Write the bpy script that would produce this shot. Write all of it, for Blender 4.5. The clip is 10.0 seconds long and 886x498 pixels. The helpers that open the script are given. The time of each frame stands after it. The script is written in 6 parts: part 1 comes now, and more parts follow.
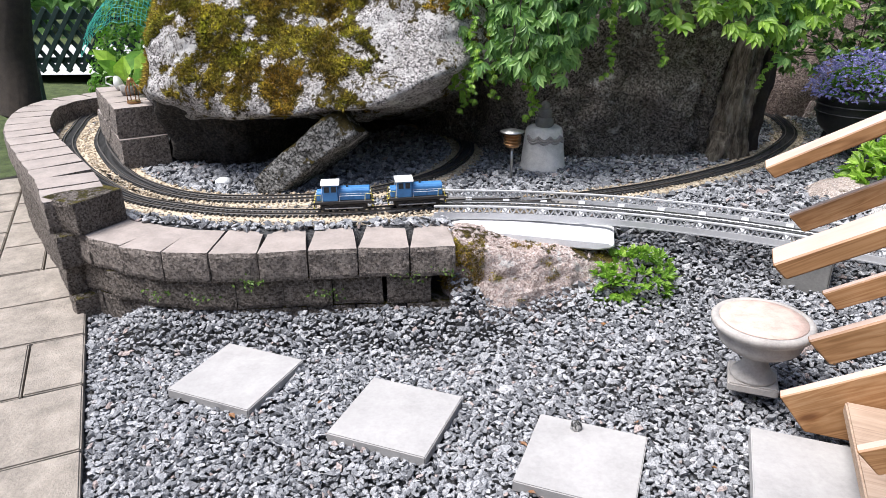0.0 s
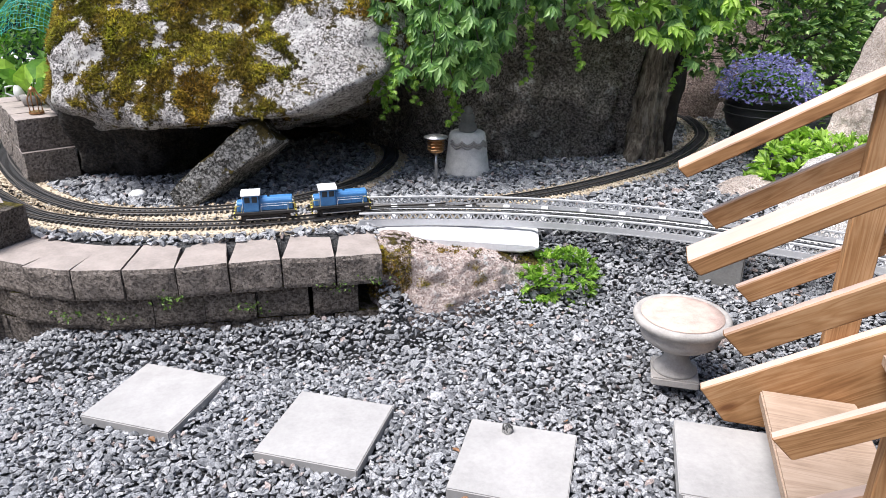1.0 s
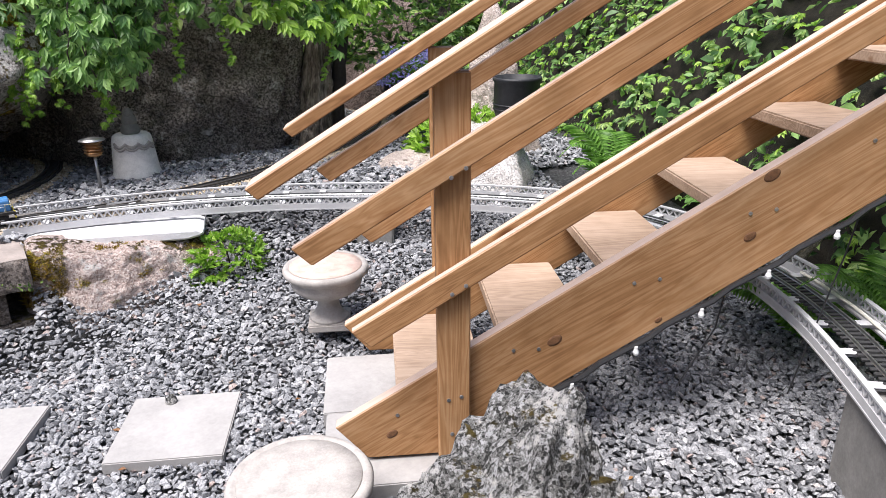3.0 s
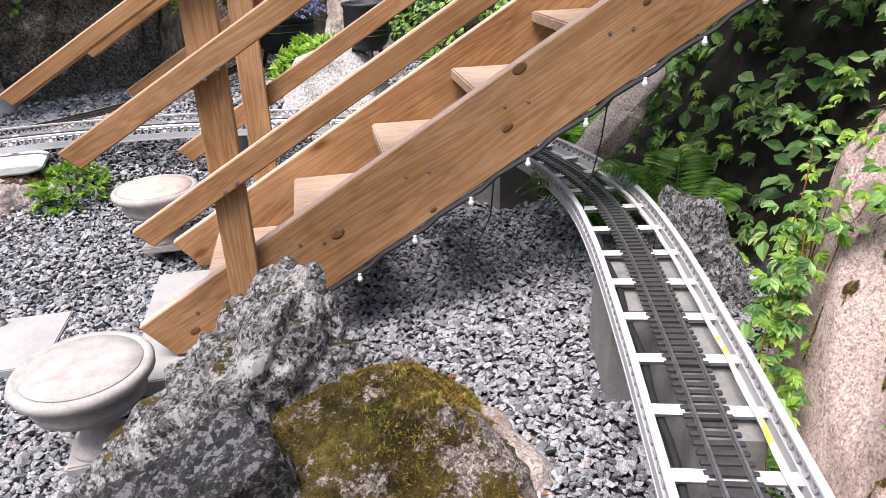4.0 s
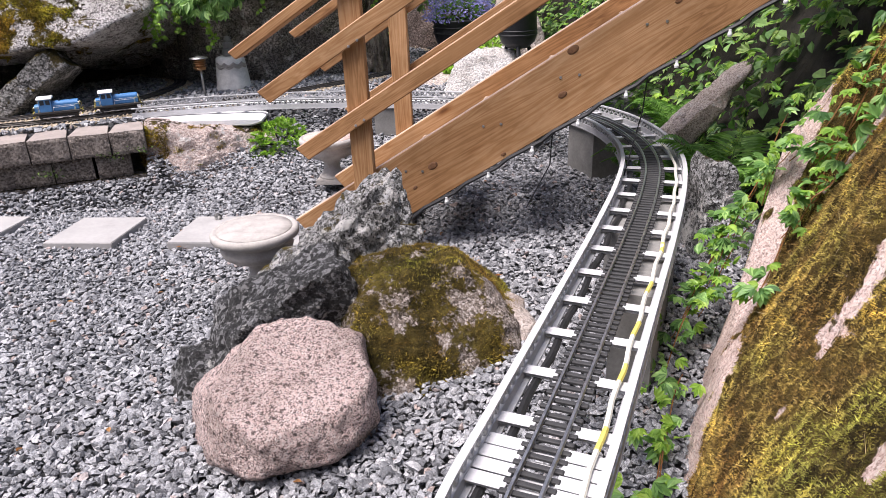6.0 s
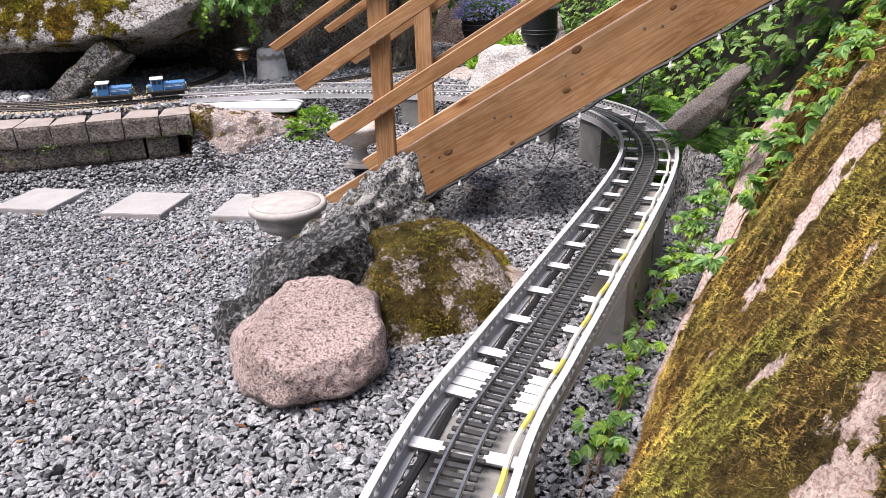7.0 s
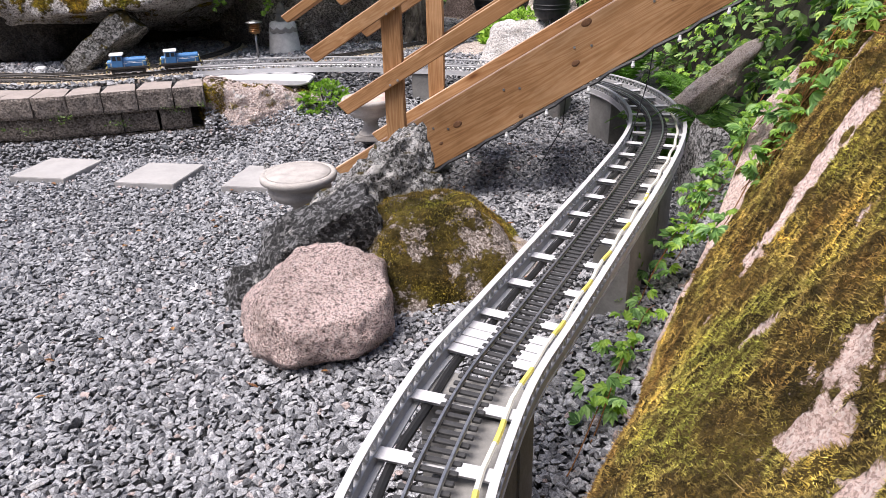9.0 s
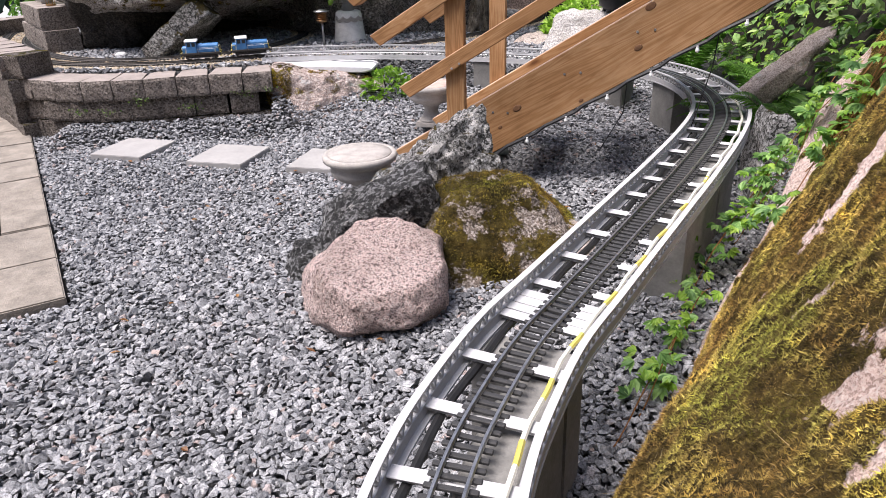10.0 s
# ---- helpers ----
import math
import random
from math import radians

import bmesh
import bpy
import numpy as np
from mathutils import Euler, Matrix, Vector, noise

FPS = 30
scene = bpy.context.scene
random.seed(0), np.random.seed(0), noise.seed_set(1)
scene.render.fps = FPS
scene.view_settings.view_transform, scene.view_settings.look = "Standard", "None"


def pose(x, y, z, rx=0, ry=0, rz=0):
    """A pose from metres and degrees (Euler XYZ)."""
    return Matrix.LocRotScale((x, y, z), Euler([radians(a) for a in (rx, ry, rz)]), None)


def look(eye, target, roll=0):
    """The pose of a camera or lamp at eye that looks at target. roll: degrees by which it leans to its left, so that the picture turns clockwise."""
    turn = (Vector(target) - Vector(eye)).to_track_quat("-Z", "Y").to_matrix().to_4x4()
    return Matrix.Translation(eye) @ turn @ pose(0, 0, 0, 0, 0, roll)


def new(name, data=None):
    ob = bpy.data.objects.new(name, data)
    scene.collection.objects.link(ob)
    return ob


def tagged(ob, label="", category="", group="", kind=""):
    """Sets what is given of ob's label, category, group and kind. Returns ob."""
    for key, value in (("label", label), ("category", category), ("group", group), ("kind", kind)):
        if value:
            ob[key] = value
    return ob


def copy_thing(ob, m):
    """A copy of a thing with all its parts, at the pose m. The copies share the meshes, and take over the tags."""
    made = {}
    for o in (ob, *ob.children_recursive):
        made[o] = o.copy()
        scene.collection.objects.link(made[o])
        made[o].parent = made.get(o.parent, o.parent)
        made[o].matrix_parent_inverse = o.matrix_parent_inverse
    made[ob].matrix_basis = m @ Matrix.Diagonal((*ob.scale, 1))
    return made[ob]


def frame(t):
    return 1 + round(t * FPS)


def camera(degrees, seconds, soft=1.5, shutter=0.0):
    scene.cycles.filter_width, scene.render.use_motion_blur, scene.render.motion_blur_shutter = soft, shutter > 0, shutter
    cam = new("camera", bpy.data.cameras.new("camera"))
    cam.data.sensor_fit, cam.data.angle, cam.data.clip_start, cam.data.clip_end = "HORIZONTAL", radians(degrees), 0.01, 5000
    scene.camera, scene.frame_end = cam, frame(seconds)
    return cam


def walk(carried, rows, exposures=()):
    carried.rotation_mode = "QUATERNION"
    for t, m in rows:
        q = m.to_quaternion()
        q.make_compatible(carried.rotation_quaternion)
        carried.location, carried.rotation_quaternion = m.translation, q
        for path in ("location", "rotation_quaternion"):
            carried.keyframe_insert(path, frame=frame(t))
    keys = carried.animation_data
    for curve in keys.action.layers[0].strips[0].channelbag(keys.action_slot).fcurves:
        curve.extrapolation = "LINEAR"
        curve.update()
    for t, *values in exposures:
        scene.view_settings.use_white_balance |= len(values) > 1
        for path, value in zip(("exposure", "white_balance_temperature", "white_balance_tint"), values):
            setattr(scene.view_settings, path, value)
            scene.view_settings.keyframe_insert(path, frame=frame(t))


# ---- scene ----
import itertools

# Plan units are brought to true metres by K (garden slabs of 0.35 m, steps of 0.18 m).
K = 0.87
cam = camera(65.6, 10.0, 0.8, 0.0)
PATH = [
    (0, (0.261, 1.456, 1.675), (0.285, 3.302, 0.906), -0.4),
    (0.5, (0.262, 1.471, 1.67), (0.374, 3.317, 0.909), -0.1),
    (1, (0.283, 1.477, 1.671), (0.508, 3.316, 0.916), -0.0),
    (1.5, (0.325, 1.478, 1.669), (0.703, 3.295, 0.921), 0.1),
    (2, (0.403, 1.446, 1.649), (0.961, 3.22, 0.912), 0.2),
    (2.2, (0.444, 1.404, 1.641), (1.079, 3.154, 0.911), 0.1),
    (3.3, (0.695, 0.911, 1.517), (1.655, 2.511, 0.797), -0.9),
    (3.5, (0.745, 0.83, 1.509), (1.737, 2.403, 0.772), -1.1),
    (4, (0.97, 0.587, 1.435), (1.964, 2.101, 0.588), -2.0),
    (4.5, (0.989, 0.264, 1.356), (1.796, 1.783, 0.337), -3.4),
    (5, (0.999, 0.033, 1.375), (1.686, 1.646, 0.413), -3.2),
    (5.5, (1.048, -0.155, 1.397), (1.654, 1.557, 0.559), -2.6),
    (5.7, (1.056, -0.293, 1.398), (1.598, 1.461, 0.604), -2.9),
    (6.8, (1.06, -0.704, 1.458), (1.48, 1.087, 0.673), -2.0),
    (7, (1.059, -0.813, 1.462), (1.453, 0.979, 0.667), -1.8),
    (7.1, (1.063, -0.859, 1.462), (1.447, 0.936, 0.667), -1.5),
    (7.5, (1.073, -0.891, 1.484), (1.44, 0.902, 0.676), -1.7),
    (8, (1.06, -0.876, 1.474), (1.432, 0.909, 0.653), -1.8),
    (8.5, (1.056, -0.88, 1.452), (1.435, 0.897, 0.616), -1.7),
    (9, (1.059, -0.879, 1.44), (1.416, 0.897, 0.593), -1.5),
    (9.5, (1.052, -0.885, 1.421), (1.353, 0.899, 0.569), -1.6),
    (10, (1.047, -0.958, 1.388), (1.242, 0.841, 0.538), -1.9),
]
walk(cam, [(t, look(Vector(eye) * K, Vector(target) * K, roll)) for t, eye, target, roll in PATH],
     [(0.0, 0.84, 6150, 11), (2.2, 0.84, 6150, 11), (3.5, 0.88, 6350, 15), (5.0, 0.76, 6300, 18), (7.0, 0.78, 6450, 17), (10.0, 0.72, 6400, 16)])

# ---------------------------------------------------------------- light
world = bpy.data.worlds.new("sky")
scene.world = world
world.use_nodes = True
wn = world.node_tree.nodes
sky = wn.new("ShaderNodeTexSky")
sky.sky_type = "NISHITA"
sky.sun_disc = False
sky.sun_elevation = radians(66)
sky.sun_rotation = radians(255)
sky.air_density, sky.dust_density, sky.ozone_density = 1.0, 4.0, 1.0
wn["Background"].inputs["Strength"].default_value = 0.115
world.node_tree.links.new(sky.outputs[0], wn["Background"].inputs["Color"])
sun = bpy.data.lights.new("sun", "SUN")
sun.energy, sun.angle, sun.color = 3.5, radians(32), (1.0, 0.965, 0.925)
sun_ob = new("sun", sun)
sun_ob.matrix_world = look((-4.0, -1.2, 9.6), (0, 0, 0))


# ---------------------------------------------------------------- materials
def mat(name):
    m = bpy.data.materials.new(name)
    m.use_nodes = True
    nt = m.node_tree
    bsdf = nt.nodes["Principled BSDF"]
    return m, nt, bsdf


def node(nt, kind, **values):
    n = nt.nodes.new(kind)
    for k, v in values.items():
        n.inputs[k.replace("_", " ")].default_value = v
    return n


def ramp(nt, fac, stops):
    r = nt.nodes.new("ShaderNodeValToRGB")
    e = r.color_ramp.elements
    while len(e) < len(stops):
        e.new(0.5)
    for el, (p, c) in zip(e, stops):
        el.position, el.color = p, (*c, 1)
    nt.links.new(fac, r.inputs[0])
    return r.outputs[0]


def mix(nt, fac, a, b, mode="MIX"):
    m = nt.nodes.new("ShaderNodeMix")
    m.data_type, m.blend_type = "RGBA", mode
    for sock, v in ((m.inputs[0], fac), (m.inputs[6], a), (m.inputs[7], b)):
        if isinstance(v, bpy.types.NodeSocket):
            nt.links.new(v, sock)
        elif isinstance(v, (int, float)):
            sock.default_value = v
        else:
            sock.default_value = (*v, 1)
    return m.outputs[2]


def calc(nt, op, a, b=0.0, c=0.0):
    m = nt.nodes.new("ShaderNodeMath")
    m.operation = op
    for sock, v in zip(m.inputs, (a, b, c)):
        if isinstance(v, bpy.types.NodeSocket):
            nt.links.new(v, sock)
        else:
            sock.default_value = v
    return m.outputs[0]


def coords(nt, which="Object", scale=(1, 1, 1), shift=False):
    tc = nt.nodes.new("ShaderNodeTexCoord")
    mp = nt.nodes.new("ShaderNodeMapping")
    mp.inputs["Scale"].default_value = scale
    nt.links.new(tc.outputs[which], mp.inputs[0])
    if shift:
        oi = nt.nodes.new("ShaderNodeObjectInfo")
        sh = calc(nt, "MULTIPLY", oi.outputs["Random"], 37.0)
        nt.links.new(sh, mp.inputs["Location"])
    return mp.outputs[0]


def noise_tex(nt, vec, scale, detail=4.0, rough=0.6, distortion=0.0):
    n = node(nt, "ShaderNodeTexNoise", Scale=scale, Detail=detail, Roughness=rough, Distortion=distortion)
    nt.links.new(vec, n.inputs["Vector"])
    return n.outputs["Fac"]


def bump(nt, bsdf, height, strength, distance, prev=None):
    b = node(nt, "ShaderNodeBump", Strength=strength, Distance=distance)
    nt.links.new(height, b.inputs["Height"])
    if prev is not None:
        nt.links.new(prev, b.inputs["Normal"])
    nt.links.new(b.outputs[0], bsdf.inputs["Normal"])
    return b.outputs[0]


def rock_mat(name, dark, mid, light, speck=140.0, moss=None, moss_amount=0.0, moss_scale=3.0, lichen=0.0, up=0.5, rough_bump=0.6, grown=False, pits=0.0, mottle=0.9):
    """Granite with crystals; moss cushions where the surface faces up."""
    m, nt, b = mat(name)
    v = coords(nt)
    big = noise_tex(nt, v, 3.0, 6, 0.65)
    grain = noise_tex(nt, v, speck, 3, 0.7)
    vor = node(nt, "ShaderNodeTexVoronoi", Scale=speck * 0.55)
    nt.links.new(v, vor.inputs["Vector"])
    cell = nt.nodes.new("ShaderNodeSeparateColor")
    nt.links.new(vor.outputs["Color"], cell.inputs[0])
    g = calc(nt, "ADD", calc(nt, "MULTIPLY", grain, 0.72), calc(nt, "MULTIPLY", cell.outputs[0], 0.28))
    col = ramp(nt, g, [(0.39, dark), (0.465, mid), (0.535, mid), (0.61, light)])
    stain = ramp(nt, big, [(0.3, (0.62, 0.60, 0.57)), (0.55, (1, 1, 1)), (0.7, (1.08, 1.08, 1.08))])
    col = mix(nt, 1.0, col, stain, "MULTIPLY")
    if lichen:
        ln = noise_tex(nt, v, 7.0, 8, 0.75)
        lm = ramp(nt, ln, [(0.60 - 0.15 * lichen, (0, 0, 0)), (0.66 - 0.15 * lichen, (1, 1, 1))])
        col = mix(nt, lm, col, (0.72, 0.70, 0.67))
    pit = noise_tex(nt, v, 45.0, 8, 0.7)
    if pits:
        hole = noise_tex(nt, v, 62.0, 5, 0.6)
        col = mix(nt, ramp(nt, hole, [(0.30 + 0.12 * pits, (1, 1, 1)), (0.36 + 0.12 * pits, (0, 0, 0))]), col, tuple(c * 0.7 for c in dark))
        bump(nt, b, ramp(nt, hole, [(0.30 + 0.12 * pits, (0, 0, 0)), (0.40 + 0.12 * pits, (1, 1, 1))]), 0.9, 0.02)
    nrm = bump(nt, b, pit, rough_bump, 0.05)
    nrm = bump(nt, b, grain, 0.35, 0.006, nrm)
    b.inputs["Roughness"].default_value = 0.85
    if moss:
        geo = nt.nodes.new("ShaderNodeNewGeometry")
        sep = nt.nodes.new("ShaderNodeSeparateXYZ")
        nt.links.new(geo.outputs["Normal"], sep.inputs[0])
        mn = noise_tex(nt, v, moss_scale, 9, 0.72, 0.4)
        edge = noise_tex(nt, v, moss_scale * 9, 5, 0.7)
        if grown:
            at = nt.nodes.new("ShaderNodeAttribute")
            at.attribute_name = "moss"
            fine = noise_tex(nt, v, 22.0, 6, 0.75)
            f = calc(nt, "ADD", at.outputs["Fac"], calc(nt, "ADD", calc(nt, "MULTIPLY", calc(nt, "SUBTRACT", fine, 0.5), mottle), calc(nt, "MULTIPLY", calc(nt, "SUBTRACT", mn, 0.5), 0.35)))
            mask = ramp(nt, f, [(0.47, (0, 0, 0)), (0.55, (1, 1, 1))])
        else:
            mask = None
        f = calc(nt, "ADD", calc(nt, "ADD", mn, calc(nt, "MULTIPLY", calc(nt, "SUBTRACT", edge, 0.5), 0.35)),
                 calc(nt, "MULTIPLY", calc(nt, "SUBTRACT", sep.outputs[2], up), 0.3))
        mask = mask or ramp(nt, f, [(0.60 - moss_amount * 0.35, (0, 0, 0)), (0.645 - moss_amount * 0.35, (1, 1, 1))])
        fuzz = noise_tex(nt, v, 260.0, 4, 0.8)
        tuft = noise_tex(nt, v, 38.0, 5, 0.7)
        hue = noise_tex(nt, v, 5.0, 5, 0.6)
        mc = ramp(nt, hue, [(0.36, tuple(c * 0.6 for c in moss[0])), (0.5, moss[1]), (0.62, moss[2])])
        mc = mix(nt, 1.0, mc, ramp(nt, calc(nt, "ADD", calc(nt, "MULTIPLY", fuzz, 0.5), calc(nt, "MULTIPLY", tuft, 0.5)),
                                   [(0.38, (0.16, 0.15, 0.15)), (0.60, (1.55, 1.5, 1.5))]), "MULTIPLY")
        col = mix(nt, mask, col, mc)
        h = calc(nt, "MULTIPLY", mask, calc(nt, "ADD", 0.5, calc(nt, "ADD", calc(nt, "MULTIPLY", fuzz, 0.45), calc(nt, "MULTIPLY", tuft, 1.1))))
        bump(nt, b, h, 1.0, 0.06, nrm)
        nt.links.new(calc(nt, "ADD", 0.82, calc(nt, "MULTIPLY", mask, 0.18)), b.inputs["Roughness"])
        b.inputs["Specular IOR Level"].default_value = 0.25
    nt.links.new(col, b.inputs["Base Color"])
    return m


# Moss tones under the shoots, darkened to hold the shade between them.
MOSS = ((0.06, 0.05, 0.012), (0.11, 0.085, 0.022), (0.18, 0.145, 0.035))
MOSS_DRY_SHADE = ((0.06, 0.045, 0.014), (0.10, 0.072, 0.022), (0.15, 0.11, 0.03))
M_BOULDER = rock_mat("mossy granite", (0.11, 0.10, 0.095), (0.54, 0.51, 0.49), (0.86, 0.83, 0.81), 190, MOSS, 0.44, 5.0, 0.45, 0.35, 0.9, True, 0.45, 2.0)
M_DARKROCK = rock_mat("shaded granite", (0.05, 0.043, 0.037), (0.25, 0.215, 0.19), (0.50, 0.45, 0.41), 170, None, 0, 2, 0.12, 0.5, 1.0, False, 0.5)
M_BROWNROCK = rock_mat("pinkish brown granite", (0.10, 0.07, 0.06), (0.24, 0.175, 0.15), (0.38, 0.30, 0.265), 160, None, 0, 2, 0.0, 0.5, 1.0, False, 0.5)
# Near black: the shade under the boulder is put into this colour.
M_UNDERSHADE = rock_mat("shade-dark granite", (0.012, 0.010, 0.008), (0.045, 0.038, 0.030), (0.11, 0.095, 0.08), 160, None, 0, 2, 0.0, 0.5, 1.0)
M_SLOPE = rock_mat("mossy pink bedrock", (0.46, 0.33, 0.285), (0.82, 0.62, 0.55), (0.90, 0.78, 0.72), 320, MOSS_DRY_SHADE, 0.55, 5.0, 0.0, 0.45, 0.8, True, 0.12, 0.8)
M_PINK = rock_mat("pink granite", (0.19, 0.13, 0.115), (0.84, 0.62, 0.57), (0.94, 0.82, 0.78), 420, None, 0, 2, 0.0, 0.5, 1.0, False, 0.58)
M_PALE = rock_mat("pale pink granite", (0.34, 0.28, 0.24), (0.62, 0.52, 0.46), (0.78, 0.70, 0.65), 300, MOSS, -0.1, 4.0, 0.1, 0.7, 0.8)
M_SHARD = rock_mat("grey splintered granite", (0.045, 0.045, 0.043), (0.26, 0.26, 0.25), (0.66, 0.66, 0.67), 150, MOSS, 0.0, 4.0, 0.45, 0.6, 1.0, False, 0.5)
M_DARKSHARD = rock_mat("dark grey granite", (0.012, 0.012, 0.012), (0.055, 0.055, 0.055), (0.30, 0.30, 0.305), 110, None, 0.0, 4.0, 0.25, 0.6, 1.0)
M_PROP = rock_mat("dark mossy granite", (0.03, 0.03, 0.028), (0.20, 0.195, 0.18), (0.55, 0.54, 0.52), 160, MOSS, 0.42, 4.0, 0.2, 0.6, 1.0)
M_QUARTZ = rock_mat("whitish granite", (0.40, 0.37, 0.35), (0.78, 0.74, 0.71), (0.90, 0.88, 0.86), 240, None, 0, 5.0, 0.2, 0.5, 0.8, False, 0.3)
M_MOSSROCK = rock_mat("moss covered boulder", (0.10, 0.08, 0.065), (0.30, 0.245, 0.205), (0.60, 0.54, 0.50), 220, MOSS, 0.62, 5.0, 0.0, 0.5, 0.8, True, 0.3, 1.7)
M_WALLROCK = rock_mat("light pink granite", (0.36, 0.27, 0.24), (0.66, 0.53, 0.475), (0.80, 0.72, 0.68), 240, MOSS, -0.2, 5.0, 0.2, 0.5, 0.8, False, 0.4)


def gravel_mat(name, stops, spec=0.2, fleck=0.75):
    """Crushed stone: a tone for each chip, with dark mineral flecks and pale crystals."""
    m, nt, b = mat(name)
    geo = nt.nodes.new("ShaderNodeNewGeometry")
    col = ramp(nt, geo.outputs["Random Per Island"], stops)
    v = coords(nt)
    n1 = noise_tex(nt, v, 330.0, 3, 0.7)
    n2 = noise_tex(nt, v, 120.0, 4, 0.7)
    col = mix(nt, fleck, col, ramp(nt, n1, [(0.38, (0.22, 0.22, 0.23)), (0.46, (0.85, 0.85, 0.85)), (0.60, (1.35, 1.35, 1.35))]), "MULTIPLY")
    col = mix(nt, fleck, col, ramp(nt, n2, [(0.36, (0.40, 0.40, 0.42)), (0.50, (1.0, 1.0, 1.0)), (0.64, (1.3, 1.3, 1.3))]), "MULTIPLY")
    nt.links.new(col, b.inputs["Base Color"])
    b.inputs["Roughness"].default_value = 0.75
    b.inputs["Specular IOR Level"].default_value = spec
    bump(nt, b, n2, 0.4, 0.004)
    return m


M_GRAVEL = gravel_mat("crushed granite gravel", [(0.0, (0.10, 0.103, 0.11)), (0.25, (0.20, 0.204, 0.214)), (0.55, (0.28, 0.285, 0.295)), (0.85, (0.36, 0.364, 0.375)), (0.965, (0.41, 0.41, 0.415)), (0.985, (0.33, 0.27, 0.25))])
M_BALLAST = gravel_mat("tan ballast", [(0.0, (0.26, 0.20, 0.135)), (0.4, (0.44, 0.36, 0.255)), (0.8, (0.54, 0.465, 0.36)), (1.0, (0.36, 0.34, 0.32))], 0.2, 0.4)


def plain(name, color, rough=0.6, metal=0.0, var=0.25, scale=25.0, bump_s=0.15, bump_d=0.003, spec=0.5, shift=True):
    """A plain surface with two scales of wear."""
    m, nt, b = mat(name)
    v = coords(nt, shift=shift)
    n1 = noise_tex(nt, v, scale, 5, 0.65)
    n2 = noise_tex(nt, v, scale * 9, 4, 0.7)
    lo = tuple(c * (1 - var) for c in color)
    hi = tuple(min(1, c * (1 + var * 0.5)) for c in color)
    col = ramp(nt, calc(nt, "ADD", calc(nt, "MULTIPLY", n1, 0.65), calc(nt, "MULTIPLY", n2, 0.35)), [(0.32, lo), (0.62, hi)])
    nt.links.new(col, b.inputs["Base Color"])
    nt.links.new(calc(nt, "ADD", rough - 0.08, calc(nt, "MULTIPLY", n1, 0.16)), b.inputs["Roughness"])
    b.inputs["Metallic"].default_value = metal
    b.inputs["Specular IOR Level"].default_value = spec
    if bump_s:
        bump(nt, b, n2, bump_s, bump_d)
    return m


def wood_mat(name, a, bcol, c, lit_bleached=1.0):
    """Pine with the grain along the board's own x axis, knots, weathering and painted top light."""
    m, nt, b = mat(name)
    v = coords(nt, scale=(0.55, 7.0, 7.0), shift=True)
    warp = noise_tex(nt, v, 1.3, 4, 0.55, 0.8)
    rings = nt.nodes.new("ShaderNodeMath")
    rings.operation = "PINGPONG"
    nt.links.new(calc(nt, "MULTIPLY", warp, 26.0), rings.inputs[0])
    rings.inputs[1].default_value = 1.0
    fine = noise_tex(nt, coords(nt, scale=(3, 110, 110), shift=True), 1.0, 4, 0.7)
    tone = noise_tex(nt, coords(nt, scale=(0.8, 2.5, 2.5), shift=True), 1.2, 3, 0.5)
    f = calc(nt, "ADD", calc(nt, "MULTIPLY", rings.outputs[0], 0.16), calc(nt, "ADD", calc(nt, "MULTIPLY", fine, 0.26), calc(nt, "MULTIPLY", tone, 0.58)))
    col = ramp(nt, f, [(0.30, a), (0.5, bcol), (0.72, c)])
    vk = coords(nt, scale=(1.5, 4.2, 4.2), shift=True)
    vor = node(nt, "ShaderNodeTexVoronoi", Scale=1.0)
    nt.links.new(vk, vor.inputs["Vector"])
    knot = ramp(nt, vor.outputs["Distance"], [(0.03, (0.36, 0.25, 0.18)), (0.06, (0.7, 0.6, 0.5)), (0.10, (1, 1, 1))])
    col = mix(nt, 0.9, col, knot, "MULTIPLY")
    stain = noise_tex(nt, coords(nt, shift=True), 3.0, 6, 0.65)
    col = mix(nt, 1.0, col, ramp(nt, stain, [(0.32, (0.74, 0.72, 0.68)), (0.62, (1.06, 1.06, 1.06))]), "MULTIPLY")
    # Top light and sun bleaching, both put into the colour of up-facing sides.
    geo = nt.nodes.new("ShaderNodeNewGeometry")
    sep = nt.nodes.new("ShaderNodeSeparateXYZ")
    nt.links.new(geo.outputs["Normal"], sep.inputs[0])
    lit_bleach = calc(nt, "MULTIPLY", ramp(nt, sep.outputs[2], [(0.55, (0, 0, 0)), (0.75, (1, 1, 1))]), calc(nt, "MULTIPLY", lit_bleached, calc(nt, "ADD", 0.25, calc(nt, "MULTIPLY", stain, 0.65))))
    col = mix(nt, lit_bleach, col, (0.61, 0.52, 0.475))
    nt.links.new(col, b.inputs["Base Color"])
    b.inputs["Roughness"].default_value = 0.72
    b.inputs["Specular IOR Level"].default_value = 0.25
    bump(nt, b, fine, 0.2, 0.002)
    return m


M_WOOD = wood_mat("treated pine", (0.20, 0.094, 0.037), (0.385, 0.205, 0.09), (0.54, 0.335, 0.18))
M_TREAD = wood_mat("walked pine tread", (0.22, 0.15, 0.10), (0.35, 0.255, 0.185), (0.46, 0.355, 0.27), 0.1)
M_SLAB = plain("pale concrete slab", (0.335, 0.325, 0.316), 0.85, 0, 0.2, 6, 0.25, 0.002)
M_PAVER = plain("beige concrete paver", (0.27, 0.237, 0.20), 0.9, 0, 0.45, 9, 0.8, 0.008)
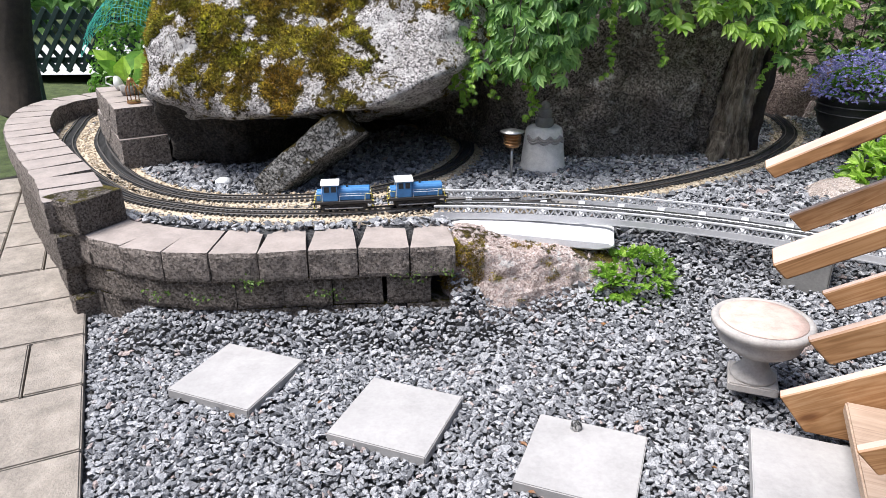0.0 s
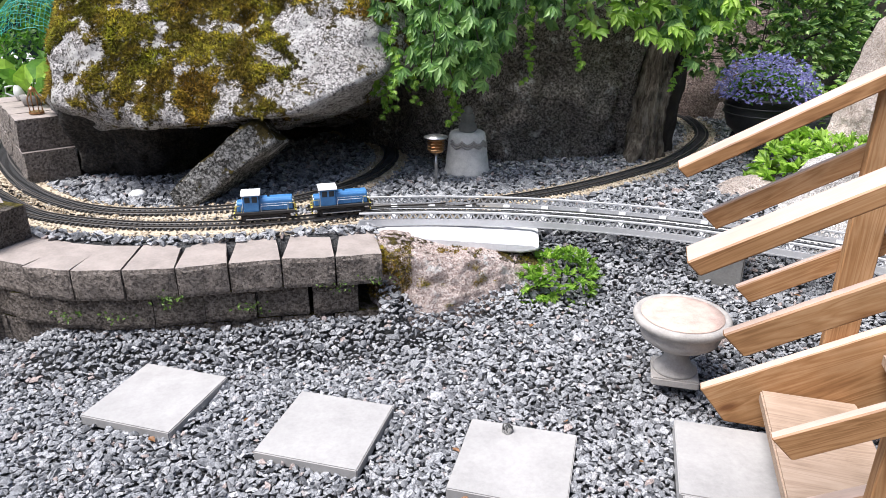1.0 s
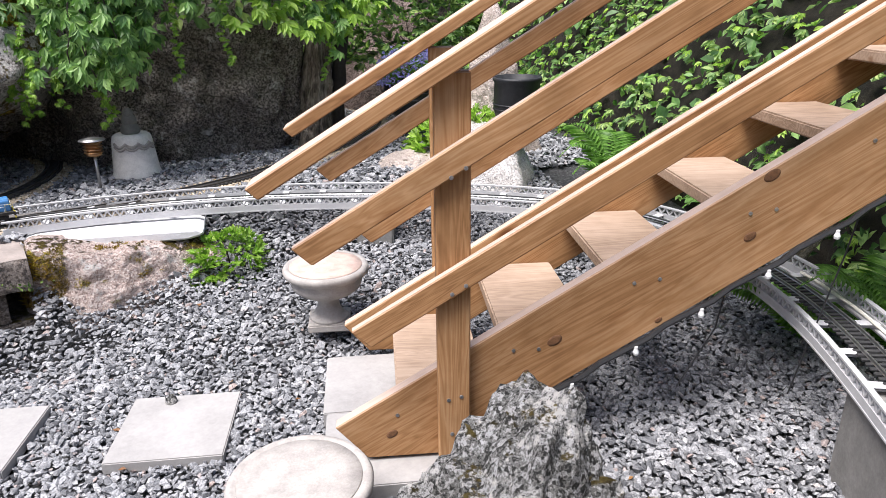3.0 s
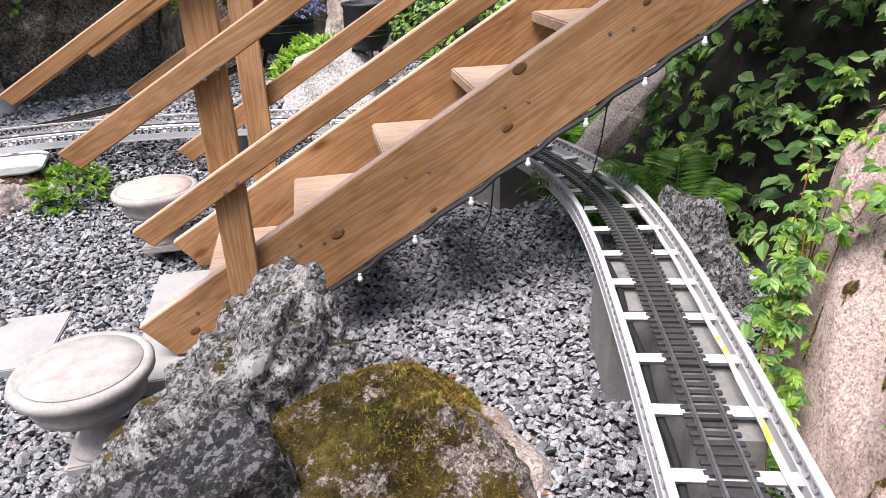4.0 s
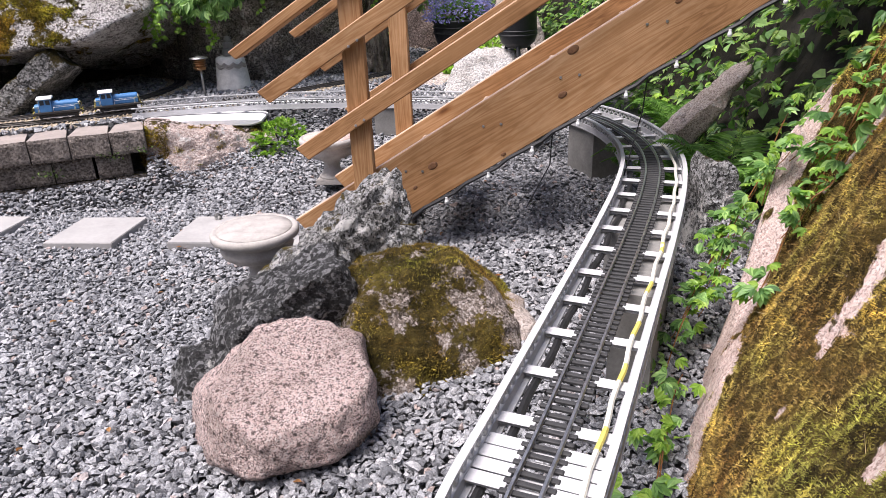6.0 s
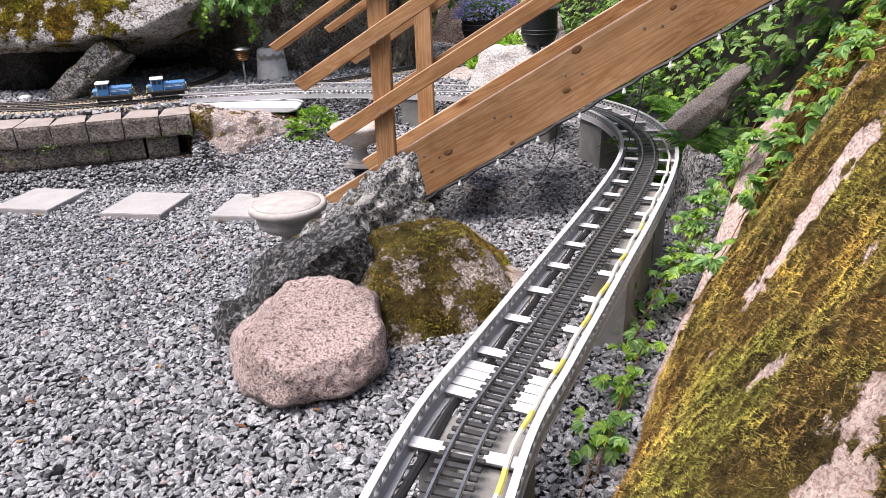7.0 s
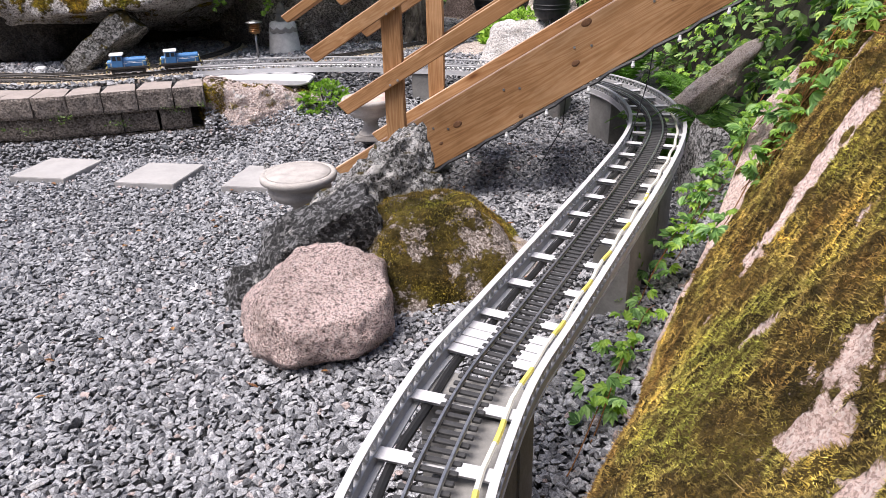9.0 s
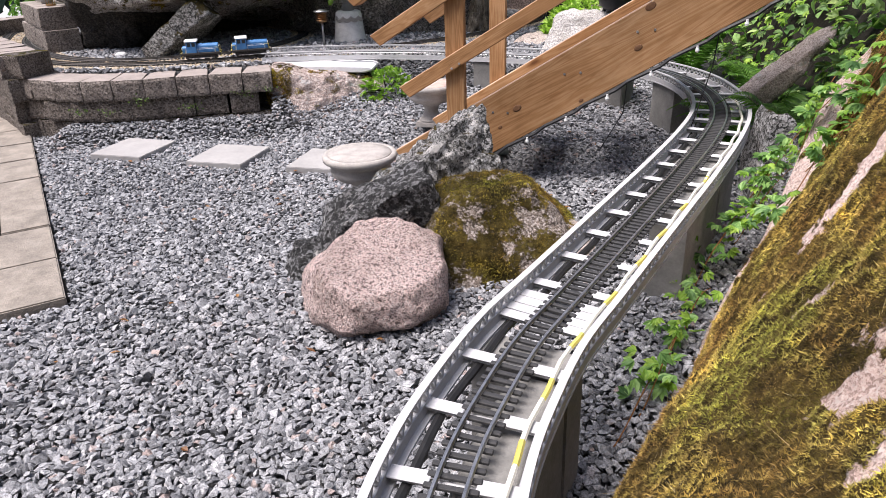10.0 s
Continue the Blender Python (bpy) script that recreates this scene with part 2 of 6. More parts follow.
M_BLOCK = rock_mat("split concrete block", (0.085, 0.07, 0.06), (0.215, 0.182, 0.157), (0.335, 0.29, 0.255), 160, None, 0, 6.0, 0.0, 0.2, 0.8)
M_BLOCKTOP = plain("weathered cast block top", (0.29, 0.25, 0.225), 0.9, 0, 0.28, 9, 0.5, 0.004)
M_BLOCK_DAMP = rock_mat("damp stained concrete block", (0.065, 0.055, 0.046), (0.175, 0.148, 0.127), (0.29, 0.255, 0.225), 200, ((0.05, 0.055, 0.012), (0.09, 0.08, 0.02), (0.14, 0.12, 0.03)), -0.25, 6.0, 0.0, 0.3, 0.9)
M_CONCRETE = plain("grey concrete", (0.20, 0.195, 0.183), 0.9, 0, 0.35, 9, 0.4, 0.004)
M_URN = plain("cast stone", (0.38, 0.355, 0.33), 0.85, 0, 0.3, 14, 0.4, 0.003)
M_STRAP = plain("white strap plastic", (0.52, 0.52, 0.53), 0.5, 0, 0.15, 12, 0.05, 0.001)
M_FOAM = plain("white foam", (0.72, 0.72, 0.73), 0.7, 0, 0.15, 9, 0.4, 0.006)
M_BELL = plain("pale cast stone", (0.68, 0.66, 0.63), 0.85, 0, 0.3, 14, 0.4, 0.003)
M_CLAY = plain("pinkish terracotta top", (0.55, 0.41, 0.35), 0.9, 0, 0.3, 20, 0.5, 0.004)
M_WHITE = plain("white painted plastic", (0.46, 0.46, 0.465), 0.5, 0, 0.15, 12, 0.05, 0.001)
M_SLEEPER = plain("dark grey sleeper", (0.034, 0.034, 0.035), 0.7, 0, 0.4, 60, 0.3, 0.002)
M_RAIL = plain("weathered rail", (0.36, 0.36, 0.36), 0.35, 0.85, 0.4, 40, 0.1, 0.001)
M_DULLRAIL = plain("dull brown rail", (0.11, 0.10, 0.092), 0.5, 0.4, 0.4, 40, 0.1, 0.001)
M_BLACK = plain("black plastic", (0.02, 0.02, 0.021), 0.45, 0, 0.3, 20, 0.1, 0.001)
M_IRON = plain("black cast iron", (0.025, 0.026, 0.028), 0.5, 0.3, 0.4, 30, 0.3, 0.002)
M_WIRE = plain("yellowed white conduit", (0.72, 0.70, 0.60), 0.5, 0, 0.2, 8, 0, 0)
M_YELLOW = plain("yellow paint", (0.66, 0.56, 0.12), 0.5, 0, 0.3, 20, 0, 0)
M_BLUE = plain("blue painted metal", (0.055, 0.19, 0.42), 0.4, 0, 0.25, 20, 0.05, 0.001)
M_CREAM = plain("white roof paint", (0.72, 0.73, 0.72), 0.5, 0, 0.15, 30, 0.05, 0.001)
M_CHASSIS = plain("grimy black chassis", (0.03, 0.028, 0.027), 0.6, 0, 0.4, 60, 0.2, 0.001)
M_BRASS = plain("copper lantern", (0.50, 0.29, 0.14), 0.35, 0.9, 0.3, 30, 0.05, 0.001)
M_STEEL = plain("galvanised steel", (0.45, 0.45, 0.45), 0.4, 0.9, 0.2, 30, 0.05, 0.001)
M_EARTH = plain("dark soil", (0.040, 0.032, 0.023), 0.95, 0, 0.8, 14, 1.0, 0.06, shift=False)
M_BARK = plain("tree bark", (0.055, 0.043, 0.034), 0.95, 0, 0.5, 14, 0.9, 0.03)
def bark_mat(name, dark, mid, light):
    """Furrowed bark, its ridges running up the trunk."""
    m, nt, b = mat(name)
    v = coords(nt, scale=(1, 1, 0.16))
    ridge = noise_tex(nt, v, 34.0, 6, 0.7, 0.6)
    blot = noise_tex(nt, coords(nt), 6.0, 5, 0.65)
    col = ramp(nt, ridge, [(0.36, dark), (0.5, mid), (0.64, light)])
    col = mix(nt, 1.0, col, ramp(nt, blot, [(0.35, (0.55, 0.55, 0.5)), (0.6, (1.15, 1.15, 1.1))]), "MULTIPLY")
    nt.links.new(col, b.inputs["Base Color"])
    b.inputs["Roughness"].default_value = 0.95
    bump(nt, b, ridge, 1.0, 0.03)
    return m


M_GREYBARK = bark_mat("grey furrowed bark", (0.04, 0.03, 0.024), (0.16, 0.13, 0.105), (0.32, 0.28, 0.24))
M_GREENPAINT = plain("dark green fence paint", (0.012, 0.035, 0.03), 0.6, 0, 0.4, 10, 0.2, 0.003)
M_ROAD = plain("light road", (0.42, 0.42, 0.42), 0.9, 0, 0.2, 1.0, 0.2, 0.01)


def leaf_mat(name, dark, mid, light, gloss=0.45, patch=0.0):
    m, nt, b = mat(name)
    geo = nt.nodes.new("ShaderNodeNewGeometry")
    col = ramp(nt, geo.outputs["Random Per Island"], [(0.0, dark), (0.5, mid), (1.0, light)])
    v = coords(nt)
    col = mix(nt, 1.0, col, ramp(nt, noise_tex(nt, v, 30.0, 4, 0.6), [(0.3, (0.7, 0.72, 0.7)), (0.65, (1.12, 1.1, 1.05))]), "MULTIPLY")
    if patch:
        col = mix(nt, 1.0, col, ramp(nt, noise_tex(nt, v, patch, 6, 0.65), [(0.34, (0.24, 0.22, 0.20)), (0.45, (0.62, 0.52, 0.48)), (0.55, (1.0, 0.98, 0.85)), (0.64, (1.5, 1.45, 1.05))]), "MULTIPLY")
        col = mix(nt, 1.0, col, ramp(nt, noise_tex(nt, v, 48.0, 4, 0.7), [(0.38, (0.36, 0.35, 0.34)), (0.52, (0.95, 0.95, 0.95)), (0.64, (1.35, 1.35, 1.3))]), "MULTIPLY")
        col = mix(nt, 1.0, col, ramp(nt, noise_tex(nt, v, 2.6, 4, 0.6), [(0.36, (0.95, 0.78, 0.74)), (0.5, (1, 1, 0.95)), (0.62, (0.74, 0.92, 0.68))]), "MULTIPLY")
    nt.links.new(col, b.inputs["Base Color"])
    b.inputs["Roughness"].default_value = gloss
    b.inputs["Specular IOR Level"].default_value = 0.35
    tr = node(nt, "ShaderNodeBsdfTranslucent")
    nt.links.new(mix(nt, 1.0, col, (1.35, 1.6, 0.8), "MULTIPLY"), tr.inputs["Color"])
    ms = nt.nodes.new("ShaderNodeMixShader")
    ms.inputs[0].default_value = 0.35
    nt.links.new(b.outputs[0], ms.inputs[1])
    nt.links.new(tr.outputs[0], ms.inputs[2])
    nt.links.new(ms.outputs[0], nt.nodes["Material Output"].inputs["Surface"])
    return m


M_VINE = leaf_mat("creeper leaf", (0.06, 0.14, 0.045), (0.17, 0.32, 0.10), (0.36, 0.54, 0.20))
M_VINE_LIGHT = leaf_mat("young creeper leaf", (0.14, 0.26, 0.04), (0.22, 0.38, 0.06), (0.34, 0.48, 0.09))
M_DARKLEAF = leaf_mat("dark hedge leaf", (0.055, 0.12, 0.045), (0.20, 0.33, 0.12), (0.46, 0.58, 0.22))
M_FERN = leaf_mat("fern frond", (0.075, 0.17, 0.03), (0.13, 0.27, 0.05), (0.19, 0.36, 0.07))
M_BUSH = leaf_mat("pale green shrub leaf", (0.16, 0.29, 0.04), (0.29, 0.46, 0.07), (0.44, 0.60, 0.13))
M_GRASS = leaf_mat("grass", (0.05, 0.10, 0.02), (0.10, 0.17, 0.035), (0.16, 0.24, 0.06))
M_FLOWER = leaf_mat("blue violet petals", (0.22, 0.20, 0.62), (0.33, 0.30, 0.75), (0.55, 0.52, 0.9))
M_DRY = leaf_mat("dry leaf", (0.20, 0.08, 0.03), (0.32, 0.15, 0.06), (0.42, 0.22, 0.10))
M_TUFT = leaf_mat("moss shoots", (0.27, 0.20, 0.07), (0.53, 0.41, 0.15), (0.82, 0.67, 0.28), 0.9, 6.0)
M_STRAW = leaf_mat("dead grass straw", (0.34, 0.25, 0.12), (0.52, 0.40, 0.22), (0.66, 0.55, 0.36), 0.8)
M_TUFT_GREEN = leaf_mat("green moss shoots", (0.17, 0.135, 0.036), (0.38, 0.30, 0.078), (0.62, 0.50, 0.14), 0.85, 7.0)


# ---------------------------------------------------------------- builders
def thing(name, label, category, loc=(0, 0, 0), group="", kind=""):
    ob = new(name)
    ob.location = loc
    return tagged(ob, label, category, group, kind)


def mesh_of(name, verts, faces, material, smooth=False):
    me = bpy.data.meshes.new(name)
    me.from_pydata([tuple(v) for v in verts], [], [tuple(f) for f in faces])
    me.materials.append(material)
    if smooth:
        me.shade_smooth()
    me.update()
    return me


def np_mesh(name, verts, tris, material, smooth=False):
    """A triangle mesh straight from arrays."""
    me = bpy.data.meshes.new(name)
    verts, tris = np.asarray(verts, np.float32), np.asarray(tris, np.int32)
    me.vertices.add(len(verts))
    me.vertices.foreach_set("co", verts.ravel())
    me.loops.add(tris.size)
    me.loops.foreach_set("vertex_index", tris.ravel())
    me.polygons.add(len(tris))
    me.polygons.foreach_set("loop_start", np.arange(0, tris.size, 3, dtype=np.int32))
    me.update(calc_edges=True)
    me.materials.append(material)
    if smooth:
        me.shade_smooth()
    else:
        me.shade_flat()
    me.validate()
    return me


def bm_mesh(name, bm, material, smooth=False):
    bmesh.ops.recalc_face_normals(bm, faces=bm.faces)
    me = bpy.data.meshes.new(name)
    bm.to_mesh(me)
    bm.free()
    me.materials.append(material)
    if smooth:
        me.shade_smooth()
    return me


def put(name, me, parent=None, m=None, label=""):
    """A mesh object; m is its pose in the plan."""
    ob = new(name, me)
    if parent is not None:
        ob.parent = parent
        base = Matrix.Translation(parent.location) if parent.parent is None else parent_pose(parent)
        ob.matrix_basis = base.inverted() @ (m if m is not None else Matrix.Identity(4))
    elif m is not None:
        ob.matrix_basis = m
    return tagged(ob, label)


def parent_pose(ob):
    m = ob.matrix_basis.copy()
    while ob.parent is not None:
        ob = ob.parent
        m = ob.matrix_basis @ m
    return m


def part(name, bm, material, parent, label="", m=None, smooth=False):
    return put(name, bm_mesh(name, bm, material, smooth), parent, m, label)


def box_bm(size, bevel=0.004, segs=1):
    bm = bmesh.new()
    bmesh.ops.create_cube(bm, size=1.0, matrix=Matrix.Diagonal((*size, 1)))
    if bevel:
        bmesh.ops.bevel(bm, geom=bm.edges[:], offset=bevel, segments=segs, affect="EDGES")
    return bm


def add_box(bm, size, m, bevel=0.0):
    r = bmesh.ops.create_cube(bm, size=1.0, matrix=m @ Matrix.Diagonal((*size, 1)))
    if bevel:
        edges = {e for v in r["verts"] for e in v.link_edges}
        bmesh.ops.bevel(bm, geom=list(edges), offset=bevel, segments=1, affect="EDGES")


def prism_bm(poly, depth, bevel=0.003):
    """A polygon in x and z, drawn out along +y."""
    bm = bmesh.new()
    vs = [bm.verts.new((x, 0, z)) for x, z in poly]
    f = bm.faces.new(vs)
    r = bmesh.ops.extrude_face_region(bm, geom=[f])
    bmesh.ops.translate(bm, vec=(0, depth, 0), verts=[v for v in r["geom"] if isinstance(v, bmesh.types.BMVert)])
    if bevel:
        bmesh.ops.bevel(bm, geom=bm.edges[:], offset=bevel, segments=1, affect="EDGES")
    return bm


def lathe_bm(profile, n=40):
    bm = bmesh.new()
    rings = []
    for r, z in profile:
        rings.append([bm.verts.new((r * math.cos(2 * math.pi * i / n), r * math.sin(2 * math.pi * i / n), z)) for i in range(n)])
    for a, b in zip(rings, rings[1:]):
        for i in range(n):
            bm.faces.new((a[i], a[(i + 1) % n], b[(i + 1) % n], b[i]))
    bm.faces.new(rings[0][::-1])
    bm.faces.new(rings[-1])
    return bm


def tube(points, radius, n=6, ends=None):
    """A round bar along points; radius one number or one a point."""
    pts = [Vector(p) for p in points]
    rad = radius if isinstance(radius, (list, tuple)) else [radius] * len(pts)
    bm = bmesh.new()
    rings = []
    for i, p in enumerate(pts):
        d = (pts[min(i + 1, len(pts) - 1)] - pts[max(i - 1, 0)]).normalized()
        q = d.to_track_quat("Z", "Y")
        rings.append([bm.verts.new(p + q @ Vector((rad[i] * math.cos(2 * math.pi * k / n), rad[i] * math.sin(2 * math.pi * k / n), 0))) for k in range(n)])
    for a, b in zip(rings, rings[1:]):
        for k in range(n):
            bm.faces.new((a[k], a[(k + 1) % n], b[(k + 1) % n], b[k]))
    bm.faces.new(rings[0][::-1])
    bm.faces.new(rings[-1])
    return bm


def spline(points, step=0.02):
    """A smooth line through plan points, at even steps: places and headings."""
    P = np.array(points, float)
    out = []
    for i in range(len(P) - 1):
        p0, p1, p2, p3 = P[max(i - 1, 0)], P[i], P[i + 1], P[min(i + 2, len(P) - 1)]
        for t in np.linspace(0, 1, 40, endpoint=False):
            out.append(0.5 * (2 * p1 + (p2 - p0) * t + (2 * p0 - 5 * p1 + 4 * p2 - p3) * t * t + (3 * p1 - p0 - 3 * p2 + p3) * t ** 3))
    out.append(P[-1])
    out = np.array(out)
    d = np.r_[0, np.cumsum(np.linalg.norm(np.diff(out, axis=0), axis=1))]
    s = np.arange(0, d[-1], step)
    q = np.stack([np.interp(s, d, out[:, k]) for k in range(out.shape[1])], 1)
    tan = np.gradient(q, axis=0)
    tan /= np.linalg.norm(tan, axis=1)[:, None]
    return q, tan


def sweep(q, tan, z, profile, offset=0.0):
    """Profile points (side, up) carried along a plan line; side is to the line's right."""
    right = np.stack([tan[:, 1], -tan[:, 0]], 1)
    n, k = len(q), len(profile)
    V = np.zeros((n, k, 3))
    for j, (a, h) in enumerate(profile):
        V[:, j, :2] = q + right * (a + offset)
        V[:, j, 2] = z + h
    F = []
    for i in range(n - 1):
        for j in range(k):
            a, b = i * k + j, i * k + (j + 1) % k
            F.append((a, a + k, b + k, b))
    F.append(tuple(range(k))[::-1])
    F.append(tuple((n - 1) * k + j for j in range(k)))
    return V.reshape(-1, 3), F


def fbm(p, octaves=4, gain=0.5):
    v, a, f = 0.0, 1.0, 1.0
    for _ in range(octaves):
        v += a * noise.noise(p * f)
        a, f = a * gain, f * 2.1
    return v


def grid_noise(x, y, seed):
    """Smooth noise of about -0.5 to 0.5 on arrays."""
    xi, yi = np.floor(x).astype(np.int64), np.floor(y).astype(np.int64)
    fx, fy = x - xi, y - yi
    fx, fy = fx * fx * (3 - 2 * fx), fy * fy * (3 - 2 * fy)

    def h(i, j):
        n = (i * 374761393 + j * 668265263 + seed * 974634777) & 0xFFFFFFFF
        n = ((n ^ (n >> 13)) * 1274126177) & 0xFFFFFFFF
        return ((n ^ (n >> 16)) & 0xFFFF) / 65535.0 - 0.5
    a = h(xi, yi) * (1 - fx) + h(xi + 1, yi) * fx
    b = h(xi, yi + 1) * (1 - fx) + h(xi + 1, yi + 1) * fx
    return a * (1 - fy) + b * fy


def grid_fbm(x, y, seed, octaves=4, gain=0.55):
    v, a = 0.0, 1.0
    for k in range(octaves):
        v = v + a * grid_noise(x * 2.07 ** k + 13.7 * k, y * 2.07 ** k - 7.1 * k, seed + k)
        a *= gain
    return v


def rock_me(name, center, planes, material, subdiv=5, soft=18.0, amp=0.03, freq=3.0, chip=0.0, seed=0.0, smooth=True):
    """A boulder: flat sides cut by planes (normal, a point on it), rounded into one another and roughened."""
    bm = bmesh.new()
    bmesh.ops.create_icosphere(bm, subdivisions=subdiv, radius=1.0)
    c = Vector(center)
    cut = []
    for nrm, pt in planes:
        nn = Vector(nrm).normalized()
        cut.append((nn, max(0.01, (Vector(pt) - c).dot(nn))))
    for v in bm.verts:
        d = v.co.normalized()
        acc = 0.0
        for nn, dist in cut:
            k = d.dot(nn)
            if k > 0:
                acc += (k / dist) ** soft
        r = acc ** (-1.0 / soft)
        p = d * r
        q = (p + Vector((seed, seed * 1.7, -seed))) * freq
        r += amp * fbm(q, 5, 0.55)
        if chip:
            cell = noise.voronoi(q * 1.3)[0]
            r += chip * (cell[1] - cell[0] - 0.3)
        v.co = d * r
    return bm_mesh(name, bm, material, smooth)


def grow_moss(ob, amount, scale, top=0.5, bare=()):
    """Where moss grows on a rock: cushions by noise, more on upward faces; bare holds (place, radius) left free."""
    me = ob.data
    co = np.empty(len(me.vertices) * 3, np.float32)
    no = np.empty(len(me.vertices) * 3, np.float32)
    me.vertices.foreach_get("co", co)
    me.vertices.foreach_get("normal", no)
    co, no = co.reshape(-1, 3), no.reshape(-1, 3)
    vals = np.array([0.5 + 0.34 * fbm(Vector(c) * scale, 4, 0.6) for c in co]) + amount + (no[:, 2] - top) * 0.18
    for place, rad in bare:
        vals -= 0.34 * np.exp(-np.sum((co + np.array(ob.location) - np.array(place)) ** 2, 1) / rad ** 2)
    at = me.attributes.new("moss", "FLOAT", "POINT")
    at.data.foreach_set("value", vals.astype(np.float32))
    return vals


def moss_tufts(name, label, ob, vals, count, length, material, seed, limit=0.52, box=None, spread=0.8, width=0.2, lie=0.0):
    """Short fuzzy shoots standing on the mossy parts of a mesh."""
    rr = np.random.default_rng(seed)
    me = ob.data
    co = np.empty(len(me.vertices) * 3, np.float32)
    me.vertices.foreach_get("co", co)
    co = co.reshape(-1, 3) + np.array(ob.location)
    T = np.empty(len(me.polygons) * 3, np.int32)
    me.polygons.foreach_get("vertices", T)
    T = T.reshape(-1, 3)
    A, B, C = co[T[:, 0]], co[T[:, 1]], co[T[:, 2]]
    n = np.cross(B - A, C - A)
    area = np.linalg.norm(n, axis=1)
    ok = vals[T].mean(1) > limit
    if box is not None:
        mid = (A + B + C) / 3
        ok &= np.all((mid > box[0]) & (mid < box[1]), axis=1)
    w = area * ok
    pick = rr.choice(len(T), count, p=w / w.sum())
    u, v = rr.uniform(0, 1, count), rr.uniform(0, 1, count)
    u, v = np.where(u + v > 1, 1 - u, u), np.where(u + v > 1, 1 - v, v)
    P = A[pick] + (B - A)[pick] * u[:, None] + (C - A)[pick] * v[:, None]
    N = n[pick] / (area[pick][:, None] + 1e-9)
    N = np.where(N[:, 2:3] < -0.2, -N, N)
    D = N * (1 - lie) + rr.normal(0, spread, (count, 3))
    if lie:
        D -= N * (np.sum(D * N, 1)[:, None] - 0.25)
    D /= np.linalg.norm(D, axis=1)[:, None]
    S = np.cross(D, rr.normal(0, 1, (count, 3)))
    S /= np.linalg.norm(S, axis=1)[:, None]
    L = length * rr.lognormal(0, 0.35, count)[:, None]
    V = np.stack([P - S * L * width - N * 0.002, P + S * L * width - N * 0.002, P + D * L], 1).reshape(-1, 3)
    tri = np.arange(count * 3).reshape(-1, 3)
    return tagged(new(name, np_mesh(name, V, tri, material)), label, "moss", kind="stuff")


def rock(name, label, center, planes, material, category="rock", **kw):
    ob = put(name, rock_me(name, center, planes, material, **kw), None, Matrix.Translation(center))
    return tagged(ob, label, category)


def frustum(c, rx, ry, z0, z1, seed, lean=0.25, n=7, top=(0.1, 0.0, 1.0)):
    """Planes of an uneven boulder about c, from z0 to z1."""
    rnd = random.Random(seed)
    P = [((0, 0, -1), (c[0], c[1], z0)), (top, (c[0], c[1], z1))]
    a0 = rnd.random() * 6.28
    for i in range(n):
        a = a0 + 6.283 * i / n + rnd.uniform(-0.25, 0.25)
        k = rnd.uniform(0.88, 1.08)
        P.append(((math.cos(a), math.sin(a), rnd.uniform(lean * 0.3, lean * 1.6)), (c[0] + rx * k * math.cos(a), c[1] + ry * k * math.sin(a), (z0 + z1) / 2)))
    return P


# ---------------------------------------------------------------- lie of the land
def smooth01(t):
    t = np.clip(t, 0, 1)
    return t * t * (3 - 2 * t)


WALL_FRONT = [(0.335, 4.628), (0.15, 4.635), (-0.1, 4.625), (-0.34, 4.595), (-0.57, 4.58), (-0.81, 4.605), (-1.04, 4.66), (-1.26, 4.745), (-1.46, 4.86)]
WALL_SIDE = [(-1.55, 4.78), (-1.82, 5.2), (-2.2, 5.72), (-2.55, 6.22), (-2.82, 6.72), (-2.97, 7.2), (-2.88, 7.6), (-2.5, 7.95), (-1.9, 8.1)]
BOUND = np.array(WALL_FRONT + WALL_SIDE + [(-1.2, 8.2)])


def height(x, y):
    """The ground: yard, the raised railway bed behind the block wall, and the bank."""
    x, y = np.asarray(x, float), np.asarray(y, float)
    yard = -0.045 + 0.075 * np.clip(x - 0.3, 0, 2.6)
    yard = yard + 0.13 * smooth01((y - 3.5) / 0.8) * smooth01((x - 0.55) / 0.5)
    yard = yard + 0.13 * smooth01((y - 4.24) / 0.22) * smooth01((0.75 - x) / 0.4) * smooth01((x + 1.45) / 0.3)
    along = np.clip(((x + 0.604) * 0.92 - (y - 4.025) * 0.39), 0, 1.5)
    away = np.hypot(x + 0.604 - 0.92 * along, y - 4.025 + 0.39 * along)
    yard = yard + 0.034 * np.exp(-(away / 0.38) ** 4) * np.clip(1.0 - (x + 0.1) / 1.1, 0, 1)
    bed = 0.44
    slope = yard + (bed - yard) * smooth01((y - 4.2) / 0.85)
    by = np.interp(x, BOUND[:9][::-1, 0], BOUND[:9][::-1, 1])
    front = np.where(y > by, bed, yard)
    side = np.interp(y, BOUND[8:14, 1], BOUND[8:14, 0])
    left = np.where(x > side, bed, yard)
    z = np.where(x > 0.345, slope, np.where(x > -1.46, front, np.where(y > 4.8, left, yard)))
    z = np.where((x > -1.46) & (x < 0.345) & (y > 8.2), 0.44, z)
    far = smooth01((np.hypot(x - 1, y - 3) - 8.0) / 6.0)
    return z * (1 - far) + 0.15 * far


xs = np.concatenate([np.linspace(-400, -40, 10), np.linspace(-30, -5, 14), np.arange(-4.5, 6.01, 0.06), np.linspace(7, 30, 14), np.linspace(40, 400, 10)])
ys = np.concatenate([np.linspace(-400, -40, 10), np.linspace(-30, -3.5, 14), np.arange(-3.0, 10.01, 0.06), np.linspace(11, 30, 14), np.linspace(40, 400, 10)])
GX, GY = np.meshgrid(xs, ys)
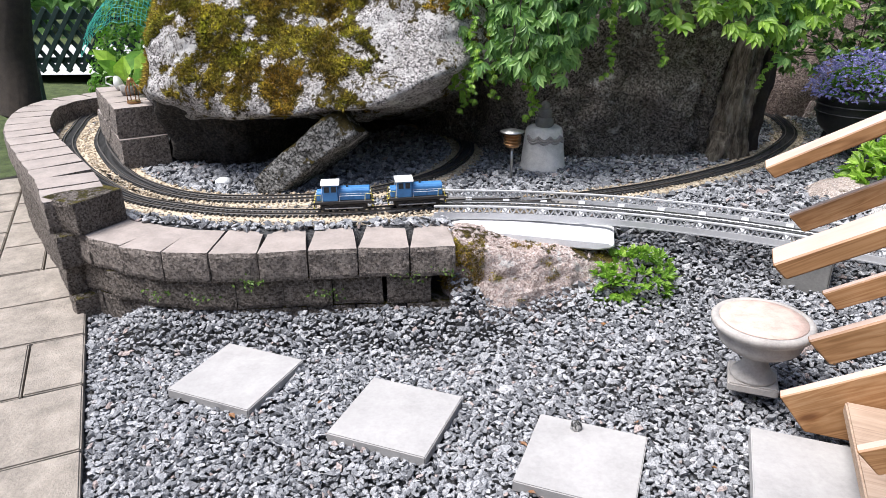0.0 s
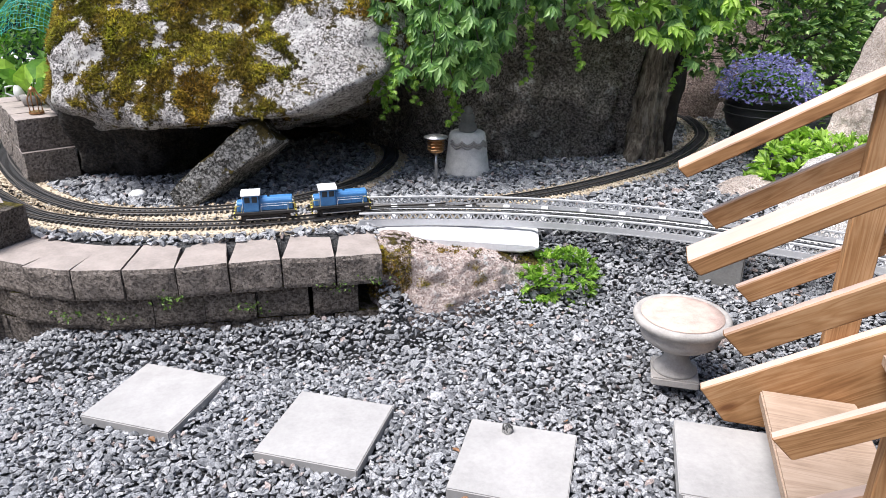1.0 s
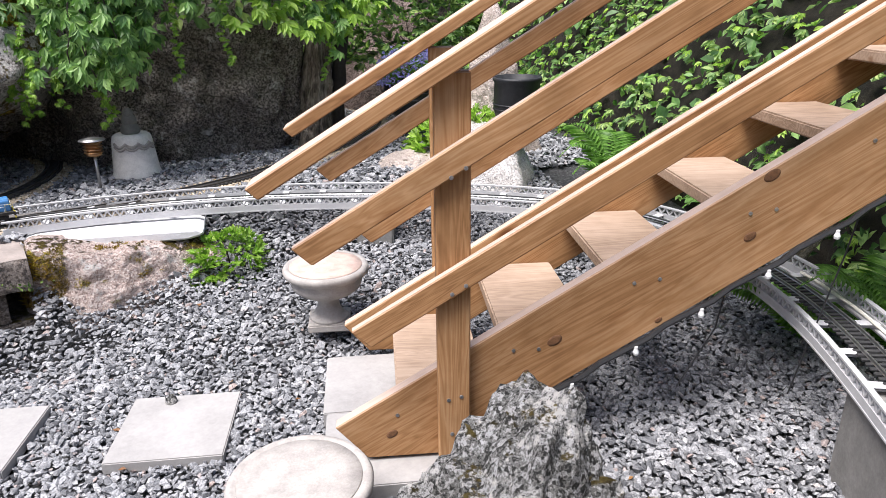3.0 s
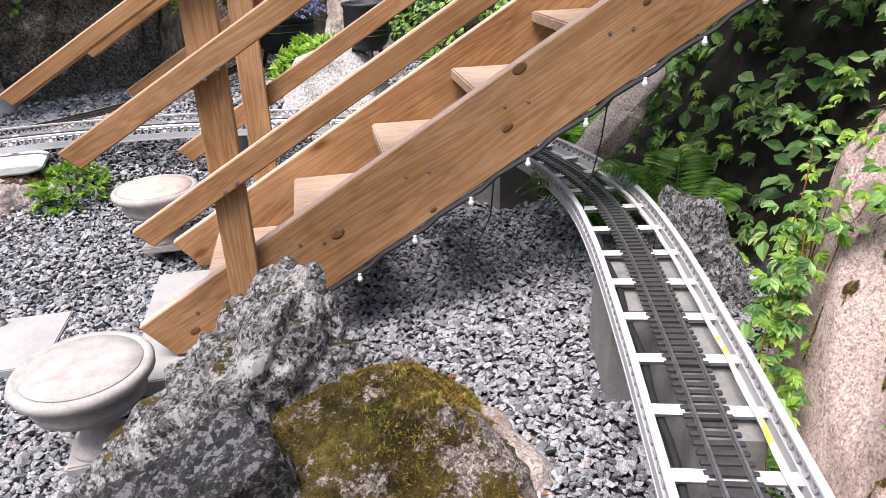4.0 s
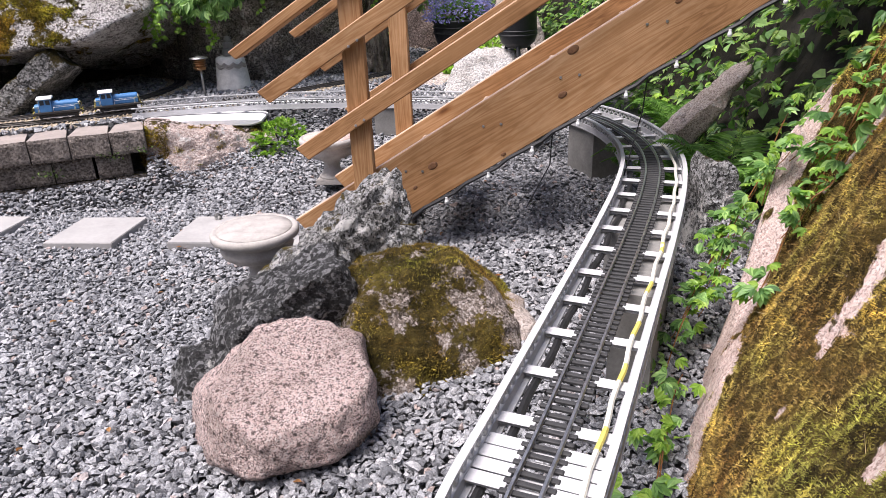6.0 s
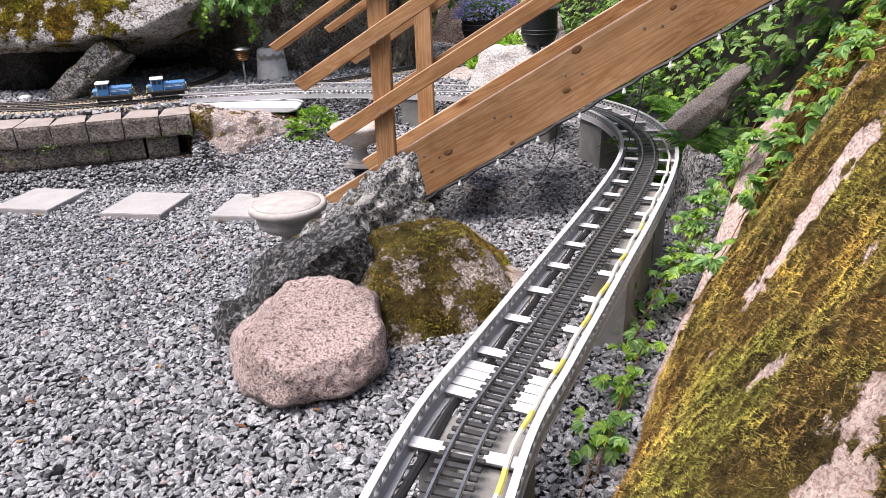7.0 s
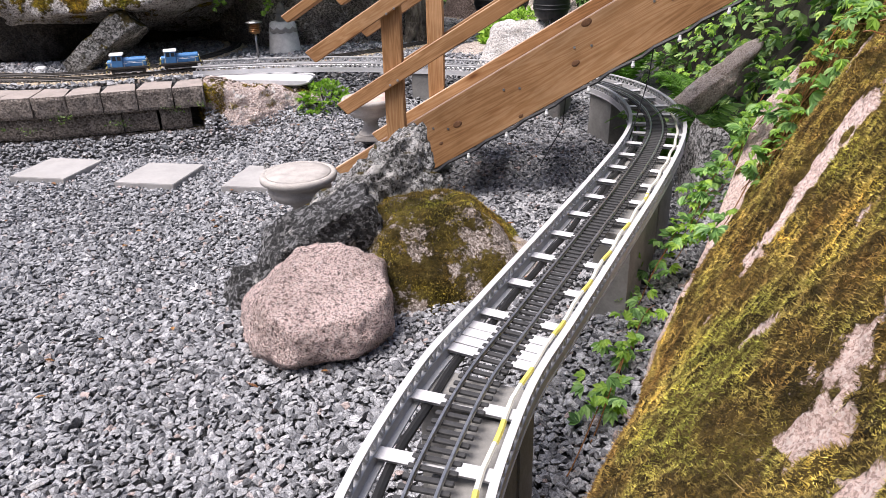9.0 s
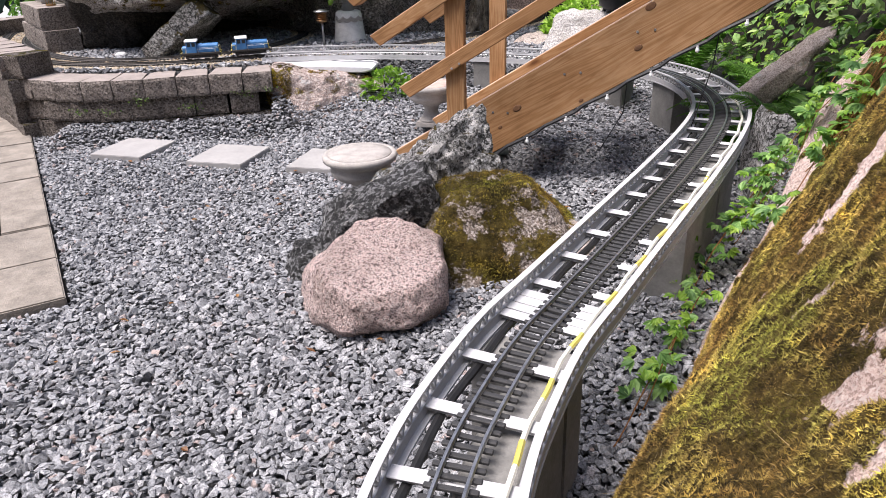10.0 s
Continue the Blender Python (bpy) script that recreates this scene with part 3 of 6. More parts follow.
GZ = np.minimum.reduce([height(GX + ox, GY + oy) for ox in (-0.06, 0, 0.06) for oy in (-0.06, 0, 0.06)]) - 0.016
near = (np.abs(GX - 1) < 6) & (np.abs(GY - 3) < 7)
GZ = GZ + np.where(near, 0.006 * np.sin(GX * 9.1 + np.sin(GY * 7)) * np.sin(GY * 8.3 + GX), 0)
nx, ny = len(xs), len(ys)
ii = (np.arange(ny - 1)[:, None] * nx + np.arange(nx - 1)[None, :]).ravel()
tris = np.concatenate([np.stack([ii, ii + 1, ii + nx + 1], 1), np.stack([ii, ii + nx + 1, ii + nx], 1)])
ground_m, g_nt, g_b = mat("gravelly earth and lawn")
gv = coords(g_nt)
g_sep = g_nt.nodes.new("ShaderNodeSeparateXYZ")
g_nt.links.new(gv, g_sep.inputs[0])
g_far = calc(g_nt, "ADD", calc(g_nt, "MULTIPLY", g_sep.outputs[1], 0.25), calc(g_nt, "MULTIPLY", g_sep.outputs[0], -0.30))
g_mask = ramp(g_nt, calc(g_nt, "ADD", calc(g_nt, "MULTIPLY", calc(g_nt, "SUBTRACT", g_far, 2.55), 4.0), noise_tex(g_nt, gv, 3.0)), [(0.45, (0, 0, 0)), (0.6, (1, 1, 1))])
# Kept dark so the ground carries the shade of gaps between stones.
g_stone_shade = ramp(g_nt, noise_tex(g_nt, gv, 60, 6, 0.8), [(0.35, (0.03, 0.03, 0.031)), (0.5, (0.08, 0.08, 0.082)), (0.65, (0.19, 0.19, 0.19))])
g_lawn = ramp(g_nt, noise_tex(g_nt, gv, 9, 7, 0.75), [(0.3, (0.035, 0.05, 0.015)), (0.5, (0.075, 0.105, 0.03)), (0.7, (0.13, 0.16, 0.05))])
g_nt.links.new(mix(g_nt, g_mask, g_stone_shade, g_lawn), g_b.inputs["Base Color"])
g_b.inputs["Roughness"].default_value = 0.95
bump(g_nt, g_b, noise_tex(g_nt, gv, 60, 6, 0.8), 1.0, 0.03)
tagged(new("ground", np_mesh("ground", np.stack([GX.ravel(), GY.ravel(), GZ.ravel()], 1), tris, ground_m, True)),
       "grey gravel yard running out into shaded lawn", "ground", kind="structure")


# ---------------------------------------------------------------- mossy bedrock that rises beside the bridge
def eased(b, at, values):
    """A line through values at places along the foot, its corners rounded off."""
    return sum(np.interp(b + o, at, values) for o in (-0.15, -0.05, 0.05, 0.15)) / 4


def slope_z(b, d):
    """Height of the bedrock at b along its foot and d in from it: a steep foot, then a face that stands steeper towards the stair."""
    k = eased(b, [0.8, 1.25, 1.65, 2.05, 2.35, 2.55, 2.85, 3.3], [1.0, 1.12, 1.48, 1.66, 2.3, 2.2, 1.55, 1.45])
    w = 0.06 + 0.012 * smooth01((b - 2.45) / 0.6)
    foot = 3.5 + 6.5 * smooth01((b - 2.55) / 0.5)
    turn = w + 0.75 / k
    return 0.10 + foot * np.minimum(d, w) + k * np.clip(d - w, 0, turn - w) + 0.8 * np.clip(d - turn, 0, 9)


def slope_foot(b):
    return eased(b, [-2.0, 0.9, 1.38, 1.81, 2.1, 2.3, 2.61, 2.85, 3.1, 3.8], [1.2, 0.92, 0.83, 0.795, 0.715, 0.68, 0.645, 0.655, 0.69, 0.72])


def slope_xy(b, d):
    a = slope_foot(b) + d
    return 0.65 * a / 0.985 + 0.75 * b / 0.985, -0.75 * a / 0.985 + 0.65 * b / 0.985


cb, cd = np.linspace(-2.0, 3.75, 300), np.concatenate([np.linspace(-0.3, 1.0, 120), np.linspace(1.03, 3.2, 60)])
bb, dd = np.meshgrid(cb, cd)
SX, SY = slope_xy(bb, dd)
rough = np.array([[fbm(Vector((x * 1.6, y * 1.6, 3.1)), 5, 0.55) for x, y in zip(r, q)] for r, q in zip(SX, SY)])
ledge = np.array([[noise.noise(Vector((x * 2.3 + y, y * 0.7 - x * 0.5, 9.0))) for x, y in zip(r, q)] for r, q in zip(SX, SY)])
# the same relief on a finer net where the walk passes close
fb = np.concatenate([np.linspace(-2.0, 0.5, 40), np.linspace(0.51, 3.3, 420), np.linspace(3.32, 3.75, 20)])
fd = np.concatenate([np.linspace(-0.3, -0.06, 20), np.linspace(-0.055, 0.9, 170), np.linspace(0.92, 3.2, 70)])


def regrid(A):
    A = np.stack([np.interp(fb, cb, r) for r in A])
    return np.stack([np.interp(fd, cd, c) for c in A.T], 1)


rough, ledge = regrid(rough), regrid(ledge)
bb, dd = np.meshgrid(fb, fd)
SX, SY = slope_xy(bb, dd)
SZ = slope_z(bb, dd) + 0.040 * rough + 0.05 * (np.abs(ledge) - 0.2) * (dd > 0.05)
patchy = grid_fbm(bb * 5, dd * 5, 5)
fray = grid_fbm(bb * 24, dd * 24, 9, 4, 0.65)


def blob(b0, d0, along, across, deg):
    """A bare place in the moss, 1 at its middle."""
    c, s = math.cos(radians(deg)), math.sin(radians(deg))
    u, w = (bb - b0) * c + (dd - d0) * s, -(bb - b0) * s + (dd - d0) * c
    return np.exp(-((u / along) ** 2 + (w / across) ** 2))


edge = eased(bb, [1.85, 2.05, 2.2, 2.35, 2.8, 3.1, 3.3], [-0.12, 0.05, 0.10, 0.155, 0.20, 0.17, 0.17])
bare = smooth01((edge - dd + 0.05 * patchy) / 0.045) + smooth01((0.035 - dd + 0.04 * patchy) / 0.03)
bare = bare + blob(1.27, 0.43, 0.10, 0.036, 24) + 0.9 * blob(1.08, 0.47, 0.04, 0.026, 30) + blob(1.59, 0.305, 0.045, 0.026, 10) + blob(2.12, 0.39, 0.17, 0.042, 50)
bare = bare + 0.8 * blob(1.42, 0.52, 0.05, 0.03, 30) + 0.7 * blob(2.5, 0.48, 0.12, 0.035, 60) + 0.8 * blob(2.75, 0.36, 0.10, 0.03, 60) + 0.7 * blob(1.8, 0.45, 0.03, 0.02, 40) + 0.6 * blob(0.98, 0.30, 0.03, 0.02, 10)
moss = 0.86 + 0.2 * patchy - bare * 0.75 + 0.75 * fray * (bare > 0.03)
grown_in = smooth01((moss - 0.42) / 0.16)
cushion = np.abs(grid_fbm(bb * 26, dd * 26, 21, 3)) + 0.6 * np.abs(grid_noise(bb * 75, dd * 75, 31))
SZ = SZ + grown_in * (0.055 * cushion - 0.012) + (1 - grown_in) * 0.022 * fray + 0.035 * patchy
SZ = np.where(bb > 3.18, SZ - (bb - 3.18) * 4.0, SZ)
k = SX.shape[1]
ii = (np.arange(SX.shape[0] - 1)[:, None] * k + np.arange(k - 1)[None, :]).ravel()
tris = np.concatenate([np.stack([ii, ii + 1, ii + k + 1], 1), np.stack([ii, ii + k + 1, ii + k], 1)])
bedrock = new("bedrock_slope", np_mesh("bedrock_slope", np.stack([SX.ravel(), SY.ravel(), SZ.ravel()], 1), tris, M_SLOPE, True))
moss = moss.ravel()
bedrock.data.attributes.new("moss", "FLOAT", "POINT").data.foreach_set("value", moss.astype(np.float32))
SEEN = (np.array([1.2, -0.75, 0.1]), np.array([3.2, 1.7, 1.30]))
moss_tufts("slope_moss", "yellow-brown moss cushions on the bedrock", bedrock, moss, 680000, 0.0068, M_TUFT, 3, 0.52, SEEN, 0.9, 0.115)
moss_tufts("dead_grass", "fine dead straw lying on the bedrock moss", bedrock, moss, 900, 0.032, M_STRAW, 8, 0.52, SEEN, 0.6, 0.014, 0.9)
tagged(bedrock,
       "pink granite bedrock slope covered in yellow-brown moss", "rock", kind="structure")

# planted bank that closes the garden at the right and the back
BANK = [(3.35, 1.75), (3.42, 2.15), (3.52, 2.65), (3.75, 3.4), (3.85, 4.3), (3.95, 5.2), (4.15, 6.2), (4.3, 7.4), (4.0, 8.6), (2.8, 9.4), (1.2, 9.7), (-0.6, 9.6)]
bq, bt = spline(BANK, 0.08)
bright = np.stack([bt[:, 1], -bt[:, 0]], 1)


def bank_point(i, h):
    """A point h metres up the bank's face at place i along it."""
    out = 0.1 + 0.55 * h
    p = bq[i] + bright[i] * out
    return np.array([p[0], p[1], 0.15 + h])


bh = np.linspace(-0.2, 2.6, 24)
V = np.array([[bank_point(i, h) + 0.09 * np.array([fbm(Vector((i * 0.2, h * 3, c * 7.0)), 3) for c in range(3)]) for h in bh] for i in range(len(bq))])
k = len(bh)
ii = (np.arange(len(bq) - 1)[:, None] * k + np.arange(k - 1)[None, :]).ravel()
tris = np.concatenate([np.stack([ii, ii + 1, ii + k + 1], 1), np.stack([ii, ii + k + 1, ii + k], 1)])
tagged(new("planted_bank", np_mesh("planted_bank", V.reshape(-1, 3), tris, M_EARTH, True)), "dark earth bank overgrown with creeper and shrubs", "bank", kind="structure")

# ---------------------------------------------------------------- rocks
boulder = rock("mossy_boulder", "huge grey granite boulder with yellow-green moss and lichen, overhanging the tracks", (-0.5, 6.5, 1.25), [
    ((-0.05, -0.80, 0.60), (-0.4, 5.28, 0.90)), ((0.05, -0.22, -0.97), (-0.4, 5.36, 0.90)), ((-0.55, -0.30, -0.78), (-1.33, 5.5, 0.925)), ((0.45, -0.28, -0.85), (0.15, 5.42, 0.99)), ((-1, -0.35, 0.32), (-1.64, 5.93, 0.75)),
    ((0.95, -0.25, 0.2), (0.56, 5.45, 1.1)), ((0.55, -0.75, 0.45), (0.30, 5.32, 1.0)), ((0, 0, 1), (0, 6, 2.15)), ((0, 1, 0.1), (0, 8.0, 1)), ((-0.5, -0.75, 0.5), (-1.50, 5.58, 0.95)),
    ((0, 0, -1), (0, 6, 0.45)), ((-0.3, -1, -0.05), (-1.0, 5.42, 0.9))],
    M_BOULDER, "boulder", subdiv=7, soft=70, amp=0.07, freq=2.2, seed=1.3)
mv = grow_moss(boulder, 0.05, 6.5, 0.35, [((0.30, 5.42, 1.30), 0.30), ((0.15, 5.35, 1.02), 0.22), ((0.02, 5.5, 1.42), 0.14), ((-1.20, 5.6, 1.28), 0.10), ((-1.42, 5.55, 1.02), 0.12)])
moss_tufts("boulder_moss", "olive and yellow moss on the huge boulder", boulder, mv, 190000, 0.0155, M_TUFT_GREEN, 5, 0.53, (np.array([-2.2, 4.8, 0.5]), np.array([1.2, 6.6, 2.3])))
# Stands in for the boulder's overhanging lower side, with its shade coloured in.
rock("support_rock", "granite rock bedded under the huge boulder, coloured dark for its shade", (-1.2, 6.15, 0.62), [
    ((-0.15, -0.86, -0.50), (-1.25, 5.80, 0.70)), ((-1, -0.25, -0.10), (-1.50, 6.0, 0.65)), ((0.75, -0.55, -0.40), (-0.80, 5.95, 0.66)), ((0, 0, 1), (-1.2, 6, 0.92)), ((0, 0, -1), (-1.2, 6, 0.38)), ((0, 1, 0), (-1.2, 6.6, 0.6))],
    M_UNDERSHADE, subdiv=6, soft=20, amp=0.05, freq=5, chip=0.03, seed=41.0)
rock("back_support_rock", "granite rock far under the huge boulder, coloured dark for its shade", (-0.4, 7.2, 0.6), frustum((-0.4, 7.2), 0.45, 0.4, 0.38, 0.75, 43, 0.0, 7), M_UNDERSHADE, subdiv=5, soft=16, amp=0.05, freq=4, seed=42.0)
rock("dark_boulder", "large dark granite boulder in the shade of hanging creeper", (1.45, 7.1, 1.2), [
    ((-0.05, -1, 0.02), (1.3, 6.02, 0.6)), ((-0.9, -0.6, 0.1), (0.45, 6.5, 0.6)), ((0.85, -0.55, 0.0), (2.02, 5.95, 0.6)), ((0, 0, 1), (1.4, 7, 2.6)), ((0, 1, 0), (1.4, 8.3, 1)),
    ((0.2, -1, -0.5), (1.9, 5.84, 0.9)), ((0, 0, -1), (1, 7, 0.35)), ((0, -0.8, 0.6), (1.4, 6.1, 1.9)), ((1, 0, 0.1), (2.40, 6.6, 1))],
    M_DARKROCK, "boulder", subdiv=6, soft=30, amp=0.10, freq=3.2, chip=0.06, seed=4.4)
rock("corner_rock", "upright dark granite column beside the tree trunk", (2.10, 6.20, 0.95), frustum((2.10, 6.20), 0.13, 0.15, 0.35, 1.9, 5, -0.05, 6), M_DARKROCK, subdiv=5, soft=16, amp=0.04, freq=4, seed=8.0)
rock("pink_back_rock", "rounded pinkish brown granite rock behind the flower pot", (3.62, 7.75, 0.8), frustum((3.62, 7.75), 0.62, 0.42, 0.2, 1.45, 11, 0.4, 8), M_BROWNROCK, subdiv=5, soft=9, amp=0.05, freq=2.5, seed=3.0)
rock("prop_stone", "flat mossy grey stone leaning under the boulder", (-0.47, 5.42, 0.62), [
    ((0.58, -0.30, -0.75), (-0.36, 5.36, 0.62)), ((-0.62, 0.25, 0.75), (-0.56, 5.45, 0.66)), ((0, -1, 0.15), (-0.5, 5.27, 0.6)), ((0, 1, 0), (-0.5, 5.62, 0.6)),
    ((0.75, 0, 0.65), (-0.20, 5.4, 0.82)), ((0, 0, -1), (-0.7, 5.4, 0.42)), ((-0.8, -0.1, -0.3), (-0.80, 5.4, 0.5))], M_PROP, subdiv=5, soft=26, amp=0.025, freq=5, seed=2.0)
rock("splintered_rock", "jagged light grey granite shard standing by the stair foot", (1.42, 2.17, 0.22), [
    ((-0.56, 0.12, 0.82), (1.42, 2.16, 0.525)), ((0.98, 0.05, 0.16), (1.63, 2.22, 0.4)), ((0.22, -0.88, 0.42), (1.48, 1.99, 0.36)), ((-0.1, 1, 0.1), (1.4, 2.36, 0.3)),
    ((-0.75, -0.5, 0.45), (1.16, 2.02, 0.22)), ((0, 0, -1), (1.4, 2.1, -0.02))], M_SHARD, subdiv=6, soft=60, amp=0.04, freq=6.5, chip=0.055, seed=6.0, smooth=False)
rock("dark_rock", "dark grey granite wedge with a pale broken ridge between boulders", (1.08, 1.84, 0.16), [
    ((-0.42, -0.12, 0.90), (1.18, 1.83, 0.415)), ((-0.80, -0.15, 0.55), (0.90, 1.83, 0.275)), ((0.93, 0.05, 0.25), (1.315, 1.82, 0.36)), ((0.12, -0.97, -0.10), (1.10, 1.725, 0.28)), ((0.05, 0.95, 0.35), (1.1, 2.00, 0.28)),
    ((-0.95, -0.1, 0.15), (0.81, 1.84, 0.12)), ((0, 0, -1), (1.08, 1.84, -0.06))], M_DARKSHARD, subdiv=6, soft=60, amp=0.035, freq=6, chip=0.045, seed=9.0, smooth=False)
rock("dark_stone", "small dark grey broken stone on the gravel", (0.76, 1.90, 0.04), frustum((0.76, 1.90), 0.10, 0.12, -0.06, 0.13, 57, 0.5, 6), M_DARKSHARD, subdiv=5, soft=30, amp=0.025, freq=9, chip=0.03, seed=19.0, smooth=False)
rock("pink_granite_rock", "squat pink granite boulder on the gravel", (1.04, 1.43, 0.13), [
    ((-0.03, -0.28, 0.96), (1.05, 1.45, 0.275)), ((-0.93, -0.18, 0.22), (0.80, 1.42, 0.14)), ((0.96, -0.1, 0.12), (1.315, 1.44, 0.15)), ((0.08, -0.97, 0.16), (1.03, 1.19, 0.13)), ((0, 1, 0.25), (1.05, 1.68, 0.15)),
    ((-0.65, -0.70, 0.1), (0.86, 1.26, 0.10)), ((-0.55, -0.6, -0.6), (0.87, 1.25, 0.05)), ((0.6, -0.6, -0.55), (1.21, 1.24, 0.06)), ((0, -0.65, -0.76), (1.03, 1.215, 0.045)), ((0, 0, -1), (1, 1.4, -0.04)),
    ((-0.62, 0.1, 0.75), (0.875, 1.52, 0.25)), ((0.5, 0.3, 0.82), (1.27, 1.58, 0.265)), ((0.62, -0.72, 0.3), (1.25, 1.25, 0.17))],
    M_PINK, subdiv=6, soft=26, amp=0.017, freq=8, chip=0.010, seed=12.0)
mb = rock("moss_boulder", "rounded granite boulder covered in olive moss", (1.60, 1.80, 0.10), [
    ((0, 0, 1), (1.6, 1.85, 0.375)), ((-0.8, -0.2, 0.5), (1.235, 1.8, 0.17)), ((0.75, -0.05, 0.65), (1.86, 1.85, 0.23)), ((0.0, -0.85, 0.6), (1.6, 1.56, 0.17)), ((0, 1, 0.5), (1.6, 2.12, 0.2)),
    ((-0.55, -0.8, 0.15), (1.37, 1.49, 0.05)), ((0.55, -0.75, 0.5), (1.83, 1.56, 0.12)), ((0, 0, -1), (1.6, 1.8, -0.05))], M_MOSSROCK, "boulder", subdiv=6, soft=10, amp=0.035, freq=5, seed=15.0)
mv = grow_moss(mb, 0.18, 7.0, 0.5, [((1.90, 1.74, 0.22), 0.20), ((1.72, 1.62, 0.28), 0.09), ((1.42, 1.98, 0.36), 0.09), ((1.46, 1.60, 0.26), 0.06), ((1.42, 1.44, 0.03), 0.10)])
moss_tufts("boulder_cushion", "olive moss cushions on the rounded boulder", mb, mv, 90000, 0.0085, M_TUFT_GREEN, 6, 0.53, None, 0.75, 0.09)
rock("pale_rock", "pale pink stone half buried beside the mossy boulder", (1.90, 1.80, 0.05), frustum((1.90, 1.80), 0.18, 0.22, -0.05, 0.15, 21, 0.7, 6), M_PALE, subdiv=5, soft=10, amp=0.03, freq=6, seed=16.0)
rock("wall_end_rock", "light pink granite rock at the end of the block wall", (0.80, 4.70, 0.22), [
    ((0.14, -0.12, 0.98), (0.70, 4.60, 0.385)), ((-0.9, -0.2, 0.25), (0.33, 4.64, 0.25)), ((0.5, -0.15, 0.85), (1.22, 4.60, 0.29)), ((0.05, -0.97, 0.22), (0.75, 4.49, 0.25)), ((0, 1, 0.3), (0.8, 4.84, 0.2)),
    ((0.5, -0.85, 0.2), (1.26, 4.54, 0.20)), ((-0.55, -0.8, 0.15), (0.44, 4.53, 0.26)), ((0, 0, -1), (0.8, 4.7, 0.0)), ((0.9, -0.1, 0.25), (1.42, 4.6, 0.2))], M_WALLROCK, subdiv=6, soft=22, amp=0.04, freq=4.5, seed=18.0)
end_rock = bpy.data.objects["wall_end_rock"]
moss_tufts("end_rock_moss", "olive moss on the rock at the end of the block wall", end_rock, np.array([0.5 + 0.5 * fbm(v.co * 9.0, 3) for v in end_rock.data.vertices]), 9000, 0.012, M_TUFT_GREEN, 16, 0.42, (np.array([0.2, 4.3, 0.14]), np.array([0.50, 4.9, 0.42])))
moss_tufts("rock_moss_patch", "small olive moss patches on the pink rock", end_rock, np.array([0.5 + 0.5 * fbm(v.co * 14.0, 3) for v in end_rock.data.vertices]), 3000, 0.010, M_TUFT_GREEN, 17, 0.74, (np.array([0.5, 4.3, 0.14]), np.array([1.4, 4.9, 0.42])))
rock("standing_stone", "upright grey and white granite stone beside the bridge", (2.90, 1.98, 0.35), [
    ((-0.15, -0.1, 0.98), (2.92, 1.98, 0.585)), ((-0.95, 0.2, 0.1), (2.85, 1.95, 0.3)), ((0.9, 0.2, 0.25), (3.03, 1.95, 0.3)), ((-0.3, -0.9, 0.2), (2.92, 1.84, 0.3)), ((0, 1, 0), (2.95, 2.12, 0.3)), ((0, 0, -1), (2.9, 2, 0.0))],
    M_SHARD, subdiv=5, soft=20, amp=0.035, freq=6, chip=0.02, seed=22.0)
ax = Vector((0.62, 0.0, 0.62)).normalized()
rock("leaning_stone", "long pale granite stone leaning out of the ivy", (3.53, 2.82, 0.60), [
    (ax, (3.76, 2.78, 0.83)), (-ax, (3.30, 2.86, 0.38)), ((-0.62, -0.2, 0.78), (3.51, 2.80, 0.63)), ((0.78, 0.2, -0.62), (3.545, 2.84, 0.57)), ((-0.1, -1, 0), (3.53, 2.77, 0.6)), ((0.1, 1, 0), (3.53, 2.90, 0.6))],
    M_PALE, subdiv=5, soft=16, amp=0.03, freq=6, seed=25.0)
rock("white_granite_rock", "whitish pink granite rock behind the bridge", (2.92, 4.78, 0.48), frustum((2.92, 4.78), 0.37, 0.26, 0.3, 0.73, 31, 0.4, 7), M_QUARTZ, subdiv=5, soft=14, amp=0.04, freq=4, seed=27.0)
rock("bank_stone", "mossy brown stone under the shrub", (2.62, 5.20, 0.42), frustum((2.62, 5.20), 0.26, 0.20, 0.3, 0.50, 33, 0.9, 7), M_PALE, subdiv=5, soft=9, amp=0.04, freq=4, seed=28.0)
rock("pointed_stone", "tall pointed pinkish brown stone among the creeper", (3.33, 5.2, 0.80), [
    ((-0.96, -0.05, 0.20), (3.205, 5.2, 1.05)), ((0.95, 0, 0.27), (3.455, 5.2, 0.95)), ((0, -0.98, 0.16), (3.3, 5.06, 0.9)), ((0, 1, 0.1), (3.3, 5.36, 1)), ((0, 0, -1), (3.3, 5.2, 0.3)), ((0.3, 0, 0.95), (3.30, 5.2, 1.50))],
    M_PALE, subdiv=5, soft=24, amp=0.025, freq=7, chip=0.03, seed=29.0)
rock("white_stone", "small white stone beside the flower pot", (3.46, 7.22, 0.50), frustum((3.46, 7.22), 0.055, 0.05, 0.42, 0.58, 35, 0.2, 6), M_WALLROCK, subdiv=4, soft=10, amp=0.015, freq=9, seed=31.0)

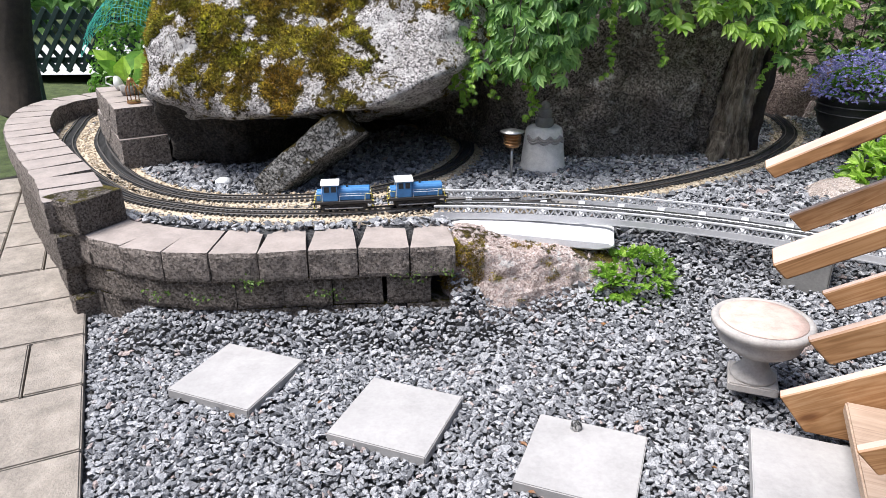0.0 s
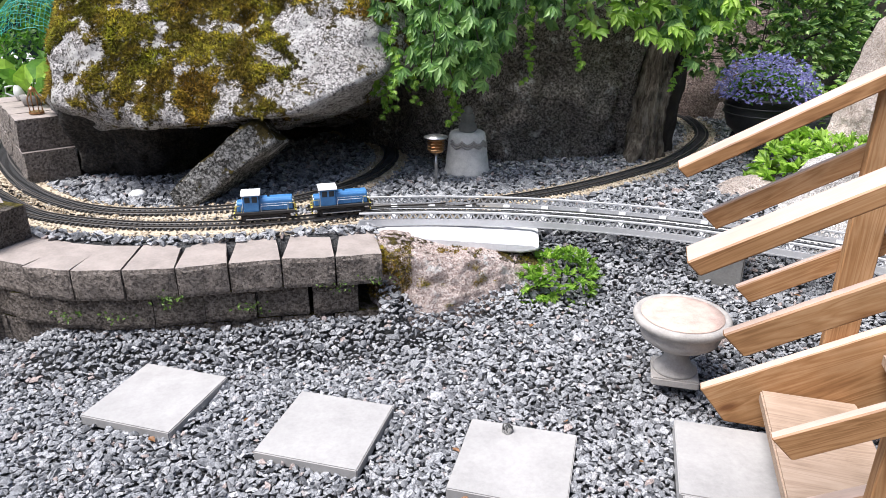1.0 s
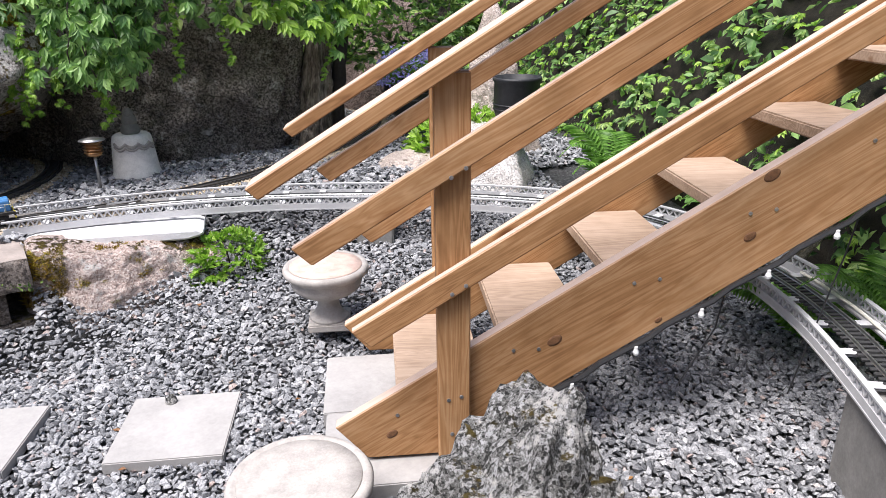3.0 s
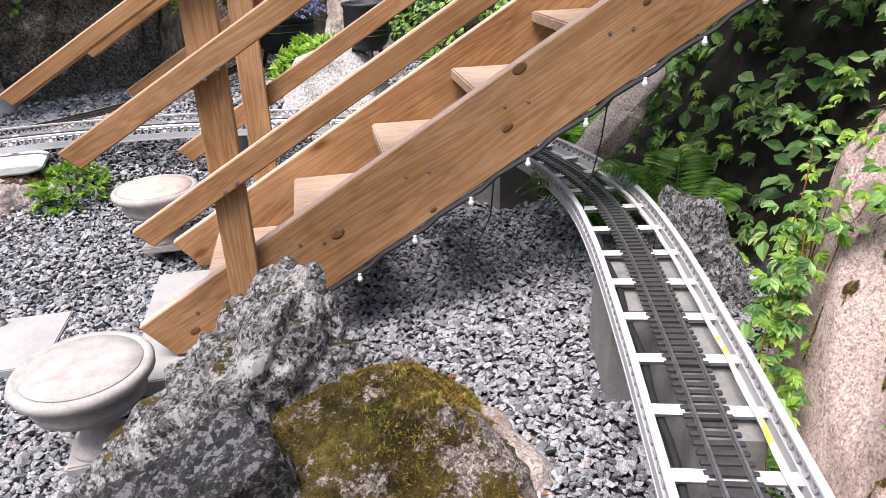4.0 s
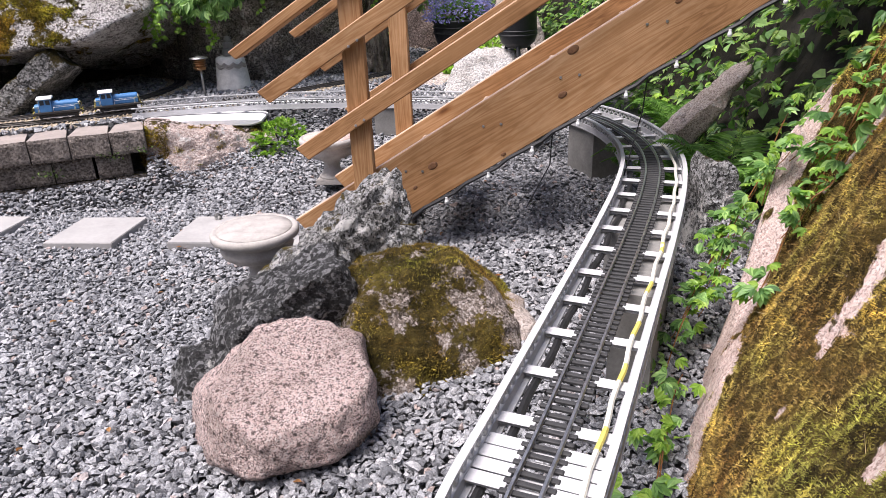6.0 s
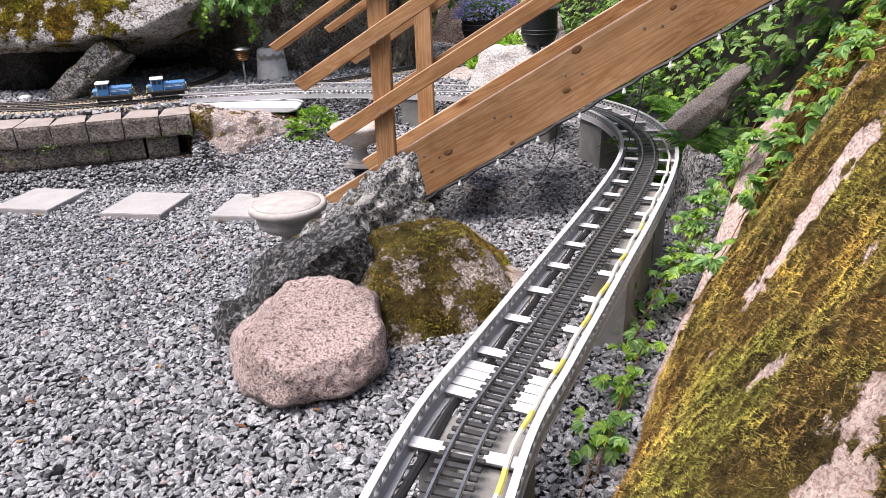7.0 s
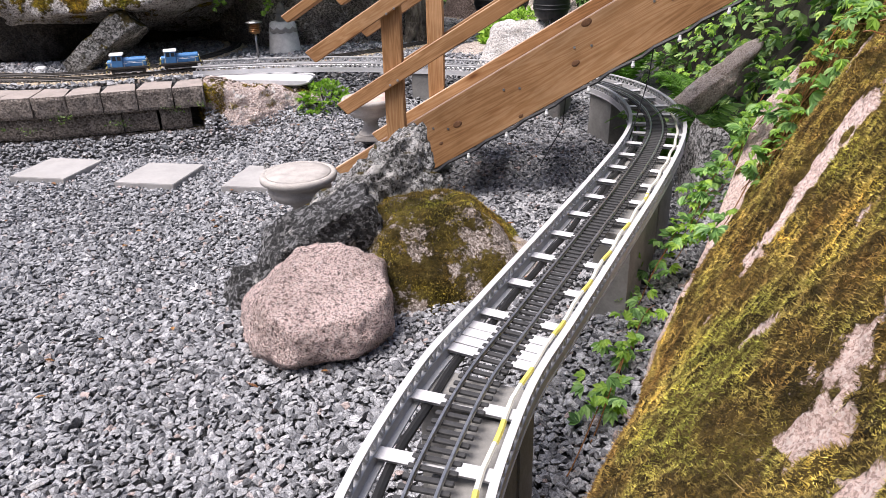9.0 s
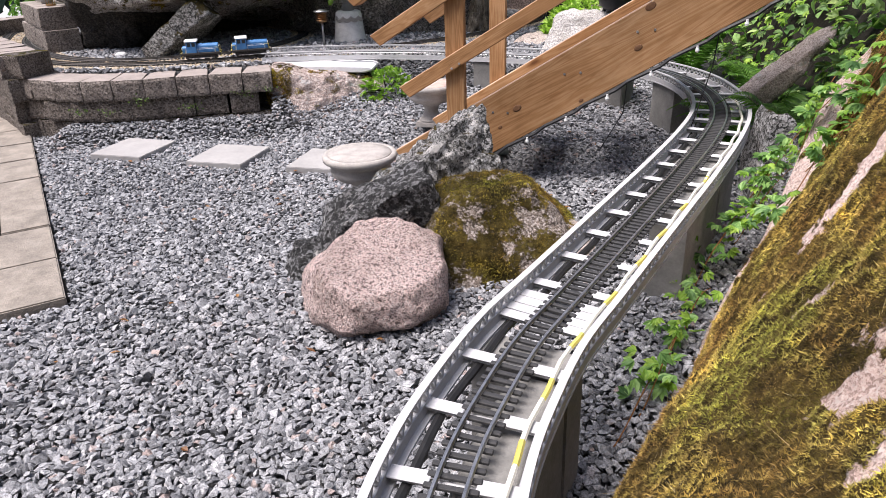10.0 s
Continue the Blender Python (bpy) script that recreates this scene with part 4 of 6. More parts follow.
# ---------------------------------------------------------------- block walls
def block_mesh(w, d, h, seed, material=None, taper_by=0.05):
    """A concrete wall block with a split, uneven front (towards -y) and tapered sides."""
    bm = bmesh.new()
    bmesh.ops.create_cube(bm, size=1.0)
    bmesh.ops.subdivide_edges(bm, edges=bm.edges[:], cuts=6, use_grid_fill=True)
    for v in bm.verts:
        x, y, z = v.co
        taper = 1.0 - taper_by * (y + 0.5)
        p = Vector((x * w * taper, y * d, z * h))
        edge = (abs(x) > 0.49) + (y < -0.49) + (abs(z) > 0.49)
        q = Vector((x * w * 9 + seed * 7, y * d * 9, z * h * 9 + seed))
        if y < -0.49:
            p.y += 0.010 * fbm(q, 3) + (0.008 if edge > 1 else 0)
        p += Vector((noise.noise(q * 1.3), noise.noise(q * 1.3 + Vector((5, 0, 0))), noise.noise(q + Vector((0, 8, 0))))) * 0.002
        if edge > 1:
            p.x *= 0.985
            p.z *= 0.98
        v.co = p
    bm.normal_update()
    for f in bm.faces:
        f.material_index = 1 if f.normal.z > 0.8 and material is None else 0
    me = bm_mesh("block", bm, material or M_BLOCK, False)
    me.materials.append(M_BLOCKTOP)
    return me


BLOCKS = [block_mesh(0.240, 0.30, 0.172, i, None, 0.12) for i in range(4)]
BLOCKS_LOW = [block_mesh(0.238, 0.28, 0.172, 10 + i, M_BLOCK_DAMP, 0.12) for i in range(4)]


def wall(name, label, line, rows):
    """Courses of blocks along a line; the outside is to the line's left as it runs."""
    w = thing(name, label, "wall", (*line[len(line) // 2], 0), kind="structure")
    q, t = spline(line, 0.01)
    for r, (z, half, recess) in enumerate(rows):
        start = 0.119 - (0.075 if half else 0)
        for i, s in enumerate(np.arange(start, len(q) * 0.01 - 0.05, 0.24)):
            j = int(s / 0.01)
            a = math.atan2(t[j][1], t[j][0])
            left = Vector((-t[j][1], t[j][0], 0))
            rnd = random.Random(i * 31 + r * 7)
            m = Matrix.Translation(Vector((q[j][0], q[j][1], z)) - left * recess) @ pose(0, 0, 0, rnd.uniform(-1, 1), rnd.uniform(-0.8, 0.8), math.degrees(a) + 180 + rnd.uniform(-1.0, 1.0))
            put("block", (BLOCKS if r == 0 else BLOCKS_LOW)[(i * 3 + r) % 4], w, m)
    return w


# front wall: each block between two joints of its face, narrower at the back
JOINTS = [(0.365, 4.483), (0.142, 4.476), (-0.107, 4.469), (-0.344, 4.449), (-0.575, 4.430), (-0.807, 4.429), (-1.035, 4.457), (-1.265, 4.534), (-1.470, 4.650), (-1.64, 4.79)]
front = thing("wall_front", "low curved retaining wall of split grey-brown concrete blocks", "wall", (-0.5, 4.6, 0), kind="structure")
for r, (z, shift, back, stuff) in enumerate([(0.350, 0.0, 0.0, None), (0.193, 0.55, 0.028, M_BLOCK_DAMP), (0.036, 0.1, 0.034, M_BLOCK_DAMP)]):
    for i, (p0, p1) in enumerate(zip(JOINTS, JOINTS[1:])):
        p0, p1 = Vector((*p0, 0)), Vector((*p1, 0))
        along = p0 - p1
        w = along.length
        along.normalize()
        inward = Vector((-along.y, along.x, 0))
        rnd = random.Random(i * 17 + r * 5)
        c = (p0 + p1) / 2 - along * (shift * w) + inward * (0.15 + back + rnd.uniform(-0.004, 0.004))
        m = Matrix.Translation((c.x, c.y, z)) @ pose(0, 0, 0, rnd.uniform(-0.8, 0.8), rnd.uniform(-0.7, 0.7), math.degrees(math.atan2(along.y, along.x)) + rnd.uniform(-0.8, 0.8))
        put("block", block_mesh(w - 0.004, 0.30, 0.154, 60 + i + 20 * r, stuff, 0.20), front, m)
wall("wall_side", "curved retaining wall of weathered concrete blocks beside the pavers", WALL_SIDE, [(0.514, False, 0.0), (0.340, True, 0.01), (0.166, False, 0.015), (-0.008, True, 0.02)])
corner = new("corner_block", block_mesh(0.25, 0.29, 0.172, 40, M_BLOCK_DAMP))
corner.matrix_basis = pose(-1.54, 4.84, 0.515, 0, 0, -30)
tagged(corner, "dark weathered concrete corner block on the wall end", "block", kind="structure")
INNER = [block_mesh(0.238, 0.30, 0.192, 30 + i) for i in range(4)]
inner = thing("wall_inner", "short two-course block wall beside the boulder", "wall", (-1.9, 6.2, 0.44), kind="structure")
for r, (z, off) in enumerate([(0.545, 0.11), (0.74, 0.14)]):
    for i in range(5 - r):
        tt = 0.12 + off + i * 0.245
        m = Matrix.Translation((-1.56 - 0.5 * tt, 5.78 + 0.86 * tt, z)) @ pose(0, 0, 0, 0, 0, -60 + 180)
        put("block", INNER[(i + r) % 4], inner, m @ pose(0, 0, 0, 0, 0, 180))

# ---------------------------------------------------------------- paving
def slab(name, label, corners, z, thick, material, group="", kind=""):
    c = sum((Vector((*p, 0)) for p in corners), Vector()) / len(corners)
    bm = bmesh.new()
    lo = [bm.verts.new((x - c.x, y - c.y, -thick)) for x, y in corners]
    hi = [bm.verts.new((x - c.x, y - c.y, 0)) for x, y in corners]
    n = len(corners)
    bm.faces.new(lo[::-1])
    bm.faces.new(hi)
    for i in range(n):
        bm.faces.new((lo[i], lo[(i + 1) % n], hi[(i + 1) % n], hi[i]))
    bmesh.ops.recalc_face_normals(bm, faces=bm.faces)
    bmesh.ops.bevel(bm, geom=bm.edges[:], offset=0.004, segments=2, affect="EDGES")
    ob = put(name, bm_mesh(name, bm, material), None, Matrix.Translation((c.x, c.y, z)))
    return tagged(ob, label, "slab", group, kind)


def square(cx, cy, side, deg):
    out = []
    for sx, sy in ((-1, -1), (1, -1), (1, 1), (-1, 1)):
        a = radians(deg)
        x, y = sx * side / 2, sy * side / 2
        out.append((cx + x * math.cos(a) - y * math.sin(a), cy + x * math.sin(a) + y * math.cos(a)))
    return out


for (cx, cy, z, deg) in ((-0.604, 4.025, 0.028, -23), (0.104, 3.728, 0.022, -22), (0.785, 3.44, 0.030, -22)):
    slab("stepping_slab", "square pale concrete stepping slab on the gravel", square(cx, cy, 0.41, deg), z, 0.045, M_SLAB, "stepping slabs")
for (cx, cy, z) in ((1.52, 3.24, 0.105), (1.38, 2.86, 0.10)):
    slab("stair_slab", "square concrete slab under the foot of the stair", square(cx, cy, 0.41, -22), z, 0.06, M_SLAB, "stair slabs")
rock("pebble", "single small grey stone on the stepping slab", (0.79, 3.605, 0.046), frustum((0.79, 3.605), 0.022, 0.016, 0.028, 0.065, 3, 0.2, 6), M_SHARD, "stone", subdiv=3, soft=10, amp=0.003, freq=30)

bedding = [(-0.29, 1.84), (-3.55, 0.36), (-6.0, 4.5), (-3.2, 7.6), (-2.4, 6.1), (-1.66, 4.85)]
slab("paving_bed", "dark earth bedding in the paver joints", bedding, -0.03, 0.05, M_EARTH, kind="structure")
paving = thing("pavement", "beige concrete pavers in a running bond along the wall", "paving", (-1.8, 3.5, -0.03), kind="structure")
pd = Vector((-0.408, 0.913, 0)).normalized()
pn = Vector((-pd.y, pd.x, 0))
p_origin = Vector((-0.28, 1.80, 0))
PITCH, ROW = 0.485, 0.50


def paver(u, v, L, W, seed):
    """One paver with its near corner u along the yard's edge and v in from it."""
    c = p_origin + pd * (u + L / 2) + pn * (v + W / 2)
    if c.y > 4.8 and c.x > np.interp(c.y, BOUND[9:15, 1], BOUND[9:15, 0]) + 0.12:
        return
    if (L, W) not in pav_meshes:
        pav_meshes[L, W] = bm_mesh("paver", box_bm((L - 0.010, W - 0.010, 0.06), 0.006, 2), M_PAVER)
    rnd = random.Random(seed)
    put("paver", pav_meshes[L, W], paving, Matrix.Translation((c.x, c.y, -0.032 + rnd.uniform(-0.003, 0.003))) @ pose(0, 0, 0, rnd.uniform(-0.5, 0.5), rnd.uniform(-0.5, 0.5), math.degrees(math.atan2(pd.y, pd.x))))


pav_meshes = {}
for row in range(7):
    for i in range(13):
        u, v = i * PITCH - (0.16 if row % 2 else 0.0), row * ROW
        if (i + 2 * row) % 3 == 2:
            paver(u, v, PITCH, 0.24, row * 50 + i)
            paver(u, v + 0.24, PITCH, ROW - 0.24, row * 50 + i + 25)
        else:
            paver(u, v, PITCH, ROW, row * 50 + i)

# ---------------------------------------------------------------- wooden stair
SU, SN = Vector((0.918, -0.395, 0)).normalized(), Vector((0.395, 0.918, 0)).normalized()
S0 = Vector((1.846, 2.566, 0))
ST = 0.605
stair = thing("garden_stair", "open wooden garden stair of treated pine with handrails", "stair", (1.5, 2.9, 0.105))


def stair_m(s, n, z):
    m = Matrix((SU, SN, Vector((0, 0, 1)))).transposed().to_4x4()
    return Matrix.Translation(S0 + SU * s + SN * n + Vector((0, 0, z))) @ m


SLOPE_M = Matrix.Rotation(-math.atan(ST), 4, "Y")


def sloped_board(name, s0, s1, z0, n0, thick, depth, material, cut=0.0, label=""):
    """A board parallel to the flight; z0 is its underside's height at s = 0, depth its upright height."""
    per = depth * math.cos(math.atan(ST))
    L = (s1 - s0) / math.cos(math.atan(ST))
    poly = [(0, 0), (L, 0), (L, per), (-cut, per)]
    bm = prism_bm(poly, thick, 0.004)
    return part(name, bm, material, stair, label, stair_m(s0, n0, z0 + ST * s0) @ SLOPE_M)


for n0 in (0.0, 0.715):
    top, bot = 0.655, 0.335
    th = math.atan(ST)
    end = 2.7
    poly = []
    for s, z in ((-0.365, 0.112), (-0.60, 0.112), (-0.70, 0.235), (end, top + ST * end), (end, bot + ST * end)):
        ds, dz = s, z - 0.112
        poly.append((ds * math.cos(th) + dz * math.sin(th), -ds * math.sin(th) + dz * math.cos(th)))
    part("stringer", prism_bm(poly, 0.045, 0.004), M_WOOD, stair, "", stair_m(0, n0, 0.112) @ SLOPE_M)
TREAD = bm_mesh("tread", box_bm((0.31, 0.668, 0.045), 0.006, 2), M_TREAD)
for i in range(9):
    s = -0.50 + 0.348 * i
    m = stair_m(s + 0.155, 0.38, 0.272 + 0.2095 * i - 0.0225) @ pose(0, 0, 0, 0, 0, 90)
    ob = put("tread", bpy.data.meshes["tread"], stair, m @ pose(0, 0, 0, 0, 0, -90))
for n0, n1, far in ((-0.048, -0.080, False), (0.762, 0.812, True)):
    s0 = -0.372 if not far else -0.322
    part("post", box_bm((1.22, 0.10, 0.048), 0.004), M_WOOD, stair, "",
         stair_m(s0 + 0.05, n0 + 0.024, 0.12 + 0.61) @ Matrix(((0, 1, 0, 0), (0, 0, 1, 0), (1, 0, 0, 0), (0, 0, 0, 1))))
    sloped_board("low_rail", -0.570, 2.7, 0.905, n1, 0.030, 0.088, M_WOOD, 0.02)
    sloped_board("mid_rail", -0.720, 2.7, 1.262, n1, 0.030, 0.085, M_WOOD, 0.02)
    hn = -0.092 if not far else 0.735
    sloped_board("handrail", -0.845, 2.7, 1.535, hn, 0.10, 0.052, M_WOOD, 0.012)
SCREW = bm_mesh("screw", lathe_bm([(0.001, 0), (0.0065, 0), (0.006, 0.0025), (0.001, 0.003)], 10), M_STEEL)
for s, z, n in ((-0.34, 0.345, -0.048), (-0.30, 0.355, -0.048), (-0.33, 0.22, -0.048), (-0.33, 1.065, -0.080), (-0.29, 1.09, -0.080), (-0.33, 0.72, -0.080), (-0.29, 0.745, -0.080),
                (-0.50, 0.27, 0.0), (-0.13, 0.48, 0.0), (-0.05, 0.48, 0.0), (0.24, 0.69, 0.0), (0.32, 0.70, 0.0), (0.58, 0.90, 0.0), (0.66, 0.91, 0.0), (0.93, 1.11, 0.0), (1.01, 1.12, 0.0)):
    put("screw", bpy.data.meshes["screw"], stair, stair_m(s, n - 0.0005, z) @ pose(0, 0, 0, 90, 0, 0))

M_KNOT = plain("dark pine knot", (0.17, 0.08, 0.035), 0.7, 0, 0.5, 60, 0.2, 0.001)
for s, z, r in ((0.0, 0.507, 0.019), (0.59, 0.826, 0.016), (0.63, 1.016, 0.020), (-0.52, 0.20, 0.015), (1.25, 1.30, 0.018), (1.05, 1.20, 0.012), (0.33, 0.56, 0.010), (-0.09, 0.40, 0.009)):
    kn = lathe_bm([(r * 0.05, 0), (r, 0), (r * 0.96, 0.0012), (r * 0.6, 0.0016), (r * 0.05, 0.0014)], 18)
    bmesh.ops.scale(kn, vec=(1.35, 0.85, 1), verts=kn.verts)
    part("knot", kn, M_KNOT, stair, "dark brown knot", stair_m(s, -0.0002, z) @ SLOPE_M @ pose(0, 0, 0, 90, 0, 0), True)

# string of lamps along the underside of the near stringer
lights = thing("string_lights", "black cable with small white bulbs along the stair underside", "string lights", tuple(stair_m(-0.2, 0.02, 0.19).translation))
pts = []
for i in range(60):
    s = -0.25 + i * 0.05
    pts.append(stair_m(s, -0.006, 0.330 + ST * s - 0.004 * (i % 4)).translation)
part("cable", tube(pts, 0.010, 6), M_BLACK, lights)
for sag in (0.55, 0.95):
    a = stair_m(sag, 0.02, 0.315 + ST * sag).translation
    part("cable", tube([a, a + Vector((0.0, 0.02, -0.15)), a + Vector((-0.1, 0.06, -0.36 - 0.3 * (sag > 0.6)))], 0.003, 5), M_BLACK, lights)
BULB = bm_mesh("bulb", lathe_bm([(0.001, 0), (0.008, 0.002), (0.010, 0.010), (0.006, 0.022), (0.006, 0.03), (0.001, 0.031)], 10), M_CREAM)
for i in range(14):
    s = -0.14 + 0.2 * i
    put("bulb", bpy.data.meshes["bulb"], lights, stair_m(s, -0.016, 0.29 + ST * s))

# ---------------------------------------------------------------- bridge and tracks
BRIDGE = [(1.02, -0.75), (1.06, -0.4), (1.105, -0.15), (1.18, 0.05), (1.28, 0.235), (1.405, 0.43), (1.575, 0.64), (1.83, 0.955), (2.02, 1.19), (2.27, 1.50), (2.60, 1.93), (2.83, 2.28),
          (2.98, 2.62), (3.06, 2.98), (3.06, 3.30), (2.98, 3.59), (2.80, 3.87), (2.45, 4.20), (2.06, 4.46), (1.65, 4.68), (1.16, 4.86), (0.68, 4.955), (0.25, 4.985)]
TOP = 0.47
q, t = spline(BRIDGE, 0.02)
bridge = thing("railway_bridge", "long curved white plastic girder bridge carrying the garden railway", "bridge", (2.6, 1.95, 0.1))
for off, kind in ((-0.135, "left"), (0.135, "right")):
    V, F = sweep(q, t, TOP, [(-0.008, -0.03), (0.008, -0.03), (0.008, 0.0), (-0.008, 0.0)], off)
    put("lower_chord", mesh_of("lower_chord", V, F, M_WHITE), bridge)
    V, F = sweep(q, t, TOP, [(-0.009, 0.030), (0.009, 0.030), (0.009, 0.037), (-0.009, 0.037)], off)
    put("upper_chord", mesh_of("upper_chord", V, F, M_WHITE), bridge)
    V, F = sweep(q, t, TOP, [(-0.010, -0.034), (0.022, -0.034), (0.022, -0.028), (-0.010, -0.028)] if off < 0 else
                 [(-0.022, -0.034), (0.010, -0.034), (0.010, -0.028), (-0.022, -0.028)], off)
    put("flange", mesh_of("flange", V, F, M_WHITE), bridge)
    bm = bmesh.new()
    right = np.stack([t[:, 1], -t[:, 0]], 1)
    for i in range(0, len(q) - 2, 2):
        a = Vector((*(q[i] + right[i] * off), TOP - 0.002))
        b = Vector((*(q[i + 1] + right[i + 1] * off), TOP + 0.032))
        c = Vector((*(q[i + 2] + right[i + 2] * off), TOP - 0.002))
        for p0, p1 in ((a, b), (b, c)):
            d = p1 - p0
            m = Matrix.Translation((p0 + p1) / 2) @ d.to_track_quat("X", "Z").to_matrix().to_4x4()
            add_box(bm, (d.length, 0.010, 0.007), m)
    part("lattice", bm, M_WHITE, bridge)
STRAP = bm_mesh("strap", box_bm((0.036, 0.088, 0.004), 0.0015), M_STRAP)
STRAP_R = bm_mesh("crossbar", box_bm((0.018, 0.26, 0.008), 0.002), M_WHITE)
joint = int(np.argmin(np.hypot(q[:, 0] - 1.53, q[:, 1] - 0.56)))
for i in list(range(8, len(q) - 4, 10)) + [joint - 2, joint, joint + 2]:
    a = math.degrees(math.atan2(t[i][1], t[i][0]))
    base = Matrix.Translation((*q[i], TOP - 0.018)) @ pose(0, 0, 0, 0, 0, a)
    put("crossbar", bpy.data.meshes["crossbar"], bridge, base)
    for sgn in (-1, 1):
        put("strap", bpy.data.meshes["strap"], bridge, base @ pose(0, sgn * 0.088, 0.012, 0, 0, 0))
part("cable", tube([Vector((*(q[i] + np.array([t[i][1], -t[i][0]]) * (-0.094 + 0.004 * math.sin(i * 0.35))), TOP - 0.030)) for i in range(0, 190, 3)], 0.011, 7), M_BLACK, bridge, "black cable")
part("wire", tube([Vector((*(q[i] + np.array([t[i][1], -t[i][0]]) * (0.100 + 0.003 * math.sin(i * 0.5))), TOP + 0.004 + 0.002 * math.sin(i * 0.52))) for i in range(0, 200, 3)], 0.0065, 6), M_WIRE, bridge, "yellowed wire")
for i in (9, 19, 29, 41, 52, 63, 75, 88, 99, 112, 128):
    part("wire_patch", tube([Vector((*(q[j] + np.array([t[j][1], -t[j][0]]) * (0.100 + 0.003 * math.sin(j * 0.5))), TOP + 0.004 + 0.002 * math.sin(j * 0.52))) for j in range(i, i + 5)], 0.0070, 6), M_YELLOW, bridge, "bright yellow piece of wire")
def pier(blocks, at):
    """Cast concrete blocks under the bridge; each runs along the line from y0 to y1 and from one side to the other."""
    x, y = at
    p = thing("bridge_pier", "rough grey concrete block pier under the bridge", "pier", (x, y, float(height(x, y)) - 0.02), "bridge piers")
    for y0, y1, side0, side1 in blocks:
        i0, i1 = (int(np.argmin(np.abs(q[:300, 1] - v))) for v in (y0, y1))
        z0 = float(height(x, y)) - 0.05
        sec = [(side0 - 0.004, z0 - TOP), (side1 + 0.004, z0 - TOP), (side1, -0.043), (side1 - 0.007, -0.036), (side0 + 0.007, -0.036), (side0, -0.043)]
        V, F = sweep(q[i0:i1], t[i0:i1], TOP, sec)
        put("cast_block", mesh_of("cast_block", V, F, M_CONCRETE), p)


pier([(-0.12, 0.36, -0.01, 0.122), (0.362, 0.47, -0.12, 0.124)], (1.30, 0.2))
pier([(1.24, 1.66, -0.01, 0.120), (1.662, 1.97, -0.124, 0.124)], (2.40, 1.65))
pier([(3.06, 3.40, -0.124, 0.10)], (3.02, 3.2))
for (x, y, deg, w, d, top) in ((2.05, 4.44, -30, 0.22, 0.20, 0.437), (2.86, 3.86, -45, 0.2, 0.2, 0.437)):
    z0 = float(height(x, y)) - 0.04
    p = thing("bridge_pier", "rough grey concrete block pier under the bridge", "pier", (x, y, z0), "bridge piers")
    part("cast_block", box_bm((d, w, top - z0), 0.008, 2), M_CONCRETE, p, "", Matrix.Translation((x, y, (top + z0) / 2)) @ pose(0, 0, 0, 0, 0, deg))
bm = prism_bm([(0, 0), (0.78, 0), (0.85, 0.015), (0.87, 0.035), (0.83, 0.056), (0.60, 0.062), (0.35, 0.070), (0.08, 0.072), (0.02, 0.06), (0, 0.04)], 0.26, 0.012)
tagged(put("white_ramp", bm_mesh("white_ramp", bm, M_FOAM), None, Matrix.Translation((0.30, 4.74, 0.358)) @ pose(0, 0, 0, 0, 0, -13)), "white foam block bedded under the bridge end", "block")

SLEEPER = bm_mesh("sleeper", box_bm((0.013, 0.105, 0.009), 0.002), M_SLEEPER)
GAUGE = 0.06


def rails(parent, q, t, z, material):
    for off in (-GAUGE / 2, GAUGE / 2):
        V, F = sweep(q, t, z, [(-0.004, 0), (0.004, 0), (0.0014, 0.003), (0.0014, 0.008), (0.003, 0.009), (0.003, 0.0115), (-0.003, 0.0115), (-0.003, 0.009), (-0.0014, 0.008), (-0.0014, 0.003)], off)
        put("rail", mesh_of("rail", V, F, material), parent)


track_b = thing("bridge_track", "narrow garden railway track with dark sleepers on the bridge", "track", (2.6, 1.95, TOP - 0.01))
rails(track_b, q, t, TOP, M_RAIL)
step = 0.0285
n_sl = int(len(q) * 0.02 / step)
for i in range(n_sl):
    s = i * step
    j = min(int(s / 0.02), len(q) - 1)
    f = s / 0.02 - j
    p = q[j] * (1 - f) + q[min(j + 1, len(q) - 1)] * f
    m = Matrix.Translation((*p, TOP - 0.0045)) @ pose(0, 0, 0, 0, 0, math.degrees(math.atan2(t[j][1], t[j][0])))
    put("sleeper", bpy.data.meshes["sleeper"], track_b, m)

BED = 0.452


def bed_track(name, label, line):
    q, t = spline(line, 0.03)
    tr = thing(name, label, "track", (*line[len(line) // 2], BED))
    rails(tr, q, t, BED + 0.008, M_DULLRAIL)
    bm = bmesh.new()
    for i in range(len(q)):
        m = Matrix.Translation((*q[i], BED + 0.004)) @ pose(0, 0, 0, 0, 0, math.degrees(math.atan2(t[i][1], t[i][0])))
        add_box(bm, (0.014, 0.105, 0.009), m)
    tagged(part("sleeper_run", bm, M_SLEEPER, tr), kind="stuff")
    V, F = sweep(q, t, BED, [(-0.12, -0.03), (0.12, -0.03), (0.105, -0.004), (-0.105, -0.004)])
    put("ballast_bed", mesh_of("ballast_bed", V, F, M_BALLAST), tr)
    return q, t


TRACK_OUT = [(-2.55, 8.0), (-2.75, 7.55), (-2.62, 7.0), (-2.42, 6.45), (-2.1, 5.93), (-1.8, 5.55), (-1.44, 5.18), (-1.04, 4.99), (-0.7, 4.91), (-0.24, 4.90), (0.25, 4.985)]
